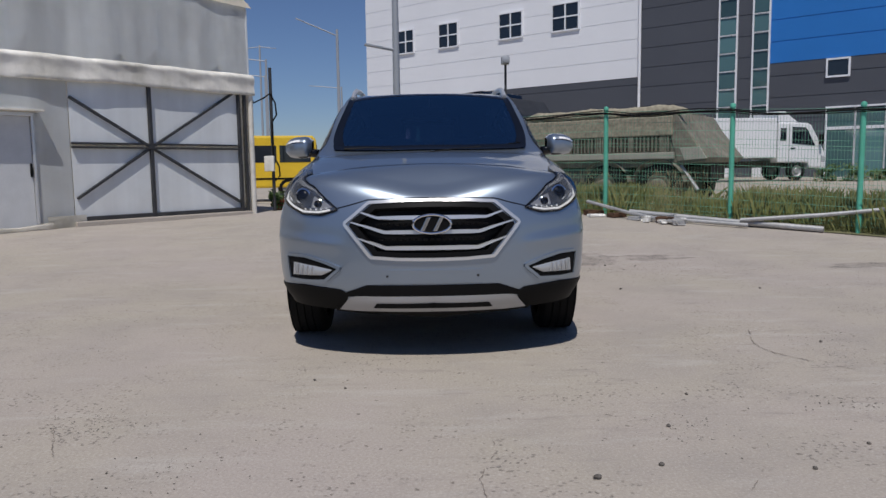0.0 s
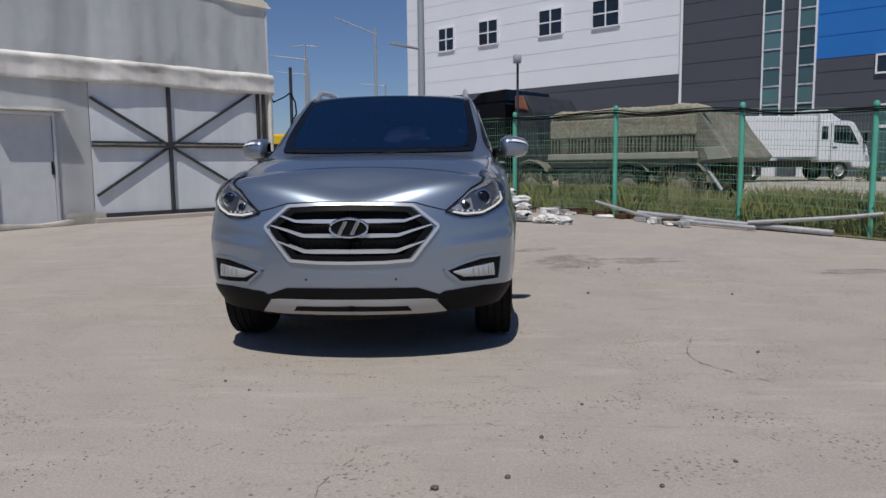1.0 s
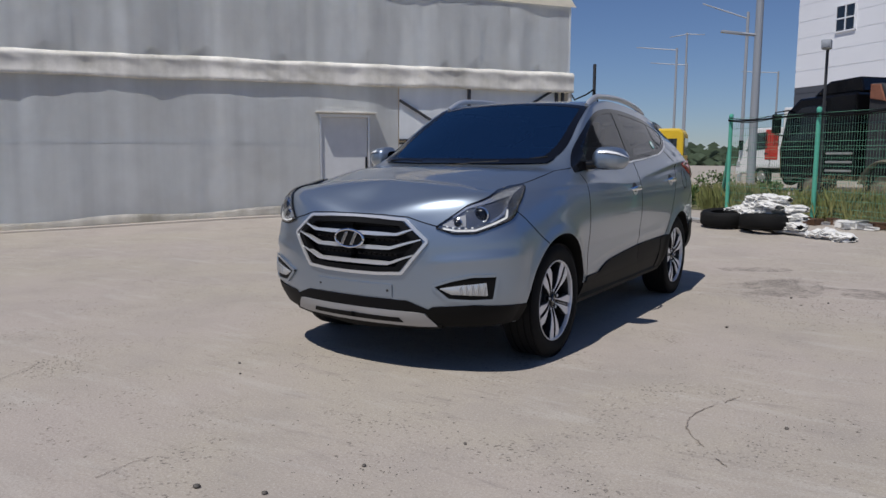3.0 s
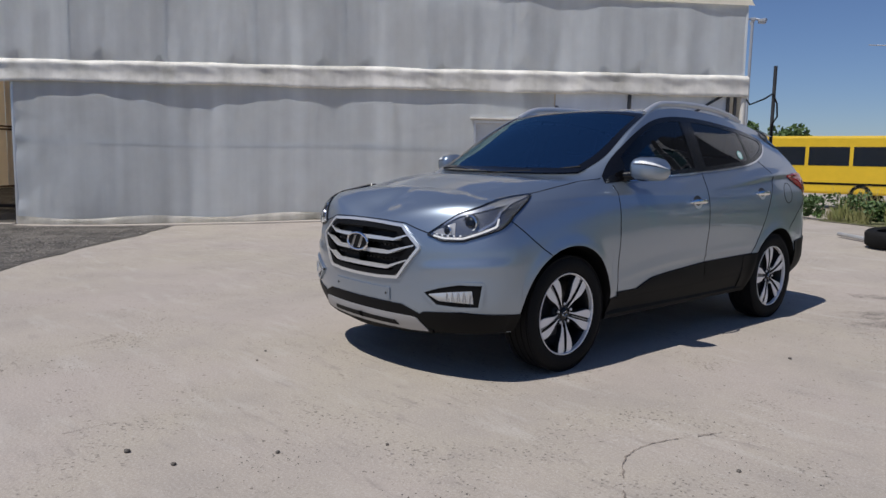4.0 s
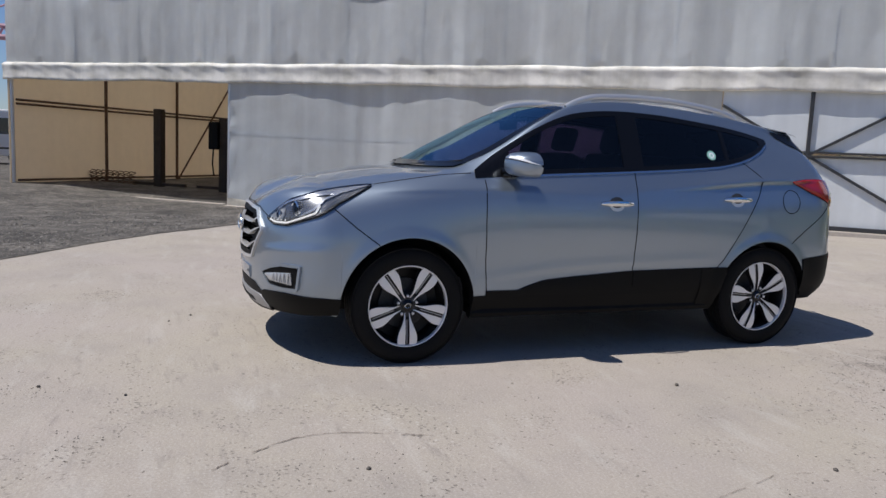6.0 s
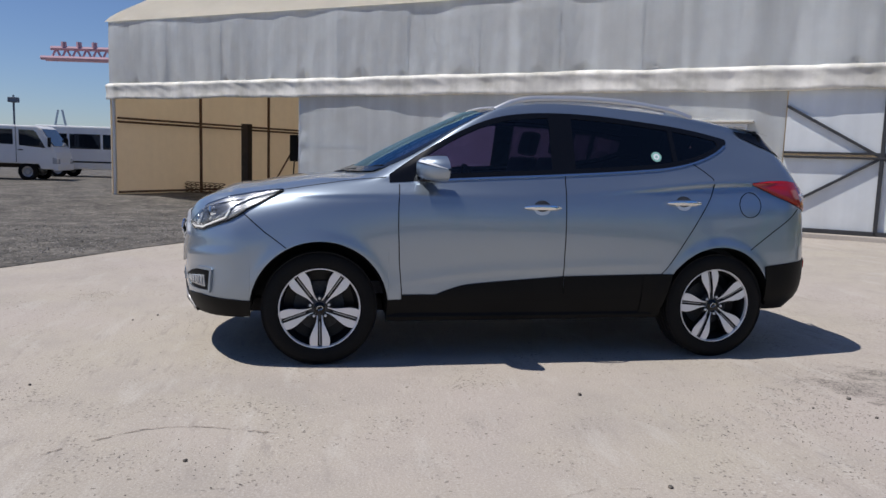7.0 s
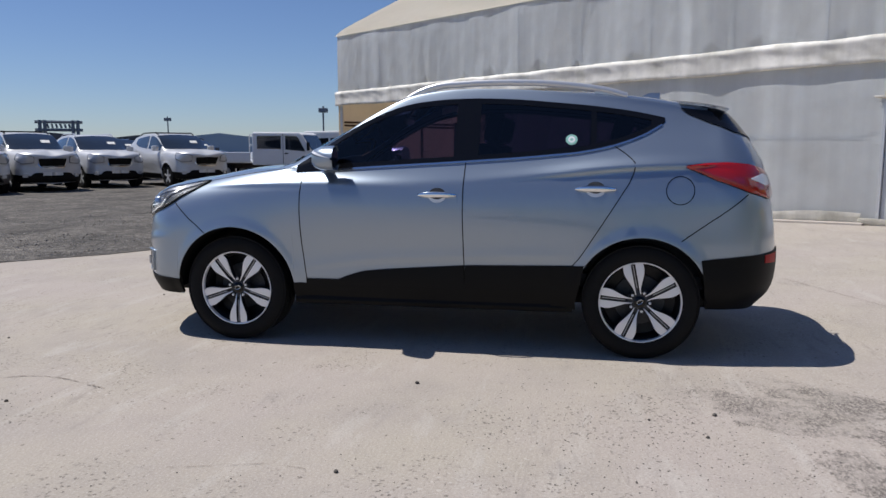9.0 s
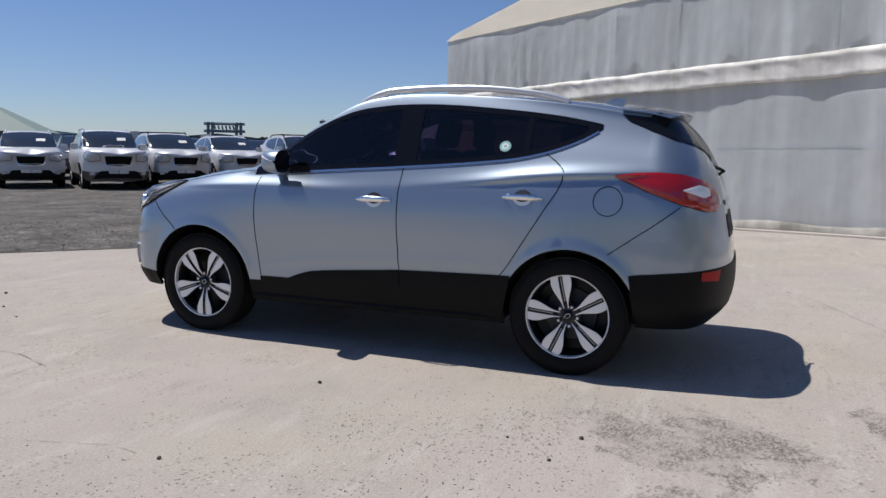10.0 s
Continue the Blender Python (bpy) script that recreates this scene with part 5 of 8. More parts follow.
suv_cabin(suv)

# ---- gravel lot beside the concrete ----
def gravel_lot():
    edge = curve((-90, 64), (-40, 24.5), (-14, 4.9), (-10.5, 2.1), (-6.5, -0.95), (-4.6, -2.25), (-3.3, -3.0), (-2.36, -3.69), (-1.2, -4.82), (3.0, -9.5), (12, -20), (60, -75))
    bm = bmesh.new()
    xs = [-300, -150, -90] + [-60 + 1.5 * i for i in range(24)] + [-24 + 0.35 * i for i in range(88)] + [7 + 2 * i for i in range(10)] + [40, 60, 150]
    rows = []
    for x in xs:
        e = edge(x) + 0.10 * noise.noise(Vector((x * 1.3, 0, 0))) + 0.04 * noise.noise(Vector((x * 5, 3, 0)))
        row = []
        for t in (0, 0.002, 0.005, 0.01, 0.017, 0.026, 0.037, 0.05, 0.067, 0.09, 0.12, 0.16, 0.22, 0.3, 0.45, 0.7, 1.0):
            y = e - 300 * t
            h = 0.006 + (0.03 * noise.noise(Vector((x * 0.9, y * 0.9, 0))) + 0.015) * min(1, t * 200)
            row.append(bm.verts.new((x, y, ground_z(x, y) + h)))
        rows.append(row)
    for a, b in zip(rows, rows[1:]):
        for k in range(len(a) - 1):
            bm.faces.new((a[k + 1], b[k + 1], b[k], a[k]))
    ob = link_mesh("gravel_lot", bm, GRAVEL, None, "", True)
    tagged(ob, "dark grey crushed gravel lot beside the concrete", "ground", kind="structure")
    rnd = random.Random(5)
    bm = bmesh.new()
    for _ in range(30000):
        x = rnd.uniform(-17, -1)
        y = edge(x) - abs(rnd.gauss(0, 4.0)) - 0.03
        r = 0.006 + 0.018 * rnd.random() ** 3
        c = Vector((x, y, ground_z(x, y) + 0.022))
        vs = [bm.verts.new(c + Vector((rnd.uniform(-r, r), rnd.uniform(-r, r), 0))) for _ in range(3)]
        top = bm.verts.new(c + Vector((0, 0, 0.55 * r)))
        bm.faces.new(vs)
        for k in range(3):
            bm.faces.new((vs[k], vs[(k + 1) % 3], top))
    ob = link_mesh("gravel_stones", bm, STONE_PALE, None, "", False)
    tagged(ob, "loose pale and grey stones on the gravel", "gravel", kind="stuff")


gravel_lot()


def yard_marks():
    """Broken hairline cracks, loose grit in clusters and single stones."""
    rnd = random.Random(11)

    def crack(pts, w, gaps=0.35):
        bm = bmesh.new()
        dense = []
        for (x0, y0), (x1, y1) in zip(pts, pts[1:]):
            k = max(2, int(math.hypot(x1 - x0, y1 - y0) / 0.018))
            for i in range(k):
                t = i / k
                dense.append((x0 + (x1 - x0) * t + rnd.uniform(-0.004, 0.004), y0 + (y1 - y0) * t + rnd.uniform(-0.004, 0.004)))
        prev = None
        for i, (x, y) in enumerate(dense[:-1]):
            if noise.noise(Vector((x * 9, y * 9, 4))) < gaps - 0.6:
                prev = None
                continue
            d = Vector((dense[i + 1][0] - x, dense[i + 1][1] - y, 0)).normalized()
            s = Vector((-d.y, d.x, 0)) * w * rnd.uniform(0.25, 1.0)
            c = Vector((x, y, ground_z(x, y) + 0.004))
            cur = (bm.verts.new(c - s), bm.verts.new(c + s))
            if prev:
                bm.faces.new((prev[0], cur[0], cur[1], prev[1]))
            prev = cur
        return tagged(link_mesh("ground_crack", bm, CRACK, None), "thin broken crack in the concrete", "crack", kind="structure")
    crack([(2.01, -0.22), (1.95, -0.40), (1.90, -0.52), (1.878, -0.62), (1.875, -0.72), (1.90, -0.83), (1.94, -0.91), (1.99, -0.98), (2.09, -1.12), (2.2, -1.24)], 0.0042, 0.22)
    crack([(0.14, -2.62), (0.13, -2.45), (0.16, -2.33), (0.21, -2.2), (0.20, -2.05)], 0.002)
    crack([(1.0, -2.6), (1.2, -2.3), (1.3, -2.0)], 0.0015, 0.55)
    crack([(-0.9, -2.75), (-1.3, -2.5), (-1.75, -1.55)], 0.0018, 0.6)
    crack([(-1.6, -0.9), (-1.0, -0.75), (-0.6, -0.45)], 0.002, 0.6)
    crack([(2.9, 0.55), (2.75, 1.05), (2.8, 1.35)], 0.0018, 0.55)
    crack([(-6.5, 2.2), (-4.2, 3.2), (-2.2, 4.2), (0.2, 4.9)], 0.004, 0.4)
    clusters = [(-1.45, -1.78, 0.2), (-0.95, -2.35, 0.2), (-0.3, -0.95, 0.25), (2.2, 3.0, 0.5), (1.8, 2.1, 0.5), (2.0, 3.4, 0.4), (0.95, -2.0, 0.25), (2.3, -0.6, 0.3), (1.75, -1.7, 0.25), (2.6, 2.2, 0.6), (1.6, 2.7, 0.35), (3.2, 1.2, 0.5), (-2.5, 0.5, 0.8), (2.4, 3.0, 0.6), (3.0, 3.2, 0.7), (1.7, 3.2, 0.5), (2.6, 2.6, 0.6), (1.5, 3.0, 0.4), (2.2, 2.4, 0.5), (3.3, 2.4, 0.6)]
    bm = bmesh.new()

    def bit(x, y, r):
        c = Vector((x, y, ground_z(x, y)))
        n = 5
        ph = rnd.uniform(0, 6)
        vs = [bm.verts.new(c + Vector((r * rnd.uniform(0.6, 1) * math.cos(k * 1.257 + ph), r * rnd.uniform(0.6, 1) * math.sin(k * 1.257 + ph), 0.001))) for k in range(n)]
        top = bm.verts.new(c + Vector((rnd.uniform(-0.3, 0.3) * r, rnd.uniform(-0.3, 0.3) * r, r * rnd.uniform(0.5, 1.0))))
        for k in range(n):
            bm.faces.new((vs[k], vs[(k + 1) % n], top))
    for cx, cy, sp in clusters:
        for _ in range(int(80 + 330 * sp)):
            bit(rnd.gauss(cx, sp * 0.6), rnd.gauss(cy, sp * 0.6), 0.0015 + 0.0045 * rnd.random() ** 3)
    for _ in range(2000):
        x, y = rnd.uniform(-7, 6.5), rnd.uniform(-4.6, 7)
        if abs(x) < 1.0 and -1.0 < y < 3.7:
            continue
        bit(x, y, 0.002 + 0.006 * rnd.random() ** 6)
    tagged(link_mesh("grit", bm, STONE_DARK, None), "scattered small dark stones and grit", "grit", kind="stuff")
    for x, y, r in ((0.53, -2.46, 0.014), (1.605, 1.411, 0.012), (2.284, -0.59, 0.010), (1.83, 2.937, 0.012), (2.78, 1.344, 0.011), (0.98, -2.75, 0.009), (0.78, -2.36, 0.011), (0.93, -1.97, 0.010), (1.30, -2.42, 0.009), (1.15, -1.55, 0.008), (1.62, -2.2, 0.008), (2.13, 2.86, 0.009), (1.95, 2.62, 0.007), (-0.62, -1.2, 0.008), (-0.45, -1.35, 0.007)):
        bm = bmesh.new()
        bmesh.ops.create_icosphere(bm, subdivisions=2, radius=r)
        for v in bm.verts:
            v.co *= 1 + 0.35 * noise.noise(v.co * 60 + Vector((x, y, 0)))
            v.co.z *= 0.7
        ob = link_mesh("stone", bm, STONE_DARK, None, "", True)
        ob.location = (x, y, ground_z(x, y) + r * 0.45)
        tagged(ob, "small dark stone on the concrete", "stone", "loose stones")


yard_marks()


# ---- tent hall ----
TENT = Matrix.Translation((-3.69, 10.81, 0)) @ Matrix.Rotation(math.atan2(-0.771, -0.636), 4, "Z")
TENT_LEN, EAVE_LO, EAVE_HI, DEEP = 20.75, 2.60, 2.95, 12.0


def wall_top(s):
    return 4.36 + 0.33 * s / 20.75


def foot_z(s):
    p = TENT @ Vector((s, 0.1, 0))
    return ground_z(p.x, p.y)


def cloth(s, z, seed, amp):
    """Bulge of the tarpaulin at (s, z)."""
    p = Vector((s * 0.9, z * 0.35, seed))
    d = amp * noise.noise(p) + amp * 0.45 * noise.noise(Vector((s * 3.1, z * 0.6, seed + 5)))
    d += amp * 0.15 * noise.noise(Vector((s * 7.0, z * 3.0, seed + 9)))
    return d


TUCKS = [(0.7, 0.30, 0.30), (2.05, 0.42, 0.40), (2.75, 0.28, 0.25), (4.3, 0.40, 0.42), (5.9, 0.30, 0.22), (7.3, 0.50, 0.34), (8.2, 0.32, 0.30), (9.9, 0.45, 0.30), (11.3, 0.30, 0.26), (12.4, 0.48, 0.40), (14.0, 0.50, 0.36), (14.9, 0.35, 0.30), (16.4, 0.45, 0.32), (18.1, 0.35, 0.28), (19.6, 0.40, 0.30)]


def tent_hall():
    t = thing("tent_hall", "long white tarpaulin storage tent with cream eave flap and open bay", "tent", TENT)
    PITCH = 3.45

    def rib(s):
        """Taut over the frame posts, slack between them."""
        q = (s - 3.7) / PITCH
        return abs(math.sin(math.pi * q))

    def sheet(name, s0, s1, zlo, zhi, n, m, seed, amp, mat, off=0.0, label=""):
        bm = bmesh.new()

        def f(a, b):
            s = s0 + (s1 - s0) * a
            lo, hi = zlo(s), zhi(s)
            z = lo + (hi - lo) * b
            g = b if seed not in (2.0, 11.0) else (z - foot_z(s)) / (2.72 - foot_z(s)) if seed == 2.0 else (z - 2.86) / (wall_top(s) - 2.86)
            g = min(max(g, 0.0), 1.0)
            k = min(1.0, 6 * g, 6 * (1 - g)) ** 0.5
            pull = 0.0
            if seed == 11.0:
                # slack gathered over the eave: shallow dents pointing upwards, and hanging folds
                for c, wd, hg in TUCKS:
                    q = 1 - abs(s - c) / wd - (z - 2.88) / hg
                    if q > 0:
                        pull -= 0.075 * min(q, 0.8)
                pull += 0.010 * math.sin(s * 5.3 + 1.7 * math.sin(s * 1.1)) * (0.4 + 0.6 * math.exp(-(z - 2.9) / 0.5)) + 0.012 * math.sin(s * 11.0 + 2.0 * math.sin(s * 2.3)) * math.exp(-(z - 2.9) / 0.35)
            elif seed == 2.0:
                pull = 0.022 * math.sin(s * 1.1 + 0.8 * math.sin(s * 0.5)) * k + 0.05 * max(0.0, 1 - abs(s - 13.7) / 0.8 - (z - foot_z(s)) / 0.8)
                pull += 0.02 * math.exp(-((14.12 - s) / 0.18) ** 2) * math.sin(z * 9.0 + 1.2 * math.sin(z * 4))
            return Vector((s, off + cloth(s, z, seed, amp) * (0.3 + 0.7 * k) + 0.03 * rib(s) * k + pull, z))
        grid(bm, n, m, f)
        bmesh.ops.solidify(bm, geom=bm.faces[:], thickness=0.012)
        bmesh.ops.recalc_face_normals(bm, faces=bm.faces)
        return part(name, bm, mat, t, label, sharp=50)
    sheet("lower_wall", 5.29, 14.12, lambda s: foot_z(s) - 0.02, lambda s: 2.72, 200, 44, 2.0, 0.03, FABRIC)
    sheet("lower_wall", 3.72, 4.30, lambda s: foot_z(s) - 0.02, lambda s: 2.72, 12, 26, 3.0, 0.03, FABRIC)
    sheet("lower_wall", 4.30, 5.29, lambda s: 2.04, lambda s: 2.72, 14, 8, 3.0, 0.02, FABRIC)
    # welded seam and skirt along the foot
    for s0, s1 in ((5.5, 14.12),):
        sheet("seam_band", s0, s1, lambda s: 1.43 + 0.015 * math.sin(s), lambda s: 1.53 + 0.015 * math.sin(s), 200, 4, 2.0, 0.03, FABRIC, 0.004)
        sheet("foot_skirt", s0, s1, lambda s: foot_z(s) - 0.01, lambda s: foot_z(s) + 0.17 + 0.03 * math.sin(2.3 * s), 110, 5, 7.0, 0.05, FABRIC_FLAP, 0.07, "cream dirt-stained tarpaulin skirt")
    sheet("foot_skirt", 4.15, 5.5, lambda s: foot_z(s) - 0.01, lambda s: foot_z(s) + 0.09 + 0.02 * math.sin(5 * s), 24, 5, 9.0, 0.06, FABRIC_FLAP, 0.16)
    sheet("foot_skirt", 3.55, 4.2, lambda s: foot_z(s) - 0.01, lambda s: foot_z(s) + 0.2, 12, 5, 7.0, 0.05, FABRIC_FLAP, 0.08)
    bm = bmesh.new()
    prof = [(0.10, -0.05), (0.26, -0.05), (0.26, 0.025), (0.25, 0.035), (0.10, 0.035)]
    rows = [[bm.verts.new((5.4 + 8.7 * i / 40, y, foot_z(5.4 + 8.7 * i / 40) + z)) for y, z in prof] for i in range(41)]
    for a, b in zip(rows, rows[1:]):
        for k in range(5):
            bm.faces.new((a[k], a[(k + 1) % 5], b[(k + 1) % 5], b[k]))
    bm.faces.new(rows[0][::-1])
    bm.faces.new(rows[-1])
    part("foot_kerb", bm, CONCRETE, t, smooth=False)
    sheet("upper_wall", 0.0, TENT_LEN, lambda s: 2.86, wall_top, 560, 40, 11.0, 0.04, FABRIC, 0.02)
    for s in (2.0, 4.6, 6.2, 7.8, 9.5, 11.2, 13.0, 14.8, 16.6, 18.5):
        sheet("upper_seam", s - 0.025, s + 0.025, lambda s_: 2.9, wall_top, 2, 40, 11.0, 0.04, FABRIC, 0.026)
    # eave flap with a rolled lower edge
    bm = bmesh.new()

    def flap(a, b):
        s = -0.06 + (TENT_LEN + 0.12) * a
        prof = [(0.02, 3.0), (0.075, 2.985), (0.125, 2.94), (0.115, 2.88), (0.105, 2.80), (0.11, 2.70), (0.12, 2.63), (0.10, 2.595), (0.06, 2.60), (0.03, 2.66)]
        k = b * (len(prof) - 1)
        i = min(int(k), len(prof) - 2)
        y, z = (prof[i][c] + (prof[i + 1][c] - prof[i][c]) * (k - i) for c in (0, 1))
        w = noise.noise(Vector((s * 1.4, b * 2, 3))) * 0.022 + noise.noise(Vector((s * 4 + 3 * b, b * 5, 8))) * 0.013 + 0.008 * abs(noise.noise(Vector((s * 9, b * 3, 4))))
        sag = 0.035 * rib(s + 1.0) * b + 0.022 * noise.noise(Vector((s * 0.9, 0, 1))) + 0.005 * noise.noise(Vector((s * 3.1, 0, 6)))
        return Vector((s, y + w, z - sag + 0.02 * s / TENT_LEN * (1 - b)))
    grid(bm, 420, 20, flap, True)
    part("eave_flap", bm, FABRIC_FLAP, t, "cream rolled eave flap", sharp=60)
    # pitched roof with a rounded eave
    def roof_z(s, d):
        return wall_top(s) - 0.03 + 0.53 * d + 0.10 * (1 - math.exp(-d * 6)) - 0.10 * math.exp(-((d - DEEP / 2) / 0.6) ** 2)
    bm = bmesh.new()

    def roof(a, b):
        s = -0.1 + (TENT_LEN + 0.2) * a
        b = 0.5 - 0.5 * math.copysign(abs(1 - 2 * b) ** 0.6, 1 - 2 * b)
        d = DEEP * min(b, 1 - b)
        return Vector((s, 0.07 - DEEP * b, roof_z(s, d)))
    grid(bm, 40, 40, roof, True)
    bmesh.ops.solidify(bm, geom=bm.faces[:], thickness=0.02)
    bmesh.ops.recalc_face_normals(bm, faces=bm.faces)
    part("roof", bm, ROOF_CLOTH, t, "pale cream pitched fabric roof")
    # gable ends, back wall, lining
    for s, nm in ((0.0, "gable_near"), (TENT_LEN, "gable_far")):
        bm = bmesh.new()
        vs = [bm.verts.new((s, 0.03 - DEEP, -0.3)), bm.verts.new((s, 0.03, -0.3))]
        for i in range(31):
            d = DEEP * i / 30
            vs.append(bm.verts.new((s, 0.03 - d, roof_z(s, min(d, DEEP - d)) - 0.03)))
        bm.faces.new(vs)
        r = bmesh.ops.extrude_face_region(bm, geom=bm.faces[:])
        for v in [g for g in r["geom"] if isinstance(g, bmesh.types.BMVert)]:
            v.co.x += 0.03 if s == 0 else -0.03
        bmesh.ops.recalc_face_normals(bm, faces=bm.faces)
        part(nm, bm, FABRIC if s == 0 else FABRIC_IN, t, "" if s == 0 else "sunlit beige tarpaulin end wall", smooth=False)
    bm = bmesh.new()
    box(bm, 0.05, TENT_LEN - 0.05, -DEEP, -DEEP + 0.05, -0.3, 5.0)
    part("back_wall", bm, FABRIC_IN, t, "sunlit beige tarpaulin lining", smooth=False)
    for s0 in (11.6,):
        bm = bmesh.new()
        box(bm, s0, s0 + 0.03, -DEEP + 0.05, -0.08, -0.3, 5.0)
        part("side_lining", bm, FABRIC_IN, t, smooth=False)
    bm = bmesh.new()
    box(bm, 11.6, TENT_LEN - 0.1, -DEEP + 0.06, -0.02, -0.32, -0.14)
    part("tent_floor", bm, ASPHALT, t, "dark floor of the open bay", smooth=False)
    # steel inside the bay
    for z in (0.05, 2.0, 2.1):
        bm = bmesh.new()
        tube(bm, [(11.7, -DEEP + 0.1, z), (TENT_LEN - 0.12, -DEEP + 0.1, z)], 0.035, 8)
        tube(bm, [(TENT_LEN - 0.14, -DEEP + 0.1, z), (TENT_LEN - 0.14, -0.1, z)], 0.03, 8)
        part("girt", bm, RUST, t)
    for d in (3.1, 6.2, 9.2):
        bm = bmesh.new()
        tube(bm, [(TENT_LEN - 0.16, -d, -0.2), (TENT_LEN - 0.16, -d, 4.6)], 0.045, 8)
        part("inner_post", bm, RUST, t)
    bm = bmesh.new()
    tube(bm, [(TENT_LEN - 0.18, -6.2, -0.1), (TENT_LEN - 0.18, -9.2, 3.4)], 0.03, 8)
    part("brace", bm, RUST, t)
    for s in (14.15, TENT_LEN - 0.03):
        bm = bmesh.new()
        tube(bm, [(s, -0.06, -0.25), (s, -0.06, 2.9)], 0.05, 8)
        part("bay_post", bm, SATIN, t)
    bm = bmesh.new()
    box(bm, 14.2, TENT_LEN, -0.02, 0.12, -0.28, -0.13, 0.01)
    part("bay_threshold", bm, CONCRETE, t, smooth=False)
    return t


tent_hall()


def tent_gate():
    g = thing("sliding_gate", "white sheet gate with dark crossed steel bars", "gate", TENT)
    z0 = 0.24
    for i in range(2):
        for j in range(2):
            s0, s1 = (0.28, 2.22) if i == 0 else (2.28, 3.70)
            a, b = (z0, 1.47) if j == 0 else (1.57, 2.75)
            bm = bmesh.new()
            box(bm, s0, s1, -0.02, -0.005, a, b, 0.004)
            part("gate_sheet", bm, FABRIC, g, smooth=False)

    def bar(name, p, q, w=0.045, d=0.05):
        bm = bmesh.new()
        a, b = Vector((p[0], 0, p[1])), Vector((q[0], 0, q[1]))
        L = (b - a).length
        ang = math.atan2(b.z - a.z, b.x - a.x)
        m = Matrix.Translation(a) @ Matrix.Rotation(-ang, 4, "Y")
        box(bm, 0, L, 0.0, d, -w / 2, w / 2, 0.006, m)
        part(name, bm, STEEL_DARK, g, smooth=False)
    bar("cross_bar", (0.42, 2.60), (2.25, 1.50))
    bar("cross_bar", (3.70, 2.33), (2.25, 1.50))
    bar("cross_bar", (3.66, 0.62), (2.25, 1.50))
    bar("cross_bar", (0.30, 0.40), (2.25, 1.50))
    bar("upright", (2.25, 0.24), (2.25, 2.75), 0.06, 0.06)
    bar("rail", (0.28, 1.49), (3.70, 1.49), 0.035, 0.07)
    bar("rail", (0.28, 1.56), (3.70, 1.56), 0.035, 0.055)
    bar("bottom_rail", (0.22, 0.27), (3.70, 0.27), 0.07, 0.06)
    bar("end_post", (0.30, 0.2), (0.30, 2.75), 0.05, 0.07)
    bar("end_post", (0.16, 0.1), (0.16, 2.75), 0.05, 0.07)
    k = thing("gate_kerb", "low concrete kerb under the gate", "kerb", TENT)
    bm = bmesh.new()
    box(bm, 0.1, 3.75, -0.1, 0.12, 0.0, 0.23, 0.02)
    part("kerb", bm, CONCRETE, k, smooth=False)
    p = thing("corner_post", "white painted corner post at the tent end", "post", TENT)
    bm = bmesh.new()
    tube(bm, [(0.0, 0.03, 0.0), (0.0, 0.03, 2.7)], 0.055, 12)
    part("post", bm, FABRIC_FLAP, p)


tent_gate()


def tent_door():
    d = thing("service_door", "plain pale grey metal door with aluminium frame, closed", "door", TENT)
    z0 = 0.13
    bm = bmesh.new()
    box(bm, 4.35, 5.24, -0.03, 0.015, z0, 1.97, 0.004)
    leaf = part("door_leaf", bm, DOOR_GREY, d, smooth=False)
    for a, b, z_0, z_1 in ((4.305, 4.345, z0 - 0.05, 2.0), (5.245, 5.285, z0 - 0.05, 2.0), (4.30, 5.29, 1.975, 2.035)):
        bm = bmesh.new()
        box(bm, a, b, -0.04, 0.06, z_0, z_1, 0.006)
        part("door_frame", bm, SATIN, d, smooth=False)
    bm = bmesh.new()
    box(bm, 4.20, 5.36, -0.02, 0.25, 2.045, 2.075, 0.006)
    part("door_canopy", bm, FABRIC_FLAP, d, smooth=False)
    bm = bmesh.new()
    box(bm, 4.365, 4.395, 0.015, 0.05, 1.0, 1.22, 0.008)
    tube(bm, [(4.38, 0.05, 1.18), (4.38, 0.065, 1.08)], 0.01, 8)
    part("door_handle", bm, BLACK_PLASTIC, leaf)


tent_door()


def lift_post(s, z1, box_on):
    p = TENT @ Vector((s, -3.0, 0))
    t = thing("lift_post", "dark vehicle lift column inside the tent bay", "lift", Matrix.Translation((p.x, p.y, -0.15)) @ Matrix.Rotation(math.atan2(-0.771, -0.636), 4, "Z"), "lift columns")
    bm = bmesh.new()
    box(bm, -0.13, 0.13, -0.1, 0.1, 0, z1, 0.02)
    part("column", bm, RUST_DARK, t, smooth=False)
    bm = bmesh.new()
    box(bm, -0.25, 0.25, -0.25, 0.25, 0, 0.03)
    part("base_plate", bm, RUST_DARK, t, smooth=False)
    bm = bmesh.new()
    box(bm, -0.9, 0.9, -0.06, 0.06, 0.1, 0.18, 0.02)
    part("lift_arm", bm, RUST_DARK, t, smooth=False)
    if box_on:
        bm = bmesh.new()
        box(bm, 0.1, 0.4, -0.02, 0.2, 1.2, 1.95, 0.03)
        part("motor_box", bm, BLACK_PLASTIC, t, smooth=False)
        bm = bmesh.new()
        tube(bm, [(0.3, 0.1, 1.2), (0.33, 0.1, 0.8), (0.28, 0.1, 0.5)], 0.02, 6)
        part("hose", bm, RUBBER, t)


lift_post(18.6, 2.25, False)
lift_post(16.4, 2.05, True)


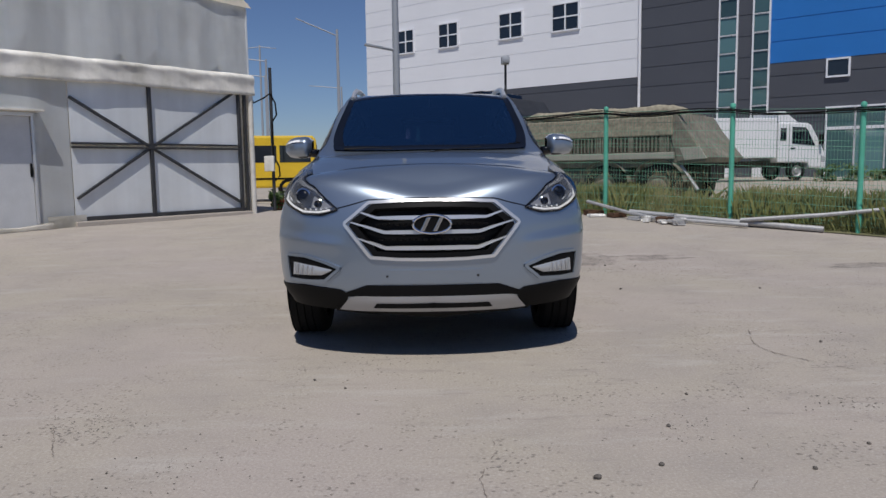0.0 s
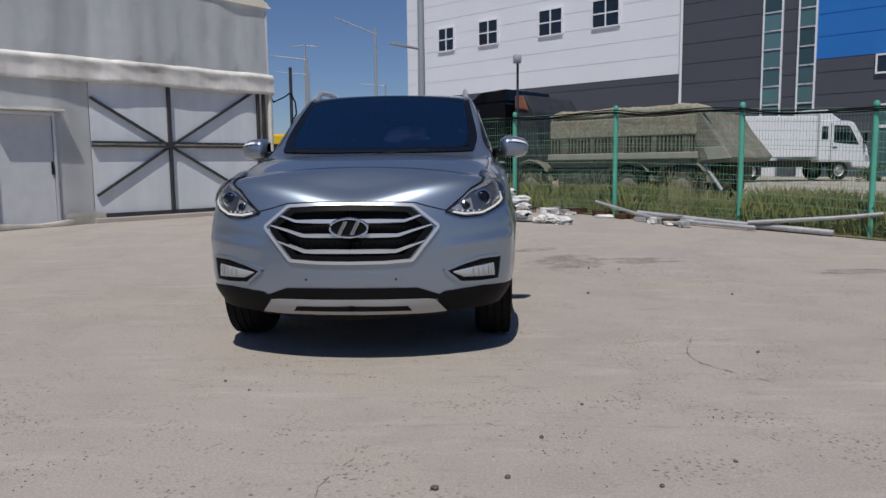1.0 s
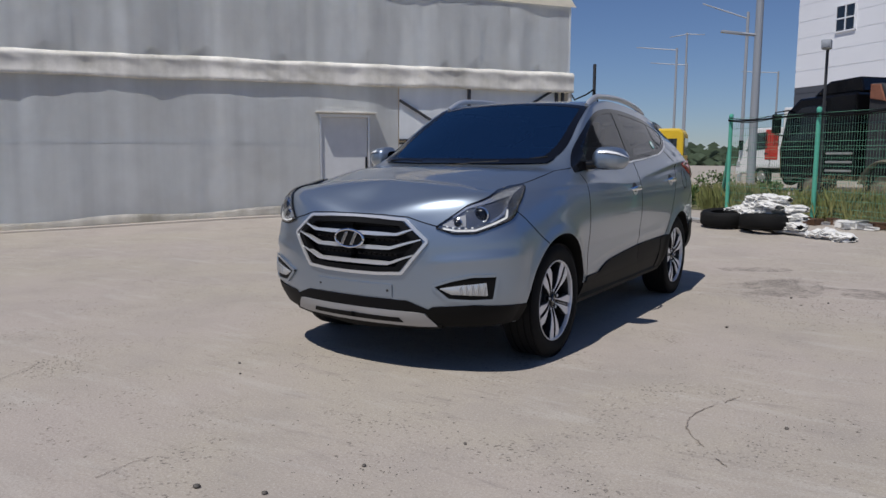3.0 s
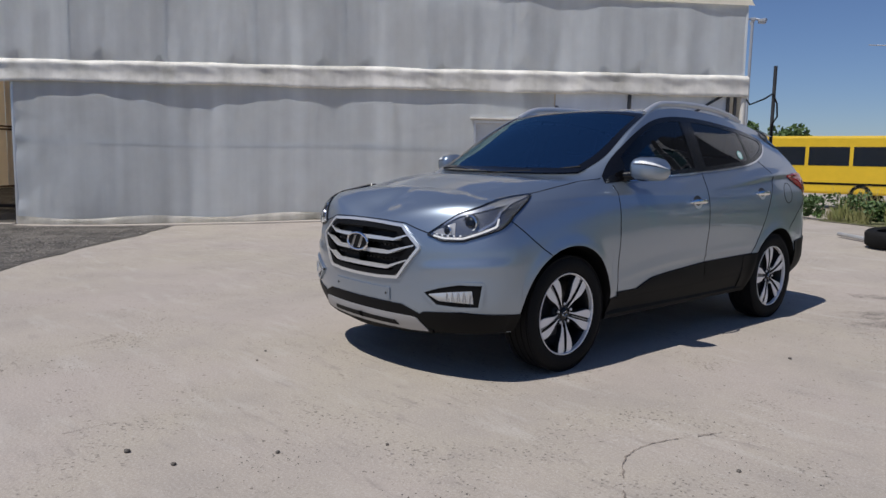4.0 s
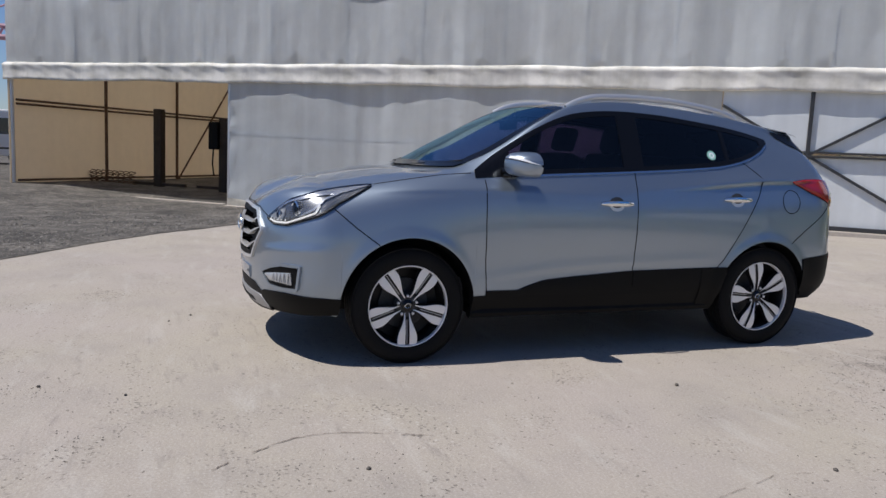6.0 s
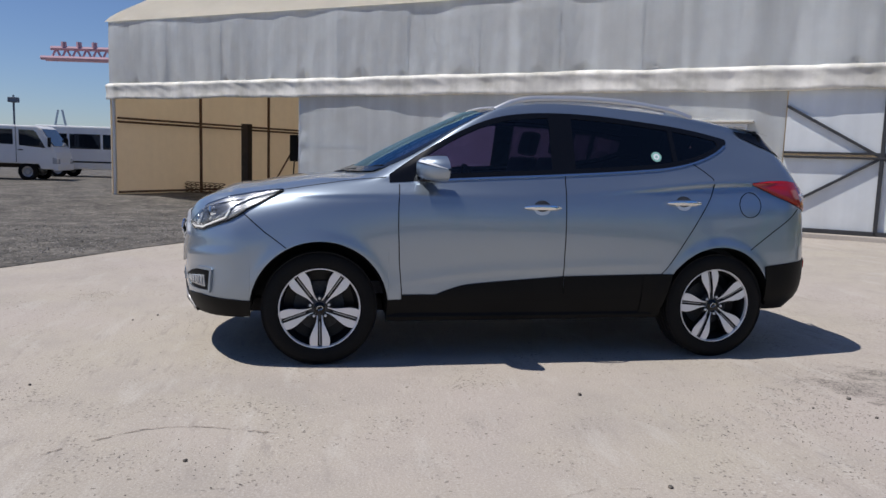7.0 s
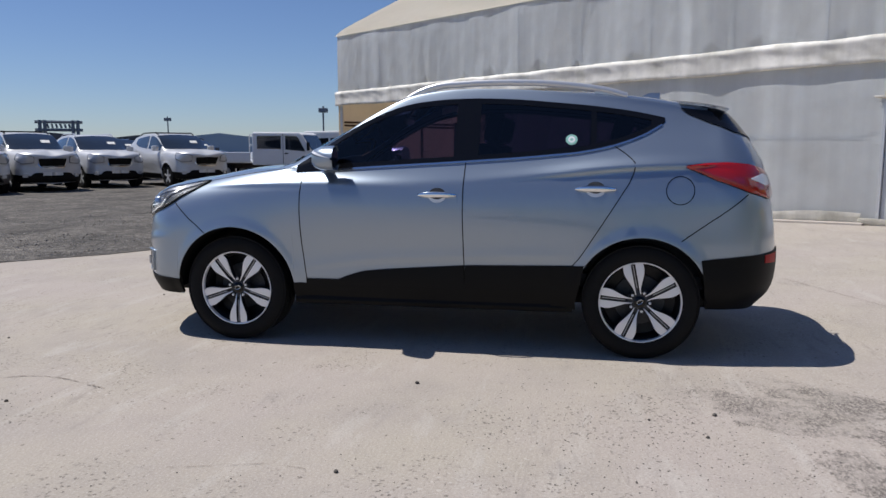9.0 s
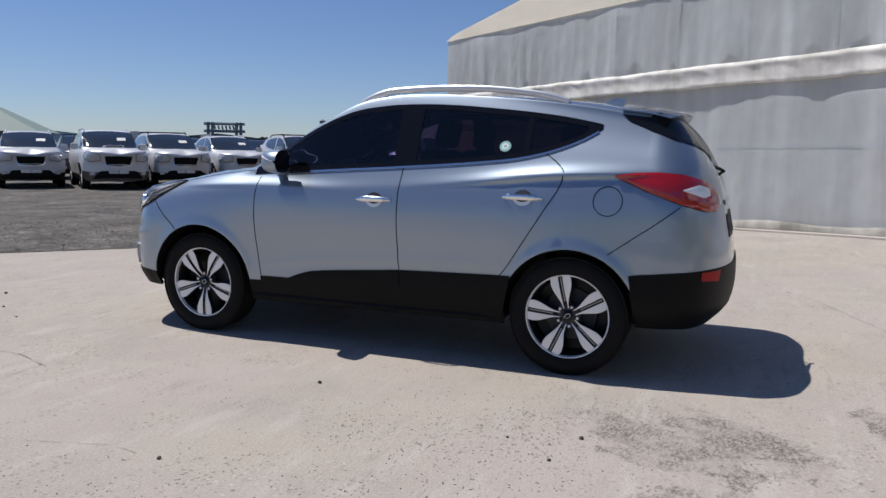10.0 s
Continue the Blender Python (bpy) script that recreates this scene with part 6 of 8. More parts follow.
def coil_rack():
    p = TENT @ Vector((20.0, -2.6, 0))
    t = thing("spring_rack", "low rack of rusty brown coil springs", "rack", Matrix.Translation((p.x, p.y, -0.14)) @ Matrix.Rotation(math.atan2(-0.771, -0.636), 4, "Z"))
    for i in range(9):
        bm = bmesh.new()
        pts = [(-0.8 + i * 0.2 + 0.085 * math.cos(a), 0.085 * math.sin(a), 0.03 + 0.42 * a / 25) for a in np.linspace(0, 25, 60)]
        tube(bm, pts, 0.014, 5)
        part("coil", bm, RUST, t)
    bm = bmesh.new()
    box(bm, -0.95, 0.95, -0.12, 0.12, 0, 0.03)
    part("tray", bm, RUST_DARK, t, smooth=False)


coil_rack()

# ---- fence ----
F0, FD = Vector((4.45, 6.12, 0)), Vector((-3.1, 2.6, 0)).normalized()
FN = Vector((-FD.y, FD.x, 0)) * -1   # away from the yard


def fence_at(q, off=0.0):
    p = F0 + FD * q + FN * off
    return Vector((p.x, p.y, ground_z(p.x, p.y)))


def mesh_fence():
    t = thing("mesh_fence", "green welded-mesh fence with rounded posts", "fence")
    spots = [-7.8, -5.77, -3.74, -1.70, 0.0, 2.03, 4.06, 6.09]
    for k, q in enumerate(spots):
        p = fence_at(q)
        bm = bmesh.new()
        lathe(bm, [(0.036, -0.1), (0.036, 1.70), (0.040, 1.70), (0.040, 1.73), (0.030, 1.755), (0.0, 1.765)], 14, Matrix.Translation(p))
        part("fence_post", bm, GREEN, t)
        if k == 7:
            continue
        b = fence_at(spots[k + 1])
        bm = bmesh.new()
        for i in range(1, 41):
            c = p.lerp(b, i / 41)
            tri_bar(bm, c + Vector((0, 0, 0.1)), c + Vector((0, 0, 1.62)), 0.0022)
        for j in range(13):
            z = 0.1 + 1.52 * j / 12
            for dz in ((0, 0.05) if j in (0, 4, 8, 12) else (0,)):
                tri_bar(bm, p + Vector((0, 0, z + dz)), b + Vector((0, 0, z + dz)), 0.003)
        part("mesh_panel", bm, GREEN_WIRE, t, "fine green wire mesh", smooth=False)
    bm = bmesh.new()
    p = fence_at(6.09)
    tube(bm, [p + Vector((0, 0, 1.2)), p + FD * 0.5 + FN * 0.25 + Vector((0, 0, 0.05))], 0.03, 8)
    part("brace", bm, GREEN, t)
    c = thing("sagging_cable", "black cable slung along the fence top", "cable")
    bm = bmesh.new()
    pts = []
    for i in range(90):
        q = -8.2 + 14.3 * i / 89
        f = (q / 2.03) % 1.0
        pts.append(fence_at(q, -0.05) + Vector((0, 0, 1.66 - 0.16 * f * (1 - f) + 0.02 * math.sin(q * 3))))
    tube(bm, pts, 0.014, 6)
    for off in (0.03, -0.02):
        tube(bm, [q + Vector((0, 0, off + 0.01 * math.sin(7 * k))) for k, q in enumerate(pts)], 0.008, 5)
    part("cable", bm, BLACK_PLASTIC, c)


def tri_bar(bm, a, b, r):
    d = (b - a).normalized()
    u = d.orthogonal().normalized()
    w = d.cross(u)
    A = [bm.verts.new(a + r * (math.cos(k * 2.094) * u + math.sin(k * 2.094) * w)) for k in range(3)]
    B = [bm.verts.new(b + r * (math.cos(k * 2.094) * u + math.sin(k * 2.094) * w)) for k in range(3)]
    for k in range(3):
        bm.faces.new((A[k], A[(k + 1) % 3], B[(k + 1) % 3], B[k]))


mesh_fence()


def grass():
    rnd = random.Random(3)
    bm = bmesh.new()
    for _ in range(56000):
        q = rnd.uniform(-9, 9)
        off = rnd.uniform(-0.05, 1.8) if rnd.random() < 0.8 else rnd.uniform(1.5, 4.0)
        if noise.noise(Vector((q * 0.9, off, 2))) < -0.28:
            continue
        p = fence_at(q, off)
        h = rnd.uniform(0.10, 0.42) * (1.25 if noise.noise(Vector((q * 0.6, off * 0.7, 7))) > 0 else 0.7)
        a = rnd.uniform(0, 2 * math.pi)
        s = Vector((math.cos(a), math.sin(a), 0)) * rnd.uniform(0.0010, 0.0026)
        lean = Vector((rnd.gauss(0, 0.22), rnd.gauss(0, 0.22), 0)) * h
        v = [bm.verts.new(p - s), bm.verts.new(p + s), bm.verts.new(p + lean * 0.4 + s * 0.7 + Vector((0, 0, h * 0.65))), bm.verts.new(p + lean + Vector((0, 0, h)))]
        bm.faces.new((v[0], v[1], v[2]))
        bm.faces.new((v[0], v[2], v[3]))
    tagged(link_mesh("tall_grass", bm, GRASS, None), "tall green grass and weeds along the fence", "grass", kind="stuff")
    bm = bmesh.new()
    for _ in range(9000):
        q, off = rnd.uniform(-9, 9), rnd.uniform(-0.02, 2.2)
        if noise.noise(Vector((q * 1.1, off * 0.8, 12))) < 0.02:
            continue
        p = fence_at(q, off)
        h = rnd.uniform(0.25, 0.72)
        a = rnd.uniform(0, 2 * math.pi)
        s = Vector((math.cos(a), math.sin(a), 0)) * rnd.uniform(0.0010, 0.0022)
        lean = Vector((rnd.gauss(0, 0.12), rnd.gauss(0, 0.12), 0)) * h
        top = p + lean + Vector((0, 0, h))
        bm.faces.new([bm.verts.new(p - s), bm.verts.new(p + s), bm.verts.new(top)])
        if h > 0.45:
            bm.faces.new([bm.verts.new(top - Vector((0, 0, 0.09))), bm.verts.new(top + 3 * s - Vector((0, 0, 0.03))), bm.verts.new(top + Vector((0, 0, 0.03)))])
    tagged(link_mesh("dry_grass", bm, STRAW, None), "dry straw-coloured stalks among the green grass", "grass", kind="stuff")
    bm = bmesh.new()
    xs, ys = np.linspace(-14, 30, 45), np.linspace(-0.15, 3.2, 12)
    rows = [[bm.verts.new(fence_at(q, o) + Vector((0, 0, 0.012 + 0.03 * noise.noise(Vector((q, o, 0))) * (0.2 < o < 3)))) for o in ys] for q in np.linspace(-13, 9, 45)]
    for a, b in zip(rows, rows[1:]):
        for k in range(len(a) - 1):
            bm.faces.new((a[k], a[k + 1], b[k + 1], b[k]))
    bmesh.ops.recalc_face_normals(bm, faces=bm.faces)
    tagged(link_mesh("verge", bm, SOIL, None, "", True), "weedy soil verge along the fence", "verge", kind="structure")


grass()


def road_behind():
    bm = bmesh.new()
    rows = [[bm.verts.new(fence_at(q, o) + Vector((0, 0, 0.008))) for o in np.linspace(3.0, 34, 16)] for q in np.linspace(-60, 30, 40)]
    for a, b in zip(rows, rows[1:]):
        for k in range(len(a) - 1):
            bm.faces.new((a[k], a[k + 1], b[k + 1], b[k]))
    bmesh.ops.recalc_face_normals(bm, faces=bm.faces)
    tagged(link_mesh("truck_yard", bm, DIRT, None, "", True), "dusty truck yard behind the fence", "road", kind="structure")


road_behind()


# ---- debris along the fence ----
def debris():
    for x, y, tilt, r in ((0.35, 7.15, 0.1, 0.33), (0.95, 6.85, -0.12, 0.33), (0.62, 7.35, 0.05, 0.31)):
        bm = bmesh.new()
        prof = [(0.19, -0.09), (0.25, -0.11), (0.30, -0.10), (r, -0.07), (r, 0.07), (0.30, 0.10), (0.25, 0.11), (0.19, 0.09), (0.21, 0.0)]
        lathe(bm, prof, 36, Matrix.Rotation(tilt, 4, "X"), closed=True)
        ob = link_mesh("old_tyre", bm, RUBBER, None, "", True, 50)
        ob.location = (x, y, ground_z(x, y) + 0.13)
        tagged(ob, "worn black tyre lying by the fence", "tyre", "discarded tyres")
    rnd = random.Random(8)
    heap = ((0.72, 7.08, 0.27, 0.95, 0.0), (1.08, 6.95, 0.22, 0.85, 0.3), (0.88, 7.02, 0.36, 0.9, -0.2), (1.18, 6.92, 0.34, 0.6, 0.5), (0.95, 7.05, 0.45, 0.7, 0.15), (1.32, 6.80, 0.12, 0.5, -0.4), (1.72, 6.55, 0.08, 0.4, 0.6), (1.95, 6.42, 0.06, 0.28, 0.1))
    for k, (x, y, z, L, rot) in enumerate(heap):
        bm = bmesh.new()

        def fold(a, b, k=k, L=L):
            th = 2 * math.pi * a
            q = Vector((1.6 * math.cos(th), 1.6 * math.sin(th), b * 4 * L + k * 7))
            ridge = 1 - abs(noise.noise(q * 1.7)) * 2.2 + 0.5 * (1 - abs(noise.noise(q * 4.1)) * 2)
            r = 0.085 * (0.75 + 0.40 * ridge) * (math.sin(math.pi * min(max(b, 0.03), 0.97)) ** 0.3)
            return Vector(((b - 0.5) * L + 0.05 * noise.noise(q), r * 1.6 * math.cos(th), r * 0.72 * math.sin(th) + 0.04 * noise.noise(Vector((b * 5, k, 0)))))
        grid(bm, 44, 46, fold)
        bmesh.ops.remove_doubles(bm, verts=bm.verts, dist=0.0005)
        bmesh.ops.recalc_face_normals(bm, faces=bm.faces)
        ob = link_mesh("folded_tarpaulin", bm, TARP_WHITE, None, "", True, 22)
        ob.matrix_basis = Matrix.Translation((x, y, ground_z(x, y) + z - 0.02)) @ Matrix.Rotation(math.atan2(FD.y, FD.x) + rot, 4, "Z")
        tagged(ob, "crumpled white tarpaulin bundle heaped on old tyres", "tarpaulin", "tarpaulin heap")
    for pts, r in ((((2.6, 7.45, 0.22), (3.1, 6.75, 0.10), (3.62, 5.95, 0.04)), 0.028), (((3.15, 6.85, 0.10), (4.3, 5.95, 0.06), (5.35, 5.15, 0.05)), 0.042), (((4.45, 5.75, 0.10), (5.4, 5.2, 0.24), (6.4, 4.62, 0.42)), 0.03), (((3.3, 6.55, 0.05), (4.5, 5.6, 0.05)), 0.03), (((-0.6, 7.9, 0.05), (0.9, 6.75, 0.05)), 0.03), (((1.1, 6.75, 0.04), (2.0, 6.35, 0.04)), 0.022)):
        bm = bmesh.new()
        tube(bm, [(x, y, ground_z(x, y) + z) for x, y, z in pts], r, 10)
        tagged(link_mesh("steel_pipe", bm, PIPE, None, "", True), "long galvanised pipe lying on the ground", "pipe", "loose pipes")
    for _ in range(30):
        q = rnd.uniform(0.4, 4.4)
        p = fence_at(q, rnd.uniform(-0.55, -0.08))
        bm = bmesh.new()
        a, b, c = rnd.uniform(0.04, 0.17), rnd.uniform(0.04, 0.1), rnd.uniform(0.02, 0.06)
        box(bm, -a, a, -b, b, 0, c * 2, 0.01)
        for v in bm.verts:
            v.co += Vector((rnd.uniform(-1, 1), rnd.uniform(-1, 1), 0)) * 0.015
        ob = link_mesh("rubble_piece", bm, rnd.choice([CONCRETE, PIPE, TARP_WHITE, RUST]), None)
        ob.matrix_basis = Matrix.Translation(p) @ Matrix.Rotation(rnd.uniform(0, 6), 4, "Z")
        tagged(ob, "broken scrap piece lying by the fence", "rubble", "scrap by the fence")


debris()


def utility_pole():
    t = thing("utility_pole", "thin dark pole with a white meter box and cables", "pole", Matrix.Translation((-3.38, 11.47, 0.08)))
    bm = bmesh.new()
    tube(bm, [(0, 0, 0), (0.0, 0, 3.15)], 0.035, 10)
    part("pole", bm, STEEL_DARK, t)
    bm = bmesh.new()
    box(bm, -0.16, 0.05, -0.16, -0.04, 0.95, 1.28, 0.015)
    part("meter_box", bm, FABRIC_FLAP, t, "white meter box", smooth=False)
    bm = bmesh.new()
    tube(bm, [(0, -0.03, 2.6), (0.1, -0.05, 2.4), (0.12, -0.05, 2.15), (0.02, -0.04, 2.0), (0.02, -0.05, 1.3), (0.14, -0.06, 1.05), (0.15, -0.06, 0.85), (0.05, -0.06, 0.75)], 0.018, 8)
    part("cable_loop", bm, BLACK_PLASTIC, t)
    bm = bmesh.new()
    tube(bm, [(0, 0, 2.62), (-0.12, -0.15, 2.5), (-0.28, -0.4, 2.38), (-0.32, -0.62, 2.55)], 0.016, 8)
    part("cable", bm, BLACK_PLASTIC, t)
    p = thing("red_planter", "faded red square planter with a dark slab on top", "planter", Matrix.Translation((-3.25, 11.95, 0.10)))
    bm = bmesh.new()
    vs = box(bm, -0.22, 0.22, -0.22, 0.22, 0, 0.38, 0.02)
    for v in bm.verts:
        k = 0.85 + 0.15 * v.co.z / 0.38
        v.co.x *= k
        v.co.y *= k
    part("tub", bm, RED_TUB, p, smooth=False)
    bm = bmesh.new()
    box(bm, -0.3, 0.3, -0.25, 0.25, 0.38, 0.42, 0.01)
    part("slab", bm, STEEL_DARK, p, smooth=False)


utility_pole()


# ---- foliage ----
def leaf_mass(name, centre, size, n, seed, label, leaf=0.16, trunk=True):
    rnd = random.Random(seed)
    x, y, z = centre
    t = thing(name, label, "tree" if trunk else "bush", Matrix.Translation((x, y, z)))
    sx, sy, sz = size
    if trunk:
        bm = bmesh.new()
        tube(bm, [(0, 0, 0), (0.08, 0.03, sz * 0.3), (0.0, 0.1, sz * 0.75)], 0.16, 8, r_end=0.05)
        for k in range(5):
            a = k * 1.3
            tube(bm, [(0.03, 0.05, sz * (0.3 + 0.07 * k)), (sx * 0.5 * math.cos(a), sy * 0.5 * math.sin(a), sz * (0.55 + 0.07 * k))], 0.06, 6, r_end=0.02)
        part("trunk", bm, RUST_DARK, t)
    bm = bmesh.new()
    lumps = [(Vector((rnd.uniform(-0.6, 0.6) * sx, rnd.uniform(-0.6, 0.6) * sy, sz * rnd.uniform(0.35 if trunk else 0.15, 0.9))), rnd.uniform(0.22, 0.42)) for _ in range(14)]
    for _ in range(n):
        c, k = rnd.choice(lumps)
        d = Vector((rnd.gauss(0, 1), rnd.gauss(0, 1), rnd.gauss(0, 0.8))).normalized() * k * rnd.uniform(0.6, 1.05)
        p = c + Vector((d.x * sx, d.y * sy, d.z * sz * 0.6))
        if p.z < 0.05:
            continue
        a = Vector((rnd.uniform(-1, 1), rnd.uniform(-1, 1), rnd.uniform(-1, 1))).normalized() * leaf * rnd.uniform(0.5, 1)
        b = a.orthogonal().normalized() * leaf * 0.45
        vs = [bm.verts.new(p - a), bm.verts.new(p + b), bm.verts.new(p + a), bm.verts.new(p - b)]
        bm.faces.new(vs)
    part("crown", bm, LEAF, t, smooth=False)
    return t


leaf_mass("leafy_tree", (-27.5, 56.5, 0.3), (2.6, 2.2, 4.4), 2600, 1, "rounded green broadleaf tree behind the bus", 0.3)
leaf_mass("leafy_tree", (-25.3, 59.6, 0.3), (2.4, 2.2, 4.4), 2400, 2, "rounded green broadleaf tree behind the bus", 0.3)
for k, (x, y, w) in enumerate(((-3.1, 12.6, 0.5), (-3.35, 11.65, 0.45), (-2.75, 12.2, 0.55), (-2.3, 12.9, 0.7), (-2.0, 12.0, 0.55), (-1.2, 11.2, 0.5), (-1.0, 12.4, 0.8), (0.2, 11.4, 0.6))):
    leaf_mass("weed_bush", (x, y, ground_z(x, y)), (w * 0.6, w * 0.6, w * 0.9), 420, 20 + k, "untidy green weeds by the fence", 0.05, False)
for k, x in enumerate((13.5, 15.2, 17.0)):
    leaf_mass("shrub", (x, 19.6 + 0.3 * k, 0.3), (0.9, 0.6, 0.7), 700, 40 + k, "low green shrub behind the truck yard", 0.08, False)


def far_woods():
    rnd = random.Random(9)
    bm = bmesh.new()
    for a0, a1, dist, h in ((1.45, 2.0, 120, 5.5), (1.95, 2.3, 90, 4.2), (3.35, 4.35, 240, 6.0)):
        for _ in range(2600):
            a = rnd.uniform(a0, a1)
            d = dist * rnd.uniform(0.95, 1.1)
            top = h * (0.5 + 0.35 * noise.noise(Vector((a * 40, dist, 0))) + 0.25 * noise.noise(Vector((a * 160, dist, 0))))
            p = Vector((d * math.cos(a), d * math.sin(a), rnd.uniform(0, max(0.4, top))))
            q = rnd.uniform(0.5, 1.1) * dist / 110
            w = Vector((-math.sin(a), math.cos(a), 0)) * q
            u = Vector((rnd.uniform(-0.3, 0.3), rnd.uniform(-0.3, 0.3), 1)) * q * 0.6
            bm.faces.new([bm.verts.new(p - w), bm.verts.new(p - u), bm.verts.new(p + w), bm.verts.new(p + u)])
    tagged(link_mesh("far_trees", bm, LEAF_FAR, None), "distant belt of trees on the horizon", "woods", kind="stuff")


far_woods()


# ---- the factory building behind ----
def factory():
    B = Matrix.Translation((10.33, 32.4, 0.2)) @ Matrix.Rotation(math.atan2(10.1, -11.8), 4, "Z") @ Matrix.Diagonal((1, -1, 1, 1))
    t = thing("factory_building", "tall factory with white, dark grey and blue metal cladding", "building", B)
    H = 15.5
    BAND = 5.15

    def clad(name, s0, s1, z0, z1, mat, step=0.95, label=""):
        bm = bmesh.new()
        box(bm, s0, s1, 0.02, 0.3, z0, z1)
        wall = part(name, bm, mat, t, label, smooth=False)
        z = z0
        while z < z1 - 0.05:
            zz = min(z + step, z1)
            bm = bmesh.new()
            box(bm, s0, s1, 0.0, 0.25, z, zz - 0.035)
            part("cladding_panel", bm, mat, wall, smooth=False)
            z = zz
    # local y points away from the viewer: front face at y = 0
    clad("white_wall", -0.15, 18.7, BAND, H, CLADDING_WHITE, 0.93, "white ribbed metal cladding")
    clad("base_wall", -0.15, 18.7, 0, BAND, CLADDING_GREY, 1.2, "dark grey cladding")
    clad("stair_wall", -4.0, -0.15, 0, H, CLADDING_GREY, 0.93)
    clad("stair_wall", -5.5, -4.8, 0, H, CLADDING_GREY, 0.93)
    clad("blue_wall", -22, -6.2, BAND + 0.05, H, CLADDING_BLUE, 0.93, "bright blue metal cladding")
    clad("base_wall", -22, -6.2, 0, BAND + 0.05, CLADDING_GREY, 0.93)
    bm = bmesh.new()
    box(bm, -22, 18.7, 0.3, 22, 0, H - 0.1)
    part("core", bm, CLADDING_WHITE, t, smooth=False)
    bm = bmesh.new()
    tube(bm, [(-0.15, -0.08, 3.2), (-0.15, -0.08, H)], 0.07, 8)
    part("downpipe", bm, CLADDING_WHITE, t)
    for a, b in ((14.57, 15.85), (11.14, 12.57), (6.68, 8.21), (3.22, 4.8)):
        window(t, a, b, 7.88, 9.26, 2, 2, -0.06)
    for a, b in ((-4.8, -4.0), (-6.2, -5.5)):
        for k in range(15):
            z = 2.6 + 0.80 * k
            window(t, a, b, z, z + 0.8, 1, 1, -0.04, True)
    window(t, -9.4, -8.55, 4.42, 5.14, 1, 1, -0.06)
    for k in range(5):
        window(t, -9.7 - 1.1 * k, -8.6 - 1.1 * k, 2.3, 3.15, 1, 1, -0.05, True)
        window(t, -9.7 - 1.1 * k, -8.6 - 1.1 * k, 0.2, 2.25, 1, 1, -0.05, True)


def window(parent, s0, s1, z0, z1, nx, nz, y, teal=False):
    w = new("window")
    w.parent = parent
    bm = bmesh.new()
    f = 0.07
    for k in range(nx + 1):
        x = s0 + (s1 - s0) * k / nx
        box(bm, x - f / 2, x + f / 2, y - 0.04, 0.02, z0, z1)
    for k in range(nz + 1):
        z = z0 + (z1 - z0) * k / nz
        box(bm, s0 - f / 2, s1 + f / 2, y - 0.038, 0.018, z - f / 2, z + f / 2)
    part("window_frame", bm, CLADDING_WHITE, w, smooth=False)
    for i in range(nx):
        for j in range(nz):
            bm = bmesh.new()
            box(bm, s0 + (s1 - s0) * i / nx, s0 + (s1 - s0) * (i + 1) / nx, y, y + 0.02, z0 + (z1 - z0) * j / nz, z0 + (z1 - z0) * (j + 1) / nz)
            part("pane", bm, PANE_TEAL if teal else PANE_DARK, w, smooth=False)


factory()


# ---- street lamps and masts ----
def street_lamp(x, y, h, r, arms, z0=0.2, label="tall grey street lamp with a slender arm"):
    t = thing("street_lamp", label, "street lamp", Matrix.Translation((x, y, z0)), "street lamps")
    bm = bmesh.new()
    tube(bm, [(0, 0, 0), (0, 0, h)], r, 12, r_end=r * 0.7)
    part("column", bm, LAMP_GREY, t)
    for z, dx, dy, rise in arms:
        bm = bmesh.new()
        tube(bm, [(0, 0, z), (dx, dy, z + rise)], r * 0.35, 8)
        part("arm", bm, LAMP_GREY, t)
        bm = bmesh.new()
        d = Vector((dx, dy, rise)).normalized()
        m = Matrix.Translation((dx, dy, z + rise)) @ d.to_track_quat("X", "Z").to_matrix().to_4x4()
        L = max(0.35, r * 4)
        box(bm, -0.1 * L, L, -0.14 * L, 0.14 * L, -0.06 * L, 0.07 * L, 0.02 * L, m)
        part("lantern", bm, LAMP_GREY, t)


street_lamp(-0.84, 15.64, 7.2, 0.11, [(3.95, -0.40, -0.20, 0.05)], 0.25, "thick grey lamp column with a short side lantern")
street_lamp(-4.35, 32.5, 7.6, 0.09, [(7.3, -1.6, -0.3, 0.65)])
street_lamp(-9.0, 38.0, 7.0, 0.08, [(6.9, -1.9, 0, 0.25)])
street_lamp(-11.6, 50.0, 7.6, 0.09, [(7.5, -2.2, 0, 0.25)])
street_lamp(-7.5, 62.0, 8.0, 0.10, [(7.9, -2.4, 0, 0.2)])
street_lamp(-6.6, 78.0, 8.0, 0.10, [(7.6, 1.9, 0, 0.5)])
street_lamp(-13.0, 55.0, 10.5, 0.10, [(10.4, -0.9, 0, -0.1), (10.4, 0.9, 0, -0.1)])


def cctv_pole():
    p = fence_at(4.06, 0.08)
    t = thing("camera_pole", "thin dark pole with a small security floodlight", "pole", Matrix.Translation(p))
    bm = bmesh.new()
    tube(bm, [(0, 0, 0), (0, 0, 2.7)], 0.022, 10)
    part("pole", bm, STEEL_DARK, t)
    bm = bmesh.new()
    box(bm, -0.08, 0.06, -0.16, 0.02, 2.62, 2.76, 0.02)
    lathe(bm, [(0.05, 0.0), (0.055, 0.05), (0.0, 0.06)], 12, Matrix.Translation((-0.01, -0.16, 2.69)) @ Matrix.Rotation(math.pi / 2, 4, "X"))
    part("floodlight", bm, LAMP_GREY, t)


cctv_pole()


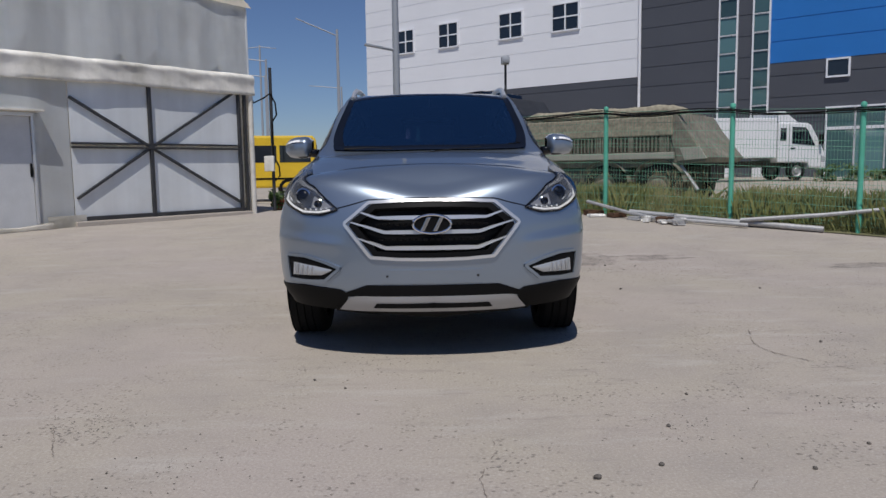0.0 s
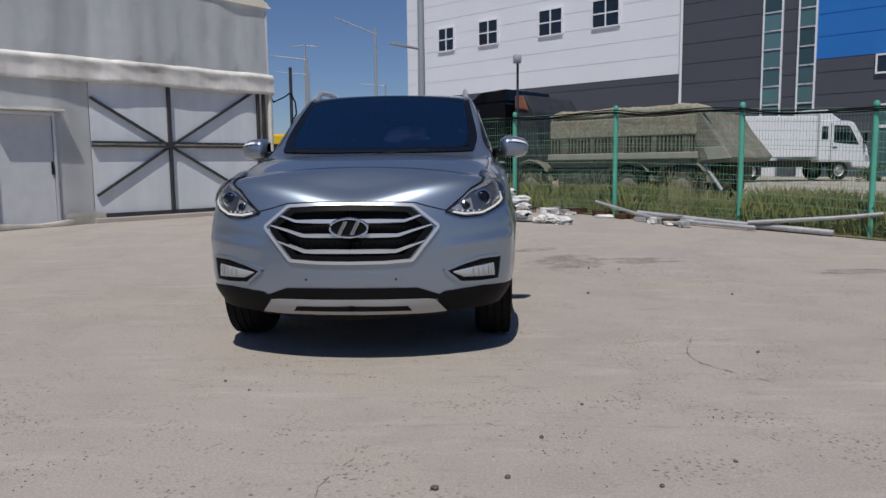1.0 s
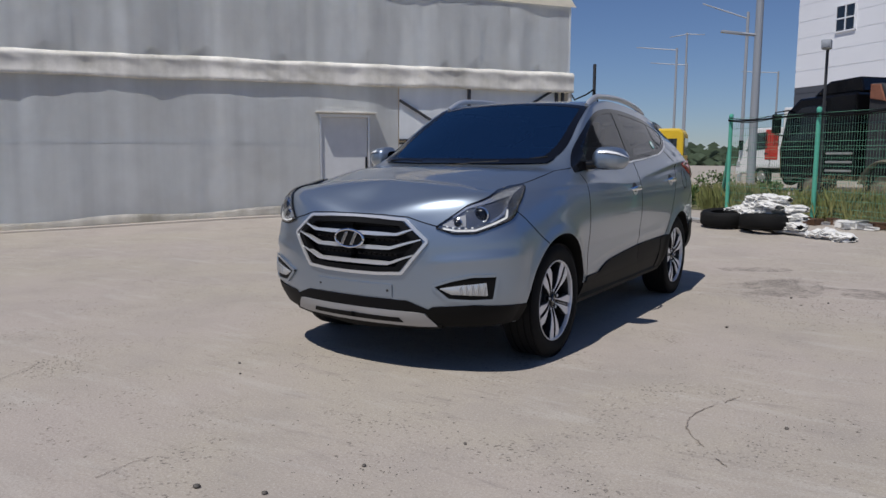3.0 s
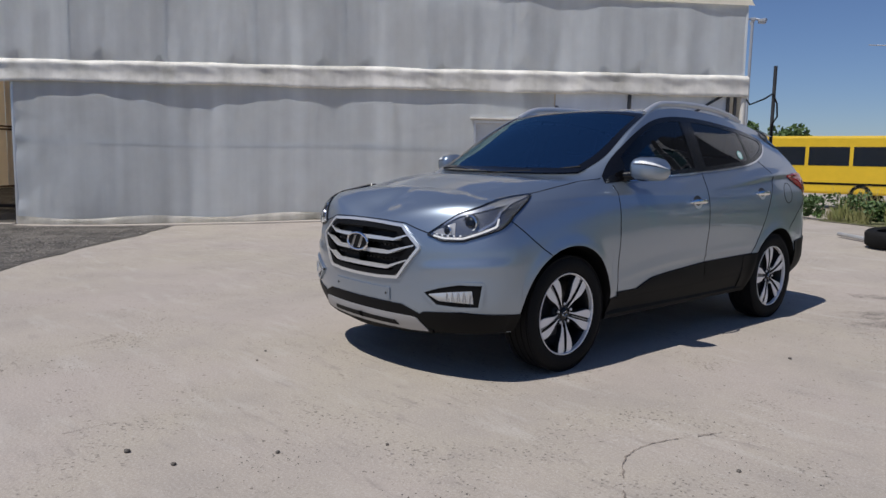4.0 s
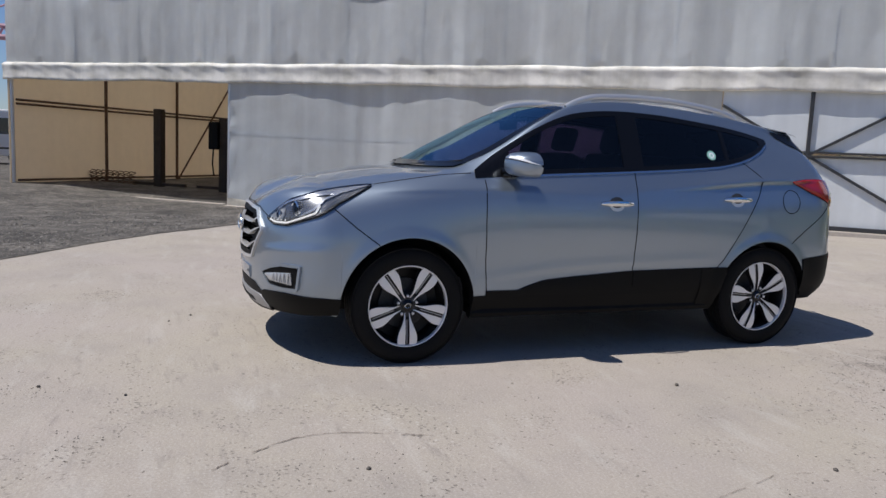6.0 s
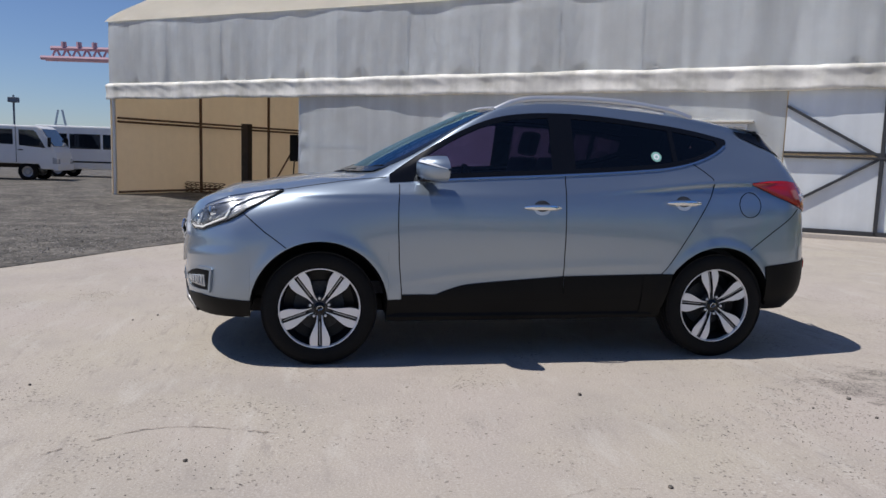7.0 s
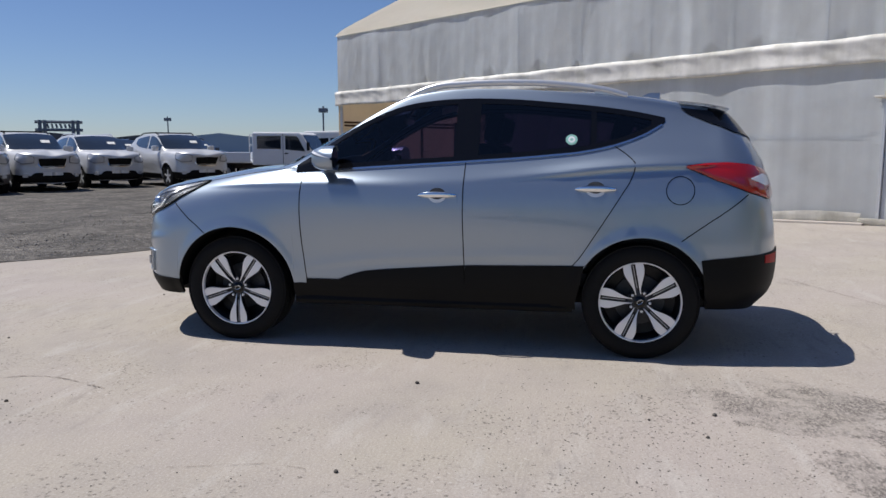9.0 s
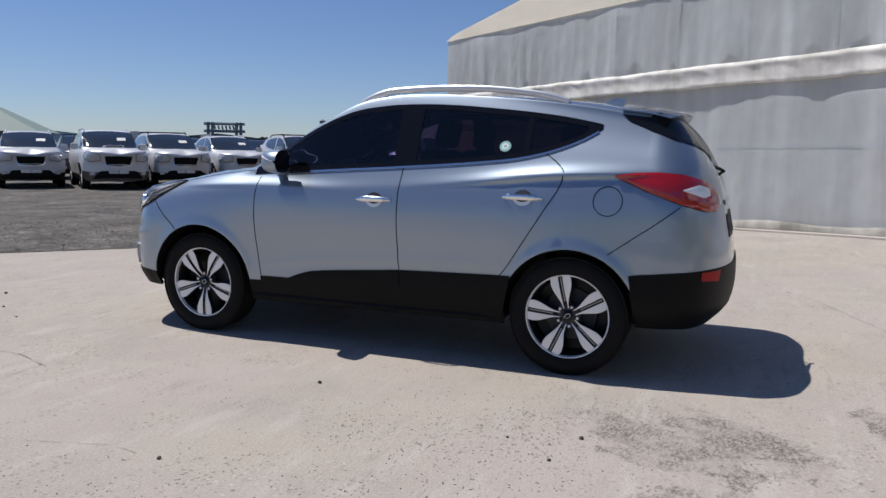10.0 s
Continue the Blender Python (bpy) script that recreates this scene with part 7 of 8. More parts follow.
# ---- vehicles in the background ----
def prism(bm, outline, y0, y1, bevel=0.0):
    a = [bm.verts.new((x, y0, z)) for x, z in outline]
    b = [bm.verts.new((x, y1, z)) for x, z in outline]
    n = len(outline)
    fs = [bm.faces.new(a[::-1]), bm.faces.new(b)]
    for i in range(n):
        fs.append(bm.faces.new((a[i], a[(i + 1) % n], b[(i + 1) % n], b[i])))
    bmesh.ops.recalc_face_normals(bm, faces=fs)
    if bevel:
        es = list({e for f in fs for e in f.edges})
        bmesh.ops.bevel(bm, geom=es, offset=bevel, segments=2, affect="EDGES", profile=0.6)


def road_wheel(t, x, y, r, w, rim=None):
    k = new("wheel")
    k.parent = t
    k.matrix_basis = Matrix.Translation((x, y, r)) @ Matrix.Rotation(math.pi / 2 * (-1 if y < 0 else 1), 4, "X") @ Matrix.Rotation(math.pi, 4, "X")
    bm = bmesh.new()
    lathe(bm, [(r * 0.58, -w / 2), (r * 0.85, -w / 2 - 0.01), (r, -w / 2 + 0.04), (r, w / 2 - 0.04), (r * 0.85, w / 2 + 0.01), (r * 0.58, w / 2), (r * 0.56, 0)], 30, closed=True)
    part("tyre", bm, RUBBER, k, sharp=50)
    bm = bmesh.new()
    lathe(bm, [(r * 0.6, -w / 2 + 0.02), (r * 0.52, -w / 2 + 0.05), (r * 0.35, -w / 2 + 0.06), (r * 0.25, -w / 2 + 0.02), (0.0, -w / 2 + 0.02)], 24)
    lathe(bm, [(r * 0.6, w / 2 - 0.02), (r * 0.52, w / 2 - 0.05), (r * 0.35, w / 2 - 0.06), (r * 0.25, w / 2 - 0.02), (0.0, w / 2 - 0.02)], 24)
    bmesh.ops.recalc_face_normals(bm, faces=bm.faces)
    part("rim", bm, rim or PIPE, k)


TAIL_PALE = material("pale_dusty_paint", (0.34, 0.33, 0.28), 0.8, vary=0.1, scale=3)


def dump_truck():
    """Local x runs forward along the fence, -y... the near flank is at y = +1.2."""
    o = fence_at(0, 6.2)
    m = Matrix.Translation((o.x, o.y, 0.08)) @ Matrix.Rotation(math.atan2(FD.y, FD.x), 4, "Z")
    t = thing("dump_truck", "dusty khaki dump truck with a black cab", "truck", m)
    bm = bmesh.new()
    prism(bm, [(2.10, 1.12), (2.20, 1.02), (2.9, 1.0), (6.6, 1.10), (6.75, 2.22), (2.84, 2.12), (2.60, 1.75)], -1.2, 1.2, 0.03)
    part("tipper_body", bm, KHAKI, t, "khaki steel tipper body", smooth=False)
    for x in (3.1, 3.9, 4.7, 5.5, 6.3):
        bm = bmesh.new()
        prism(bm, [(x - 0.06, 1.05), (x + 0.06, 1.05), (x + 0.06, 2.2), (x - 0.06, 2.18)], -1.25, 1.25, 0.01)
        part("tipper_rib", bm, KHAKI, t, smooth=False)
    bm = bmesh.new()

    def roll(a, b):
        th = 2 * math.pi * a
        q = 2.58 + 4.2 * b
        r = 0.12 * (1 + 0.30 * noise.noise(Vector((q * 2.6, 1.6 * math.cos(th), 1.6 * math.sin(th)))) + 0.14 * noise.noise(Vector((q * 9, 3 * math.cos(th), 3 * math.sin(th))))) * min(1.0, 0.25 + 9 * b, 0.25 + 9 * (1 - b))
        return Vector((q, 1.15 + r * math.cos(th), 2.17 + 0.015 * math.sin(q * 4.1) + 1.05 * r * math.sin(th)))
    grid(bm, 16, 110, roll)
    bmesh.ops.recalc_face_normals(bm, faces=bm.faces)
    part("cover_roll", bm, KHAKI_CLOTH, t, "rolled khaki load cover", sharp=60)
    bm = bmesh.new()
    box(bm, 2.95, 6.7, 1.20, 1.225, 1.28, 1.62)
    part("slat_backing", bm, RUST_DARK, t, smooth=False)
    bm = bmesh.new()
    for k in range(40):
        x0 = 2.98 + 3.68 * k / 39
        box(bm, x0, x0 + 0.03, 1.22, 1.25, 1.27, 1.63)
    part("side_slats", bm, KHAKI, t, "upright khaki side slats", smooth=False)
    bm = bmesh.new()
    box(bm, 2.85, 6.75, 1.18, 1.30, 1.10, 1.25, 0.02)
    part("side_ledge", bm, TAIL_PALE, t, "pale dusty ledge", smooth=False)
    bm = bmesh.new()
    prism(bm, [(2.14, 1.10), (2.78, 1.05), (3.10, 2.1), (2.83, 2.11), (2.61, 1.74)], 1.2, 1.228, 0.006)
    part("tail_panel", bm, KHAKI, t, smooth=False)
    bm = bmesh.new()
    prism(bm, [(2.12, 1.10), (2.62, 1.07), (2.74, 1.34), (2.30, 1.36)], 1.2, 1.242, 0.006)
    part("tail_plate", bm, TAIL_PALE, t, "paler dusty plate", smooth=False)
    bm = bmesh.new()
    tube(bm, [(2.75, 1.1, 0.95), (2.35, 1.12, 0.42)], 0.04, 6)
    part("mud_strut", bm, PIPE, t)
    bm = bmesh.new()
    box(bm, 2.9, 6.7, 1.16, 1.27, 1.62, 2.06, 0.03)
    part("side_flap", bm, KHAKI_CLOTH, t, smooth=False)
    bm = bmesh.new()
    box(bm, 2.3, 10.3, -0.45, 0.45, 0.62, 0.92)
    part("chassis", bm, RUST_DARK, t, smooth=False)
    bm = bmesh.new()
    prism(bm, [(3.4, 0.92), (6.75, 0.92), (6.75, 1.22), (3.2, 1.22)], 1.02, 1.18, 0.02)
    part("side_skirt", bm, KHAKI, t, smooth=False)
    bm = bmesh.new()
    prism(bm, [(4.95, 0.45), (6.55, 0.45), (6.55, 0.9), (4.95, 0.9)], 0.75, 1.15, 0.04)
    part("fuel_tank", bm, STEEL_DARK, t, smooth=False)
    cab = new("cab")
    cab.parent = t
    bm = bmesh.new()
    prism(bm, [(8.1, 0.75), (10.45, 0.65), (10.5, 1.4), (10.3, 2.3), (9.9, 2.62), (8.2, 2.66)], -1.2, 1.2, 0.06)
    part("cab_shell", bm, GLOSS_BLACK, cab, "black truck cab", smooth=False)
    bm = bmesh.new()
    prism(bm, [(8.2, 2.66), (9.7, 2.64), (9.2, 2.98), (8.3, 3.02)], -1.0, 1.0, 0.05)
    part("wind_deflector", bm, GLOSS_BLACK, cab, smooth=False)
    bm = bmesh.new()
    prism(bm, [(9.0, 1.65), (10.2, 1.55), (10.1, 2.2), (9.8, 2.4), (9.05, 2.42)], 1.18, 1.215, 0.01)
    part("side_window", bm, PANE_DARK, cab, smooth=False)
    bm = bmesh.new()
    prism(bm, [(7.0, 0.95), (7.95, 0.95), (7.95, 2.82), (7.62, 2.80), (7.3, 2.35), (7.2, 1.5)], -1.1, 1.1, 0.05)
    part("bulkhead", bm, STEEL_DARK, t, smooth=False)
    bm = bmesh.new()
    prism(bm, [(7.5, 2.40), (7.9, 2.48), (7.9, 2.80), (7.66, 2.78)], 1.08, 1.14, 0.02)
    part("rust_panel", bm, RUST_RED, t, "faded rust-red panel", smooth=False)
    for x in (7.28, 7.52):
        bm = bmesh.new()
        tube(bm, [(x, 1.12, 0.95), (x + 0.05, 1.12, 1.9)], 0.07, 8)
        part("air_tank", bm, STEEL_DARK, t)
    bm = bmesh.new()
    prism(bm, [(10.42, 0.75), (10.54, 0.75), (10.50, 1.45), (10.40, 1.45)], -1.0, 1.0, 0.02)
    part("cab_grille", bm, STEEL_DARK, cab, smooth=False)
    for z in (0.85, 1.05, 1.25):
        bm = bmesh.new()
        box(bm, 8.2, 8.95, 1.19, 1.235, z, z + 0.05, 0.01)
        part("cab_step", bm, PIPE, cab, smooth=False)
    bm = bmesh.new()
    tube(bm, [(10.2, 1.2, 2.35), (10.35, 1.5, 2.3), (10.32, 1.5, 1.75), (10.2, 1.2, 1.7)], 0.025, 6)
    box(bm, 10.24, 10.34, 1.40, 1.62, 1.78, 2.25, 0.02)
    part("wing_mirror", bm, BLACK_PLASTIC, cab)
    bm = bmesh.new()
    box(bm, 9.05, 9.12, 1.19, 1.222, 0.8, 2.5, 0.005)
    part("door_edge", bm, STEEL_DARK, cab, smooth=False)
    for x in (3.24, 4.57, 7.36, 9.35):
        for y in (-1.05, 1.05):
            road_wheel(t, x, y, 0.50, 0.32, KHAKI)
    for x in (3.24, 4.57, 7.36):
        bm = bmesh.new()
        tube(bm, [(x + 0.62 * math.cos(a), 1.05, 0.5 + 0.60 * math.sin(a)) for a in np.linspace(0.15, math.pi - 0.15, 14)], 0.05, 6)
        for v in bm.verts:
            v.co.y = 1.05 + (v.co.y - 1.05) * 4
        part("mudguard", bm, KHAKI, t)


dump_truck()


def box_truck(name, m, label, paint, box_mat, L=5.0, H=2.35, crew=False, stripe=None, fairing=False):
    """Small forward-control lorry; local x forward, origin under the rear."""
    t = thing(name, label, "truck", m)
    c0 = L - (2.75 if crew else 1.75)
    cab = new("cab")
    cab.parent = t
    bm = bmesh.new()
    prism(bm, [(c0, 0.62), (L - 0.62, 0.60), (L - 0.55, 0.42), (L - 0.02, 0.42), (L + 0.02, 0.80), (L - 0.02, 1.02), (L - 0.12, 1.22), (L - 0.52, 1.88), (L - 0.66, 1.96), (c0 + 0.06, 1.98), (c0, 1.92)], -0.84, 0.84, 0.06)
    part("cab_shell", bm, paint, cab, smooth=False)
    if fairing:
        bm = bmesh.new()
        prism(bm, [(c0 + 0.02, 1.97), (L - 0.95, 1.97), (L - 1.25, 2.16), (c0 + 0.3, 2.34), (c0 + 0.02, 2.36)], -0.78, 0.78, 0.03)
        part("roof_fairing", bm, paint, cab, smooth=False)
    for s in (1, -1):
        y0, y1 = (0.835, 0.852) if s > 0 else (-0.852, -0.835)
        bm = bmesh.new()
        prism(bm, [(L - 1.24, 1.26), (L - 0.36, 1.18), (L - 0.66, 1.72), (L - 0.74, 1.80), (L - 1.24, 1.82)], y0, y1, 0.004)
        part("side_window", bm, PANE_DARK, cab, smooth=False)
        bm = bmesh.new()
        prism(bm, [(c0 + 0.24, 1.30), (L - 1.44, 1.28), (L - 1.44, 1.82), (c0 + 0.24, 1.82)] if crew else [(c0 + 0.08, 1.36), (c0 + 0.30, 1.36), (c0 + 0.30, 1.78), (c0 + 0.08, 1.78)], y0, y1, 0.004)
        part("side_window", bm, PANE_DARK, cab, smooth=False)
        bm = bmesh.new()
        box(bm, L - 1.35, L - 1.335, y0, y1, 0.65, 1.9)
        part("door_line", bm, SHADOW_GAP, cab, smooth=False)
        bm = bmesh.new()
        box(bm, L - 1.28, L - 1.12, s * 0.852 - 0.012, s * 0.852 + 0.012, 1.08, 1.12, 0.004)
        part("door_handle", bm, BLACK_PLASTIC, cab, smooth=False)
        bm = bmesh.new()
        prism(bm, [(L - 0.14, 0.62), (L + 0.035, 0.62), (L + 0.03, 0.80), (L - 0.14, 0.86)], s * 0.70 - 0.148, s * 0.70 + 0.148, 0.02)
        part("headlamp", bm, SUV_LAMP, cab, smooth=False)
        bm = bmesh.new()
        box(bm, L - 0.24, L - 0.16, s * 0.93 - 0.08, s * 0.93 + 0.08, 1.22, 1.56, 0.02)
        part("wing_mirror", bm, BLACK_PLASTIC, cab, smooth=False)
        if stripe:
            bm = bmesh.new()
            prism(bm, [(c0 + 0.1, 0.9), (c0 + 0.6, 0.9), (c0 + 0.6, 1.9), (c0 + 0.1, 1.9)], y0, y1, 0.003)
            part("side_stripe", bm, stripe, cab, smooth=False)
    bm = bmesh.new()
    prism(bm, [(L - 0.125, 1.25), (L - 0.105, 1.255), (L - 0.495, 1.86), (L - 0.515, 1.855)], -0.74, 0.74)
    part("windscreen", bm, PANE_DARK, cab, smooth=False)
    bm = bmesh.new()
    box(bm, L - 0.12, L + 0.06, -0.84, 0.84, 0.38, 0.62, 0.03)
    part("bumper", bm, paint, cab, smooth=False)
    bm = bmesh.new()
    box(bm, 0.0, L - 0.6, -0.40, 0.40, 0.45, 0.68)
    part("chassis", bm, RUST_DARK, t, smooth=False)
    if H > 2.0:
        bm = bmesh.new()
        box(bm, 0.0, c0 - 0.08, -0.88, 0.88, 0.78, H, 0.03)
        part("cargo_box", bm, box_mat, t, "plain white cargo box", smooth=False)
        for k in range(5):
            bm = bmesh.new()
            x = 0.1 + (c0 - 0.3) * k / 4
            box(bm, x, x + 0.03, 0.875, 0.895, 0.8, H - 0.03)
            part("box_rib", bm, box_mat, t, smooth=False)
    else:
        for y0, y1 in ((-0.88, -0.84), (0.84, 0.88)):
            bm = bmesh.new()
            box(bm, 0.0, c0 - 0.06, y0, y1, 0.78, 1.14, 0.01)
            part("drop_side", bm, paint, t, smooth=False)
        bm = bmesh.new()
        box(bm, 0.0, c0 - 0.06, -0.84, 0.84, 0.72, 0.80)
        box(bm, 0.0, 0.05, -0.84, 0.84, 0.8, 1.14)
        part("load_bed", bm, paint, t, smooth=False)
        bm = bmesh.new()
        for y in (-0.8, -0.5, -0.2, 0.2, 0.5, 0.8):
            tube(bm, [(c0 - 0.12, y, 0.8), (c0 - 0.12, y, 1.86)], 0.025, 6)
        for z in (1.45, 1.86):
            tube(bm, [(c0 - 0.12, -0.8, z), (c0 - 0.12, 0.8, z)], 0.025, 6)
        part("headboard", bm, paint, t)
    for x in (0.95, L - 1.0):
        for y in (-0.72, 0.72):
            road_wheel(t, x, y, 0.33, 0.2)
    return t


def facing(x, y, angle, z=None):
    return Matrix.Translation((x, y, ground_z(x, y) if z is None else z)) @ Matrix.Rotation(radians(angle), 4, "Z")


wt = box_truck("box_truck", facing(8.55, 20.9, 8, 0.45), "white box truck parked in the yard behind the fence", VAN_WHITE, VAN_WHITE, 5.0, 2.12, fairing=True)
box_truck("box_truck", facing(18.9, 15.0, 150, 0.40), "white box truck facing the yard behind the fence", VAN_WHITE, VAN_WHITE)
box_truck("box_truck", facing(-19.6, 41.6, -62, 0.2), "white box truck far off beyond the tent", VAN_WHITE, VAN_WHITE, 5.5, 2.6)
box_truck("tractor_truck", facing(3.0, 21.5, 150, 0.3), "white lorry cab with a red side panel", VAN_WHITE, VAN_WHITE, 6.2, 2.6, stripe=RED_PANEL)
box_truck("crew_cab_truck", facing(-24.8, -13.5, 88), "white crew-cab pickup truck with drop sides", VAN_WHITE, VAN_WHITE, 4.9, 1.2, crew=True)


def minibus(name, m, label, paint, L=5.2, H=2.15, nose=0.95):
    t = thing(name, label, "van", m)
    bm = bmesh.new()
    prism(bm, [(0.0, 0.35), (L, 0.35), (L + 0.05, 0.85), (L - 0.06 - 0.2 * nose, 1.15), (L - nose, H - 0.1), (L - nose - 0.25, H), (0.12, H), (0.0, H - 0.15)], -0.88, 0.88, 0.07)
    part("body", bm, paint, t, smooth=False)
    for s in (1, -1):
        y0, y1 = (0.872, 0.89) if s > 0 else (-0.89, -0.872)
        for a, b in ((0.2, 1.35), (1.45, 2.65), (2.75, 3.75)) if nose > 0.5 else ((0.2, 1.2), (1.3, 2.4), (2.5, 3.75)):
            bm = bmesh.new()
            prism(bm, [(a, 1.18), (b, 1.18), (b, H - 0.32), (a, H - 0.32)], y0, y1, 0.01)
            part("side_window", bm, PANE_DARK, t, smooth=False)
        bm = bmesh.new()
        prism(bm, [(0.1, 0.62), (L - 0.1, 0.62), (L - 0.1, 0.68), (0.1, 0.68)], y0, y1)
        part("side_trim", bm, BLACK_PLASTIC, t, smooth=False)
    bm = bmesh.new()
    box(bm, -0.02, 0.02, -0.7, 0.7, 1.2, H - 0.3, 0.01)
    part("rear_window", bm, PANE_DARK, t, smooth=False)
    bm = bmesh.new()
    prism(bm, [(L - 0.03 - 0.2 * nose, 1.20), (L - 0.01 - 0.2 * nose, 1.21), (L + 0.07 - nose, H - 0.14), (L + 0.05 - nose, H - 0.15)], -0.74, 0.74)
    part("windscreen", bm, PANE_DARK, t, smooth=False)
    for s in (-0.72, 0.72):
        bm = bmesh.new()
        box(bm, -0.03, 0.02, s - 0.1, s + 0.1, 0.8, 1.1, 0.01)
        part("rear_lamp", bm, RED_LENS, t, smooth=False)
    for x in (0.95, L - 1.0):
        for y in (-0.78, 0.78):
            road_wheel(t, x, y, 0.34, 0.2)
    return t


minibus("yellow_minibus", facing(-3.85, 20.95, 190, 0.12), "yellow minibus parked beyond the tent corner", BUS_YELLOW, 4.2, 2.05, 0.25)
minibus("white_van", facing(-28.6, -10.6, 85), "white van parked beyond the tent", VAN_WHITE, 4.9, 2.1)


def parked_suv(m, paint, label, boxy=0.0, lower=None, scoop=False, rack=True):
    """Parked SUV; faces local -y. boxy lifts and squares the bonnet and the roof."""
    lower = lower or BLACK_PLASTIC
    t = thing("parked_suv", label, "car", m, "parked cars")
    us = [-1 + i / 28 for i in range(28)] + [LENGTH_MID * i / 40 for i in range(41)] + [LENGTH_MID + i / 8 for i in range(1, 9)]
    NV = 40
    bm = bmesh.new()
    rows = []
    for u in us:
        h = arch_height(Y_FRONT + u) if 0 <= u <= LENGTH_MID else 0
        v0 = line_at(u, h) if h else 0
        row = []
        for j in range(2 * NV + 1):
            k = (j if j <= NV else 2 * NV - j) / NV
            v = v0 + (4 - v0) * k / 0.4 if k < 0.4 else 4 + 5 * (k - 0.4) / 0.6
            p = skin_point(u, v)
            row.append(bm.verts.new((p.x if j <= NV else -p.x, p.y, p.z)))
        rows.append(row)
    for a, b in zip(rows, rows[1:]):
        for j in range(2 * NV):
            bm.faces.new((a[j], b[j], b[j + 1], a[j + 1]))
    bmesh.ops.remove_doubles(bm, verts=bm.verts, dist=0.0005)
    part("body", bm, paint, t, sharp=60)
    part("windscreen", screen(lambda a, v: (0.22 + 0.28 * ((9 - v) / 3) ** 2) * (1 - a) + 1.09 * a - Y_FRONT, 6.25, 0.006, 6, 12), SUV_GLASS, t, "dark windscreen")
    for s in (1, -1):
        for y0, y1 in ((0.62, 1.49), (1.60, 2.60)):
            lo, hi = side_glass_span(y0, y1, 6, 0.01)
            part("side_window", panel(lo, hi, 0.006, 8, 3, s, 0.01), SUV_GLASS, t)
        part("headlamp", panel([("f", 0.44, 0.79), ("f", 0.70, 0.77), ("s", -0.52, 0.84)], [("f", 0.44, 0.90), ("f", 0.64, 0.955), ("s", -0.46, 0.99)], 0.012, 12, 4, s, 0.03), SUV_LAMP, t)
        part("headlamp_edge", strip([("f", 0.44, 0.79), ("f", 0.70, 0.77), ("s", -0.52, 0.84), ("s", -0.46, 0.99), ("f", 0.64, 0.955), ("f", 0.44, 0.90), ("f", 0.44, 0.79)], 0.010, 0.016, 40, s, None, 0.01), STEEL_DARK, t)
        part("fog_lamp", panel([("f", 0.58, 0.44), ("f", 0.70, 0.44)], [("f", 0.58, 0.53), ("f", 0.70, 0.53)], 0.022, 4, 2, s, 0.03), SUV_LAMP, t)
        part("sill", panel([("s", 0.43, 0.285), ("s", 2.23, 0.288)], [("s", 0.43, 0.44), ("s", 2.23, 0.46)], 0.008, 8, 2, s, 0.03), lower, t)
        bm = bmesh.new()
        box(bm, s * 0.95 - 0.10, s * 0.95 + 0.10, 0.60, 0.72, 1.15, 1.30, 0.03)
        part("door_mirror", bm, paint, t)
        bm = bmesh.new()
        tube(bm, [(s * 0.57, y, z) for y, z in ((1.15, 1.62), (1.3, 1.70), (2.3, 1.69), (2.5, 1.63))], 0.02, 6)
        part("roof_rail", bm, BLACK_PLASTIC if rack else SATIN, t)
        for yc in (0.0, 2.64):
            k = new("wheel")
            k.parent = t
            k.matrix_basis = Matrix.Translation((s * 0.78, yc, 0.352)) @ Matrix.Rotation(s * math.pi / 2, 4, "Y")
            bm = bmesh.new()
            lathe(bm, [(0.23, -0.10), (0.30, -0.11), (0.352, -0.08), (0.352, 0.08), (0.30, 0.11), (0.23, 0.10), (0.22, 0.0)], 28, closed=True)
            part("tyre", bm, RUBBER, k, sharp=50)
            bm = bmesh.new()
            lathe(bm, [(0.235, 0.09), (0.20, 0.07), (0.0, 0.06)], 24)
            part("rim_back", bm, ALLOY_DARK, k)
            bm = bmesh.new()
            for q in range(5):
                box(bm, 0.03, 0.225, -0.025, 0.025, 0.07, 0.095, 0.006, Matrix.Rotation(q * 1.2566, 4, "Z"))
            part("rim", bm, ALLOY, k)
    bm = bmesh.new()
    yq = 0.62
    zq = float(np.interp(0.3, [SIDE_X[k](yq) for k in (9, 8, 7, 6)], [SIDE_Z[k](yq) for k in (9, 8, 7, 6)]))
    rise = SIDE_Z[8](yq + 0.06) - SIDE_Z[8](yq - 0.06)
    m = Matrix.Translation((0.32, yq, zq + 0.012)) @ Matrix.Rotation(math.atan2(rise, 0.12), 4, "X")
    box(bm, -0.12, 0.12, -0.075, 0.075, 0.0, 0.004, 0, m)
    part("price_paper", bm, TARP_WHITE, t, "white paper behind the windscreen", smooth=False)
    bm = bmesh.new()
    gr = bmesh.new()
    for s in (1, -1):
        panel([("f", 0.0, 0.36), ("f", 0.45, 0.36), ("f", 0.62, 0.34)], [("f", 0.0, 0.56), ("f", 0.45, 0.56), ("f", 0.56, 0.42)], 0.03, 10, 4, s, 0.03, bm=bm)
        panel([("f", 0.0, 0.70), ("f", 0.29, 0.71)], [("f", 0.0, 0.86), ("f", 0.34, 0.86)], 0.032, 10, 5, s, 0.03, bm=gr)
    part("lower_grille", bm, BLACK_PLASTIC, t)
    g = part("grille", gr, BLACK_PLASTIC, t)
    b = bmesh.new()
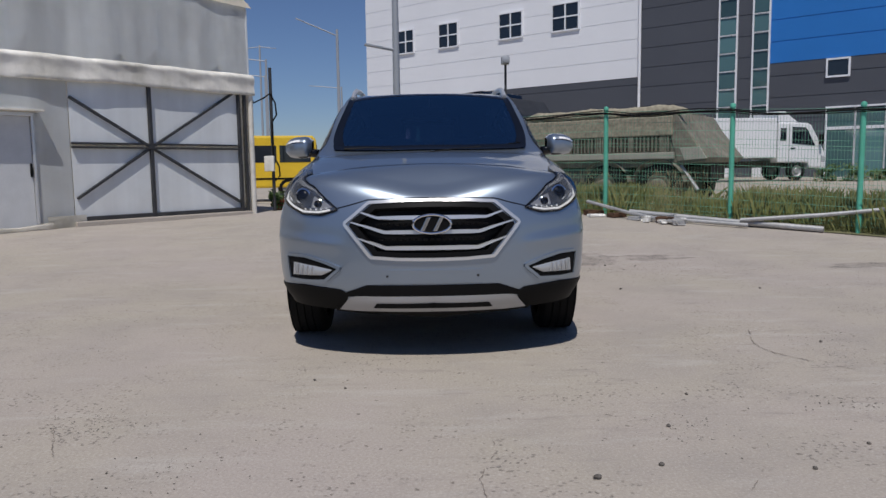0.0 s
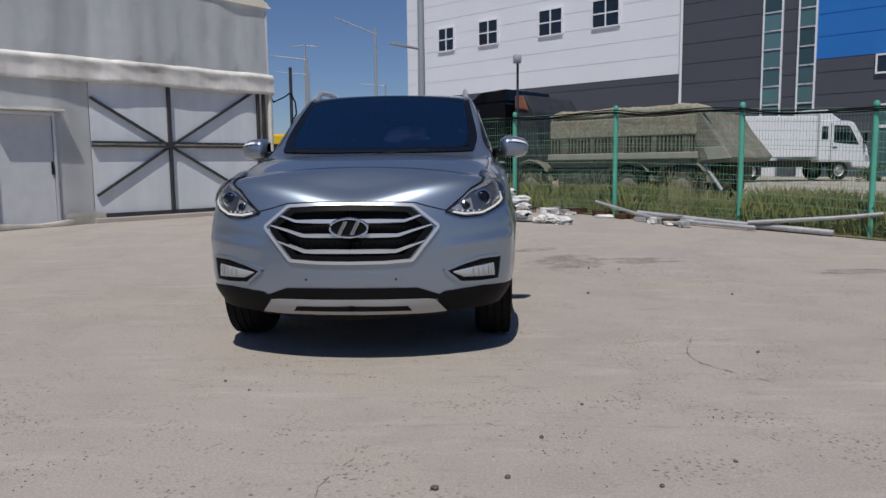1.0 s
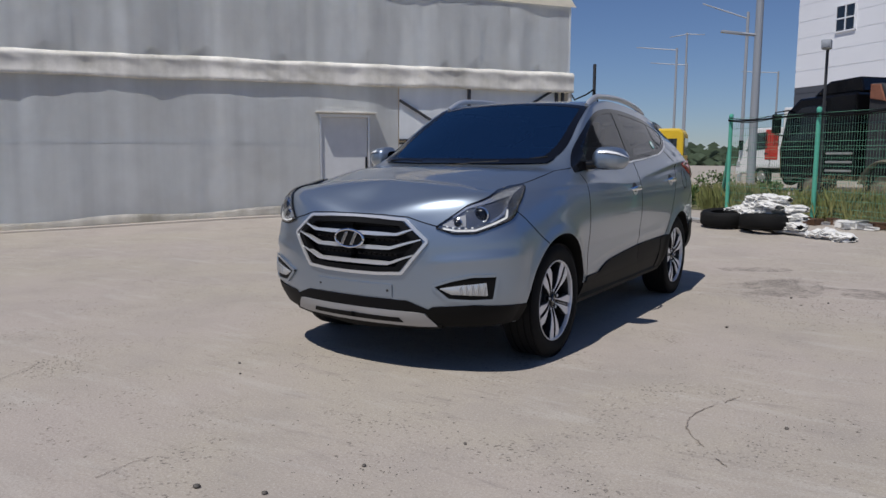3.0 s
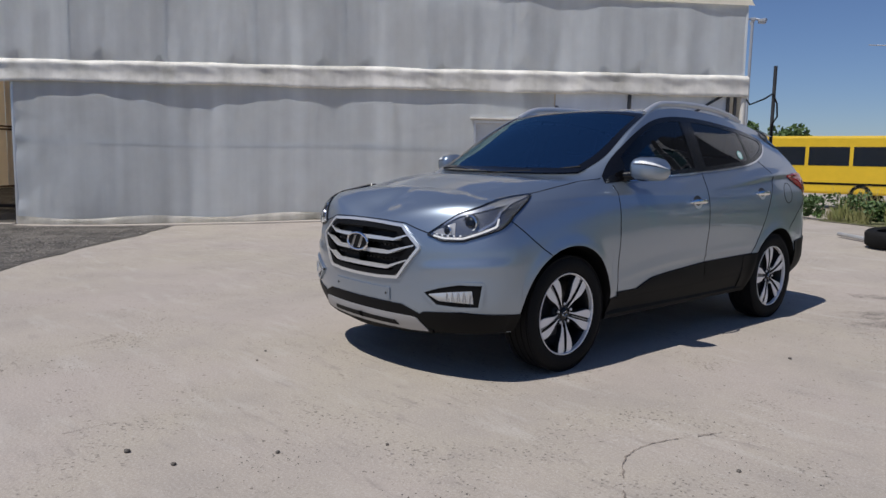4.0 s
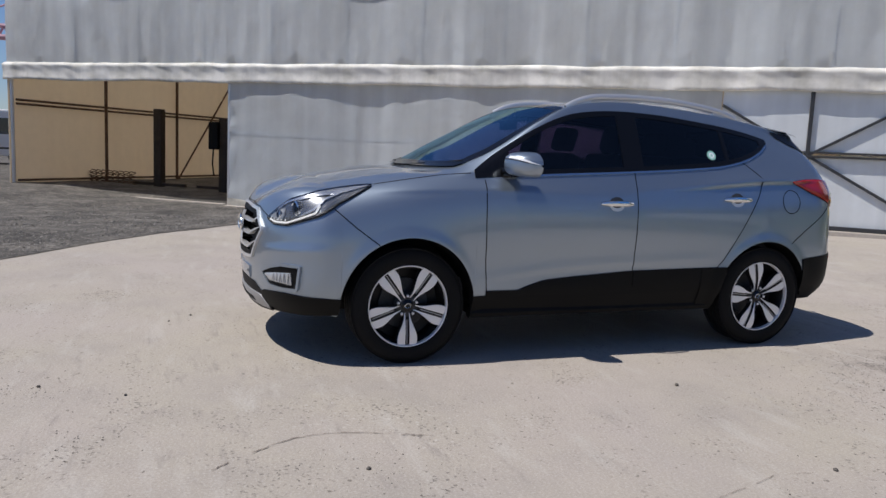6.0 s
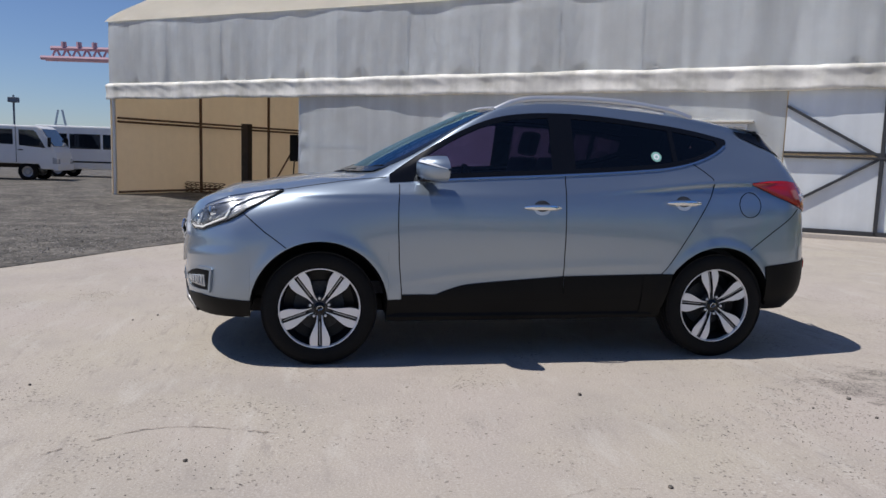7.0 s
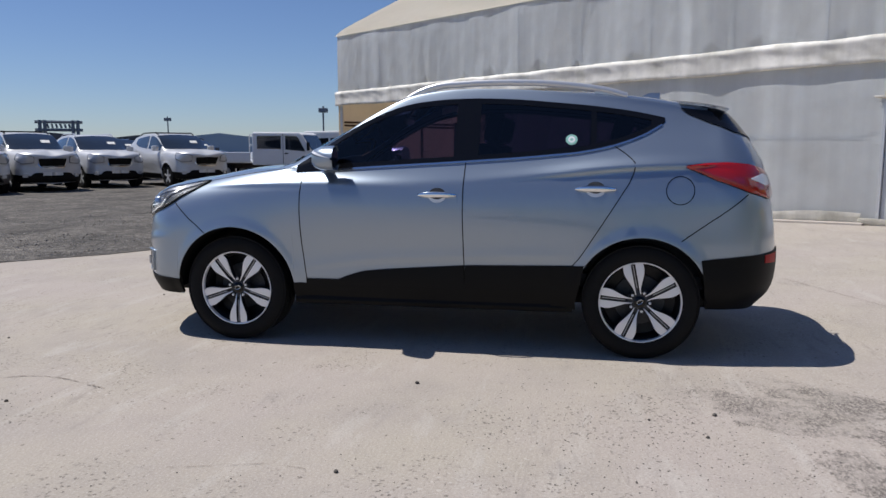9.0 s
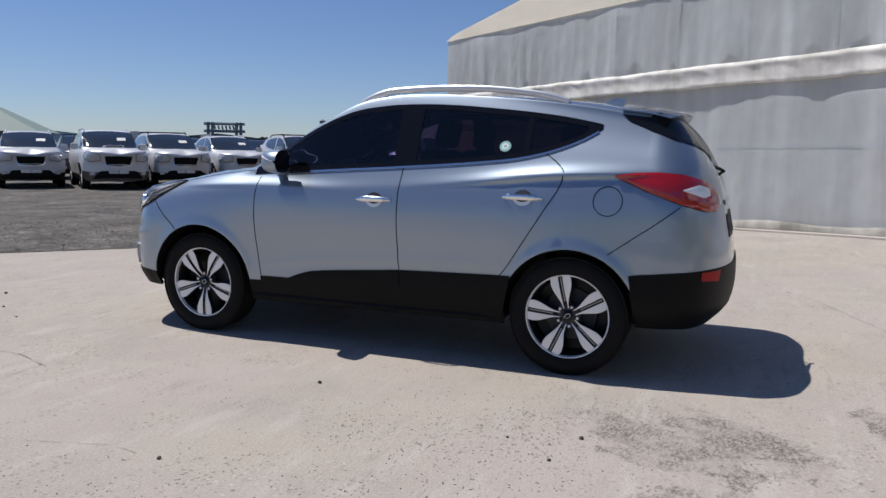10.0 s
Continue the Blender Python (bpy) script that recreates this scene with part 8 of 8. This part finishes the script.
    for s in (1, -1):
        strip([("f", 0.0, 0.868), ("f", 0.33, 0.866), ("f", 0.36, 0.82), ("f", 0.30, 0.705), ("f", 0.0, 0.695)], 0.018, 0.040, 30, s, b, 0.02)
    part("grille_frame", b, CHROME, g, "bright grille frame")
    b = bmesh.new()
    for s in (1, -1):
        panel([("f", 0.0, 0.485), ("f", 0.24, 0.485)], [("f", 0.0, 0.575), ("f", 0.24, 0.575)], 0.045, 4, 2, s, 0.02, bm=b)
    part("number_plate", b, TARP_WHITE, t, "blank pale number plate")
    for z in (0.735, 0.785, 0.852):
        b = bmesh.new()
        for s in (1, -1):
            strip([("f", 0.0, z), ("f", 0.31, z)], 0.010, 0.040, 8, s, b, 0.010)
        part("grille_bar", b, SATIN, g)
    bm = bmesh.new()
    for s in (1, -1):
        panel([("f", 0.0, 0.28), ("f", 0.53, 0.29), ("s", -0.43, 0.30)], [("f", 0.0, 0.40 + 0.1 * boxy), ("f", 0.53, 0.42 + 0.1 * boxy), ("s", -0.43, 0.46 + 0.1 * boxy)], 0.011, 12, 3, s, 0.03, bm=bm)
    part("lower_bumper", bm, lower, t)
    box_b = bmesh.new()
    box(box_b, -0.7, 0.7, -0.6, 3.2, 0.25, 0.5)
    part("underbody", box_b, SHADOW_GAP, t, smooth=False)
    if scoop:
        b = bmesh.new()
        box(b, -0.28, 0.28, -0.22, 0.12, 1.13, 1.20, 0.025)
        part("bonnet_scoop", b, paint, t)
        b = bmesh.new()
        box(b, -0.22, 0.22, -0.225, -0.20, 1.155, 1.185)
        part("scoop_mouth", b, SHADOW_GAP, t, smooth=False)
    if rack:
        for y in (1.5, 2.15):
            b = bmesh.new()
            tube(b, [(-0.58, y, 1.70), (0.58, y, 1.70)], 0.016, 6)
            part("roof_bar", b, BLACK_PLASTIC, t)
    # square up the nose, the bonnet and the roof edge
    for ob in t.children:
        if ob.type != "MESH":
            continue
        for v in ob.data.vertices:
            x, y, z = v.co
            k = ss(0.45, -0.6, y)
            z2 = z + (0.075 + 0.045 * boxy) * k * ss(0.66, 0.95, z) + 0.07 * boxy * ss(1.15, 1.5, z)
            y2 = y - (0.09 + 0.09 * boxy) * ss(-0.30, -0.8, y) * ss(0.70, 0.98, z)
            x2 = x * (1 + 0.07 * boxy * ss(1.25, 1.6, z) + 0.06 * ss(-0.5, -0.9, y))
            v.co = (x2, y2, z2)
    return t


def place_suv(x, y, angle, sc=1.05):
    """Centre of the nose at (x, y), nose pointing along angle (degrees)."""
    m = Matrix.Translation((x, y, ground_z(x, y))) @ Matrix.Rotation(radians(angle + 90), 4, "Z") @ Matrix.Translation((0, 0.9, 0))
    return m @ Matrix.Diagonal((sc, sc, sc, 1))


def put_suv(src, x, y, angle, sc=1.05):
    ob = copy_thing(src, Matrix.Identity(4))
    ob.matrix_basis = place_suv(x, y, angle, sc)
    return ob


light_suv = parked_suv(place_suv(-11.1, -16.3, 52), SUV_SILVER, "pale silver SUV with black bumper parked on the gravel lot", 0.35, rack=False)
boxy_suv = parked_suv(place_suv(-12.2, -14.0, 54, 1.06), SUV_SILVER, "tall silver SUV with grey-brown lower body and bonnet scoop", 1.0, SUV_BROWN, True, False)
racked_suv = parked_suv(place_suv(-14.2, -13.2, 56), SUV_SILVER, "silver SUV with black roof rack parked on the gravel lot", 0.6)
put_suv(light_suv, -16.6, -12.6, 55, 1.04)
put_suv(racked_suv, -17.6, -10.1, 55, 1.06)
dark_suv = parked_suv(place_suv(-16.5, -20.0, 52), SUV_DARK, "dark blue SUV parked in the second row")
for x, y, a, sc in ((-19.6, -17.5, 50, 1.05), (-22.0, -15.6, 52, 1.03), (-27.5, -14.8, 60, 1.05), (-26.0, -18.5, 50, 1.06), (-23.5, -21.5, 50, 1.05), (-30.0, -19.5, 50, 1.05)):
    put_suv(dark_suv, x, y, a, sc)


# ---- the far distance ----
# grey of the far gateway and masts, air haze painted into it
FAR_GREY = material("hazed_grey", (0.15, 0.18, 0.22), 0.8)


def far_things():
    def beam(t, name, a, b, r, mat, n=6):
        bm = bmesh.new()
        tube(bm, [a, b], r, n)
        part(name, bm, mat, t)
    t = thing("harbour_crane", "pale red harbour crane jib far beyond the tent", "crane", Matrix.Translation((-319, -98, -6)) @ Matrix.Rotation(radians(78.9), 4, "Z"))
    for z, y in ((41, -2), (41, 2), (45, 0)):
        beam(t, "jib_chord", (0 if z < 45 else 3, y, z), (95, y, z), 0.9, PINK)
    for k in range(23):
        x = 3 + 4 * k
        beam(t, "jib_brace", (x, 0, 41), (x + 2, 0, 45), 0.4, PINK)
        beam(t, "jib_brace", (x + 2, 0, 45), (x + 4, 0, 41), 0.4, PINK)
    for x in (8, 14, 20):
        beam(t, "jib_cabin", (x, 0, 45), (x, 0, 47.5), 1.0, PINK)
    for x in (24, 50):
        beam(t, "tie", (x, 0, 45), (76, 0, 67), 0.35, PINK)
    for x in (76, 90):
        beam(t, "leg", (x, 0, 0), (x, 0, 68), 1.4, PINK)
    g = thing("timber_gateway", "grey gateway frame with a lettered crossbar far off", "gateway", Matrix.Translation((-93, -73.6, 0.0)) @ Matrix.Rotation(radians(-52), 4, "Z") @ Matrix.Diagonal((0.92, 0.92, 0.88, 1)))
    for x in (-2.7, -2.0, 2.0, 2.7):
        beam(g, "gate_post", (x, 0, 0), (x, 0, 6.2), 0.3, FAR_GREY)
    for z in (4.6, 5.9):
        beam(g, "crossbar", (-3.4, 0, z), (3.4, 0, z), 0.28, FAR_GREY)
    for k in range(6):
        x = -1.6 + 0.62 * k
        beam(g, "sign_bar", (x, -0.2, 4.9), (x + 0.18, -0.2, 5.6), 0.18, FAR_GREY)
    s = thing("metal_shed", "small shed with a pale grey-green hipped roof", "shed", Matrix.Translation((-33.8, -47.2, 0.0)) @ Matrix.Rotation(radians(40), 4, "Z"))
    bm = bmesh.new()
    box(bm, -4, 4, -3, 3, 0, 2.3)
    part("wall", bm, CLADDING_GREY, s, smooth=False)
    bm = bmesh.new()
    rim = [bm.verts.new(p) for p in ((-4.4, -3.4, 2.3), (4.4, -3.4, 2.3), (4.4, 3.4, 2.3), (-4.4, 3.4, 2.3))]
    r0, r1 = bm.verts.new((-1.6, 0, 4.1)), bm.verts.new((1.6, 0, 4.1))
    for f in ((rim[0], rim[1], r1, r0), (rim[1], rim[2], r1), (rim[2], rim[3], r0, r1), (rim[3], rim[0], r0), rim[::-1]):
        bm.faces.new(f)
    part("roof", bm, SHED_GREEN, s, smooth=False)
    for x, y, h in ((-109, -38.7, 8.0), (-150, -90, 8.5)):
        m = thing("floodlight_mast", "tall floodlight mast on the horizon", "mast", Matrix.Translation((x, y, 0)), "far masts")
        beam(m, "mast", (0, 0, 0), (0, 0, h), 0.14, FAR_GREY)
        bm = bmesh.new()
        box(bm, -0.6, 0.6, -0.6, 0.6, h - 1.0, h - 0.3, 0.1)
        part("lamp_head", bm, FAR_GREY, m, smooth=False)
    for x, y in ((-520, -150), (-500, -100)):
        m = thing("bridge_pylon", "pale blue bridge pylon far away", "pylon", Matrix.Translation((x, y, 0)), "bridge pylons")
        for k in (-1, 1):
            beam(m, "leg", (0, 6 * k, 0), (0, 1.2 * k, 24), 0.7, HAZE_BLUE)
        beam(m, "cross_beam", (0, -3, 14), (0, 3, 14), 0.6, HAZE_BLUE)
    rnd = random.Random(4)
    for k in range(9):
        a = 3.42 + 0.1 * k
        x, y = 150 * math.cos(a), 150 * math.sin(a)
        w = thing("far_warehouse", "low grey-blue warehouse on the horizon", "warehouse", Matrix.Translation((x, y, 0)) @ Matrix.Rotation(a + math.pi / 2, 4, "Z"), "far warehouses")
        L, H = rnd.uniform(6, 9), rnd.uniform(2.4, 3.6)
        bm = bmesh.new()
        prism(bm, [(-L, 0), (L, 0), (L, H), (0, H + 0.8), (-L, H)], -5, 5)
        part("shell", bm, rnd.choice([HAZE_BLUE, CLADDING_GREY, DOOR_GREY]), w, smooth=False)

    c = Vector((-24.3, 51.5, 0.25))
    m = thing("floodlight_mast", "slender mast with a ring of floodlights on top", "mast", Matrix.Translation(c), "far masts")
    beam(m, "mast", (0, 0, 0), (0, 0, 11.9), 0.11, LAMP_GREY, 8)
    for k in range(6):
        a = k * 1.047
        beam(m, "lamp_arm", (0, 0, 11.9), (0.7 * math.cos(a), 0.7 * math.sin(a), 11.7), 0.05, LAMP_GREY)
        bm = bmesh.new()
        box(bm, -0.26, 0.26, -0.14, 0.14, -0.10, 0.10, 0.03, Matrix.Translation((0.8 * math.cos(a), 0.8 * math.sin(a), 11.66)) @ Matrix.Rotation(a, 4, "Z"))
        part("floodlight", bm, LAMP_GREY, m, smooth=False)


far_things()
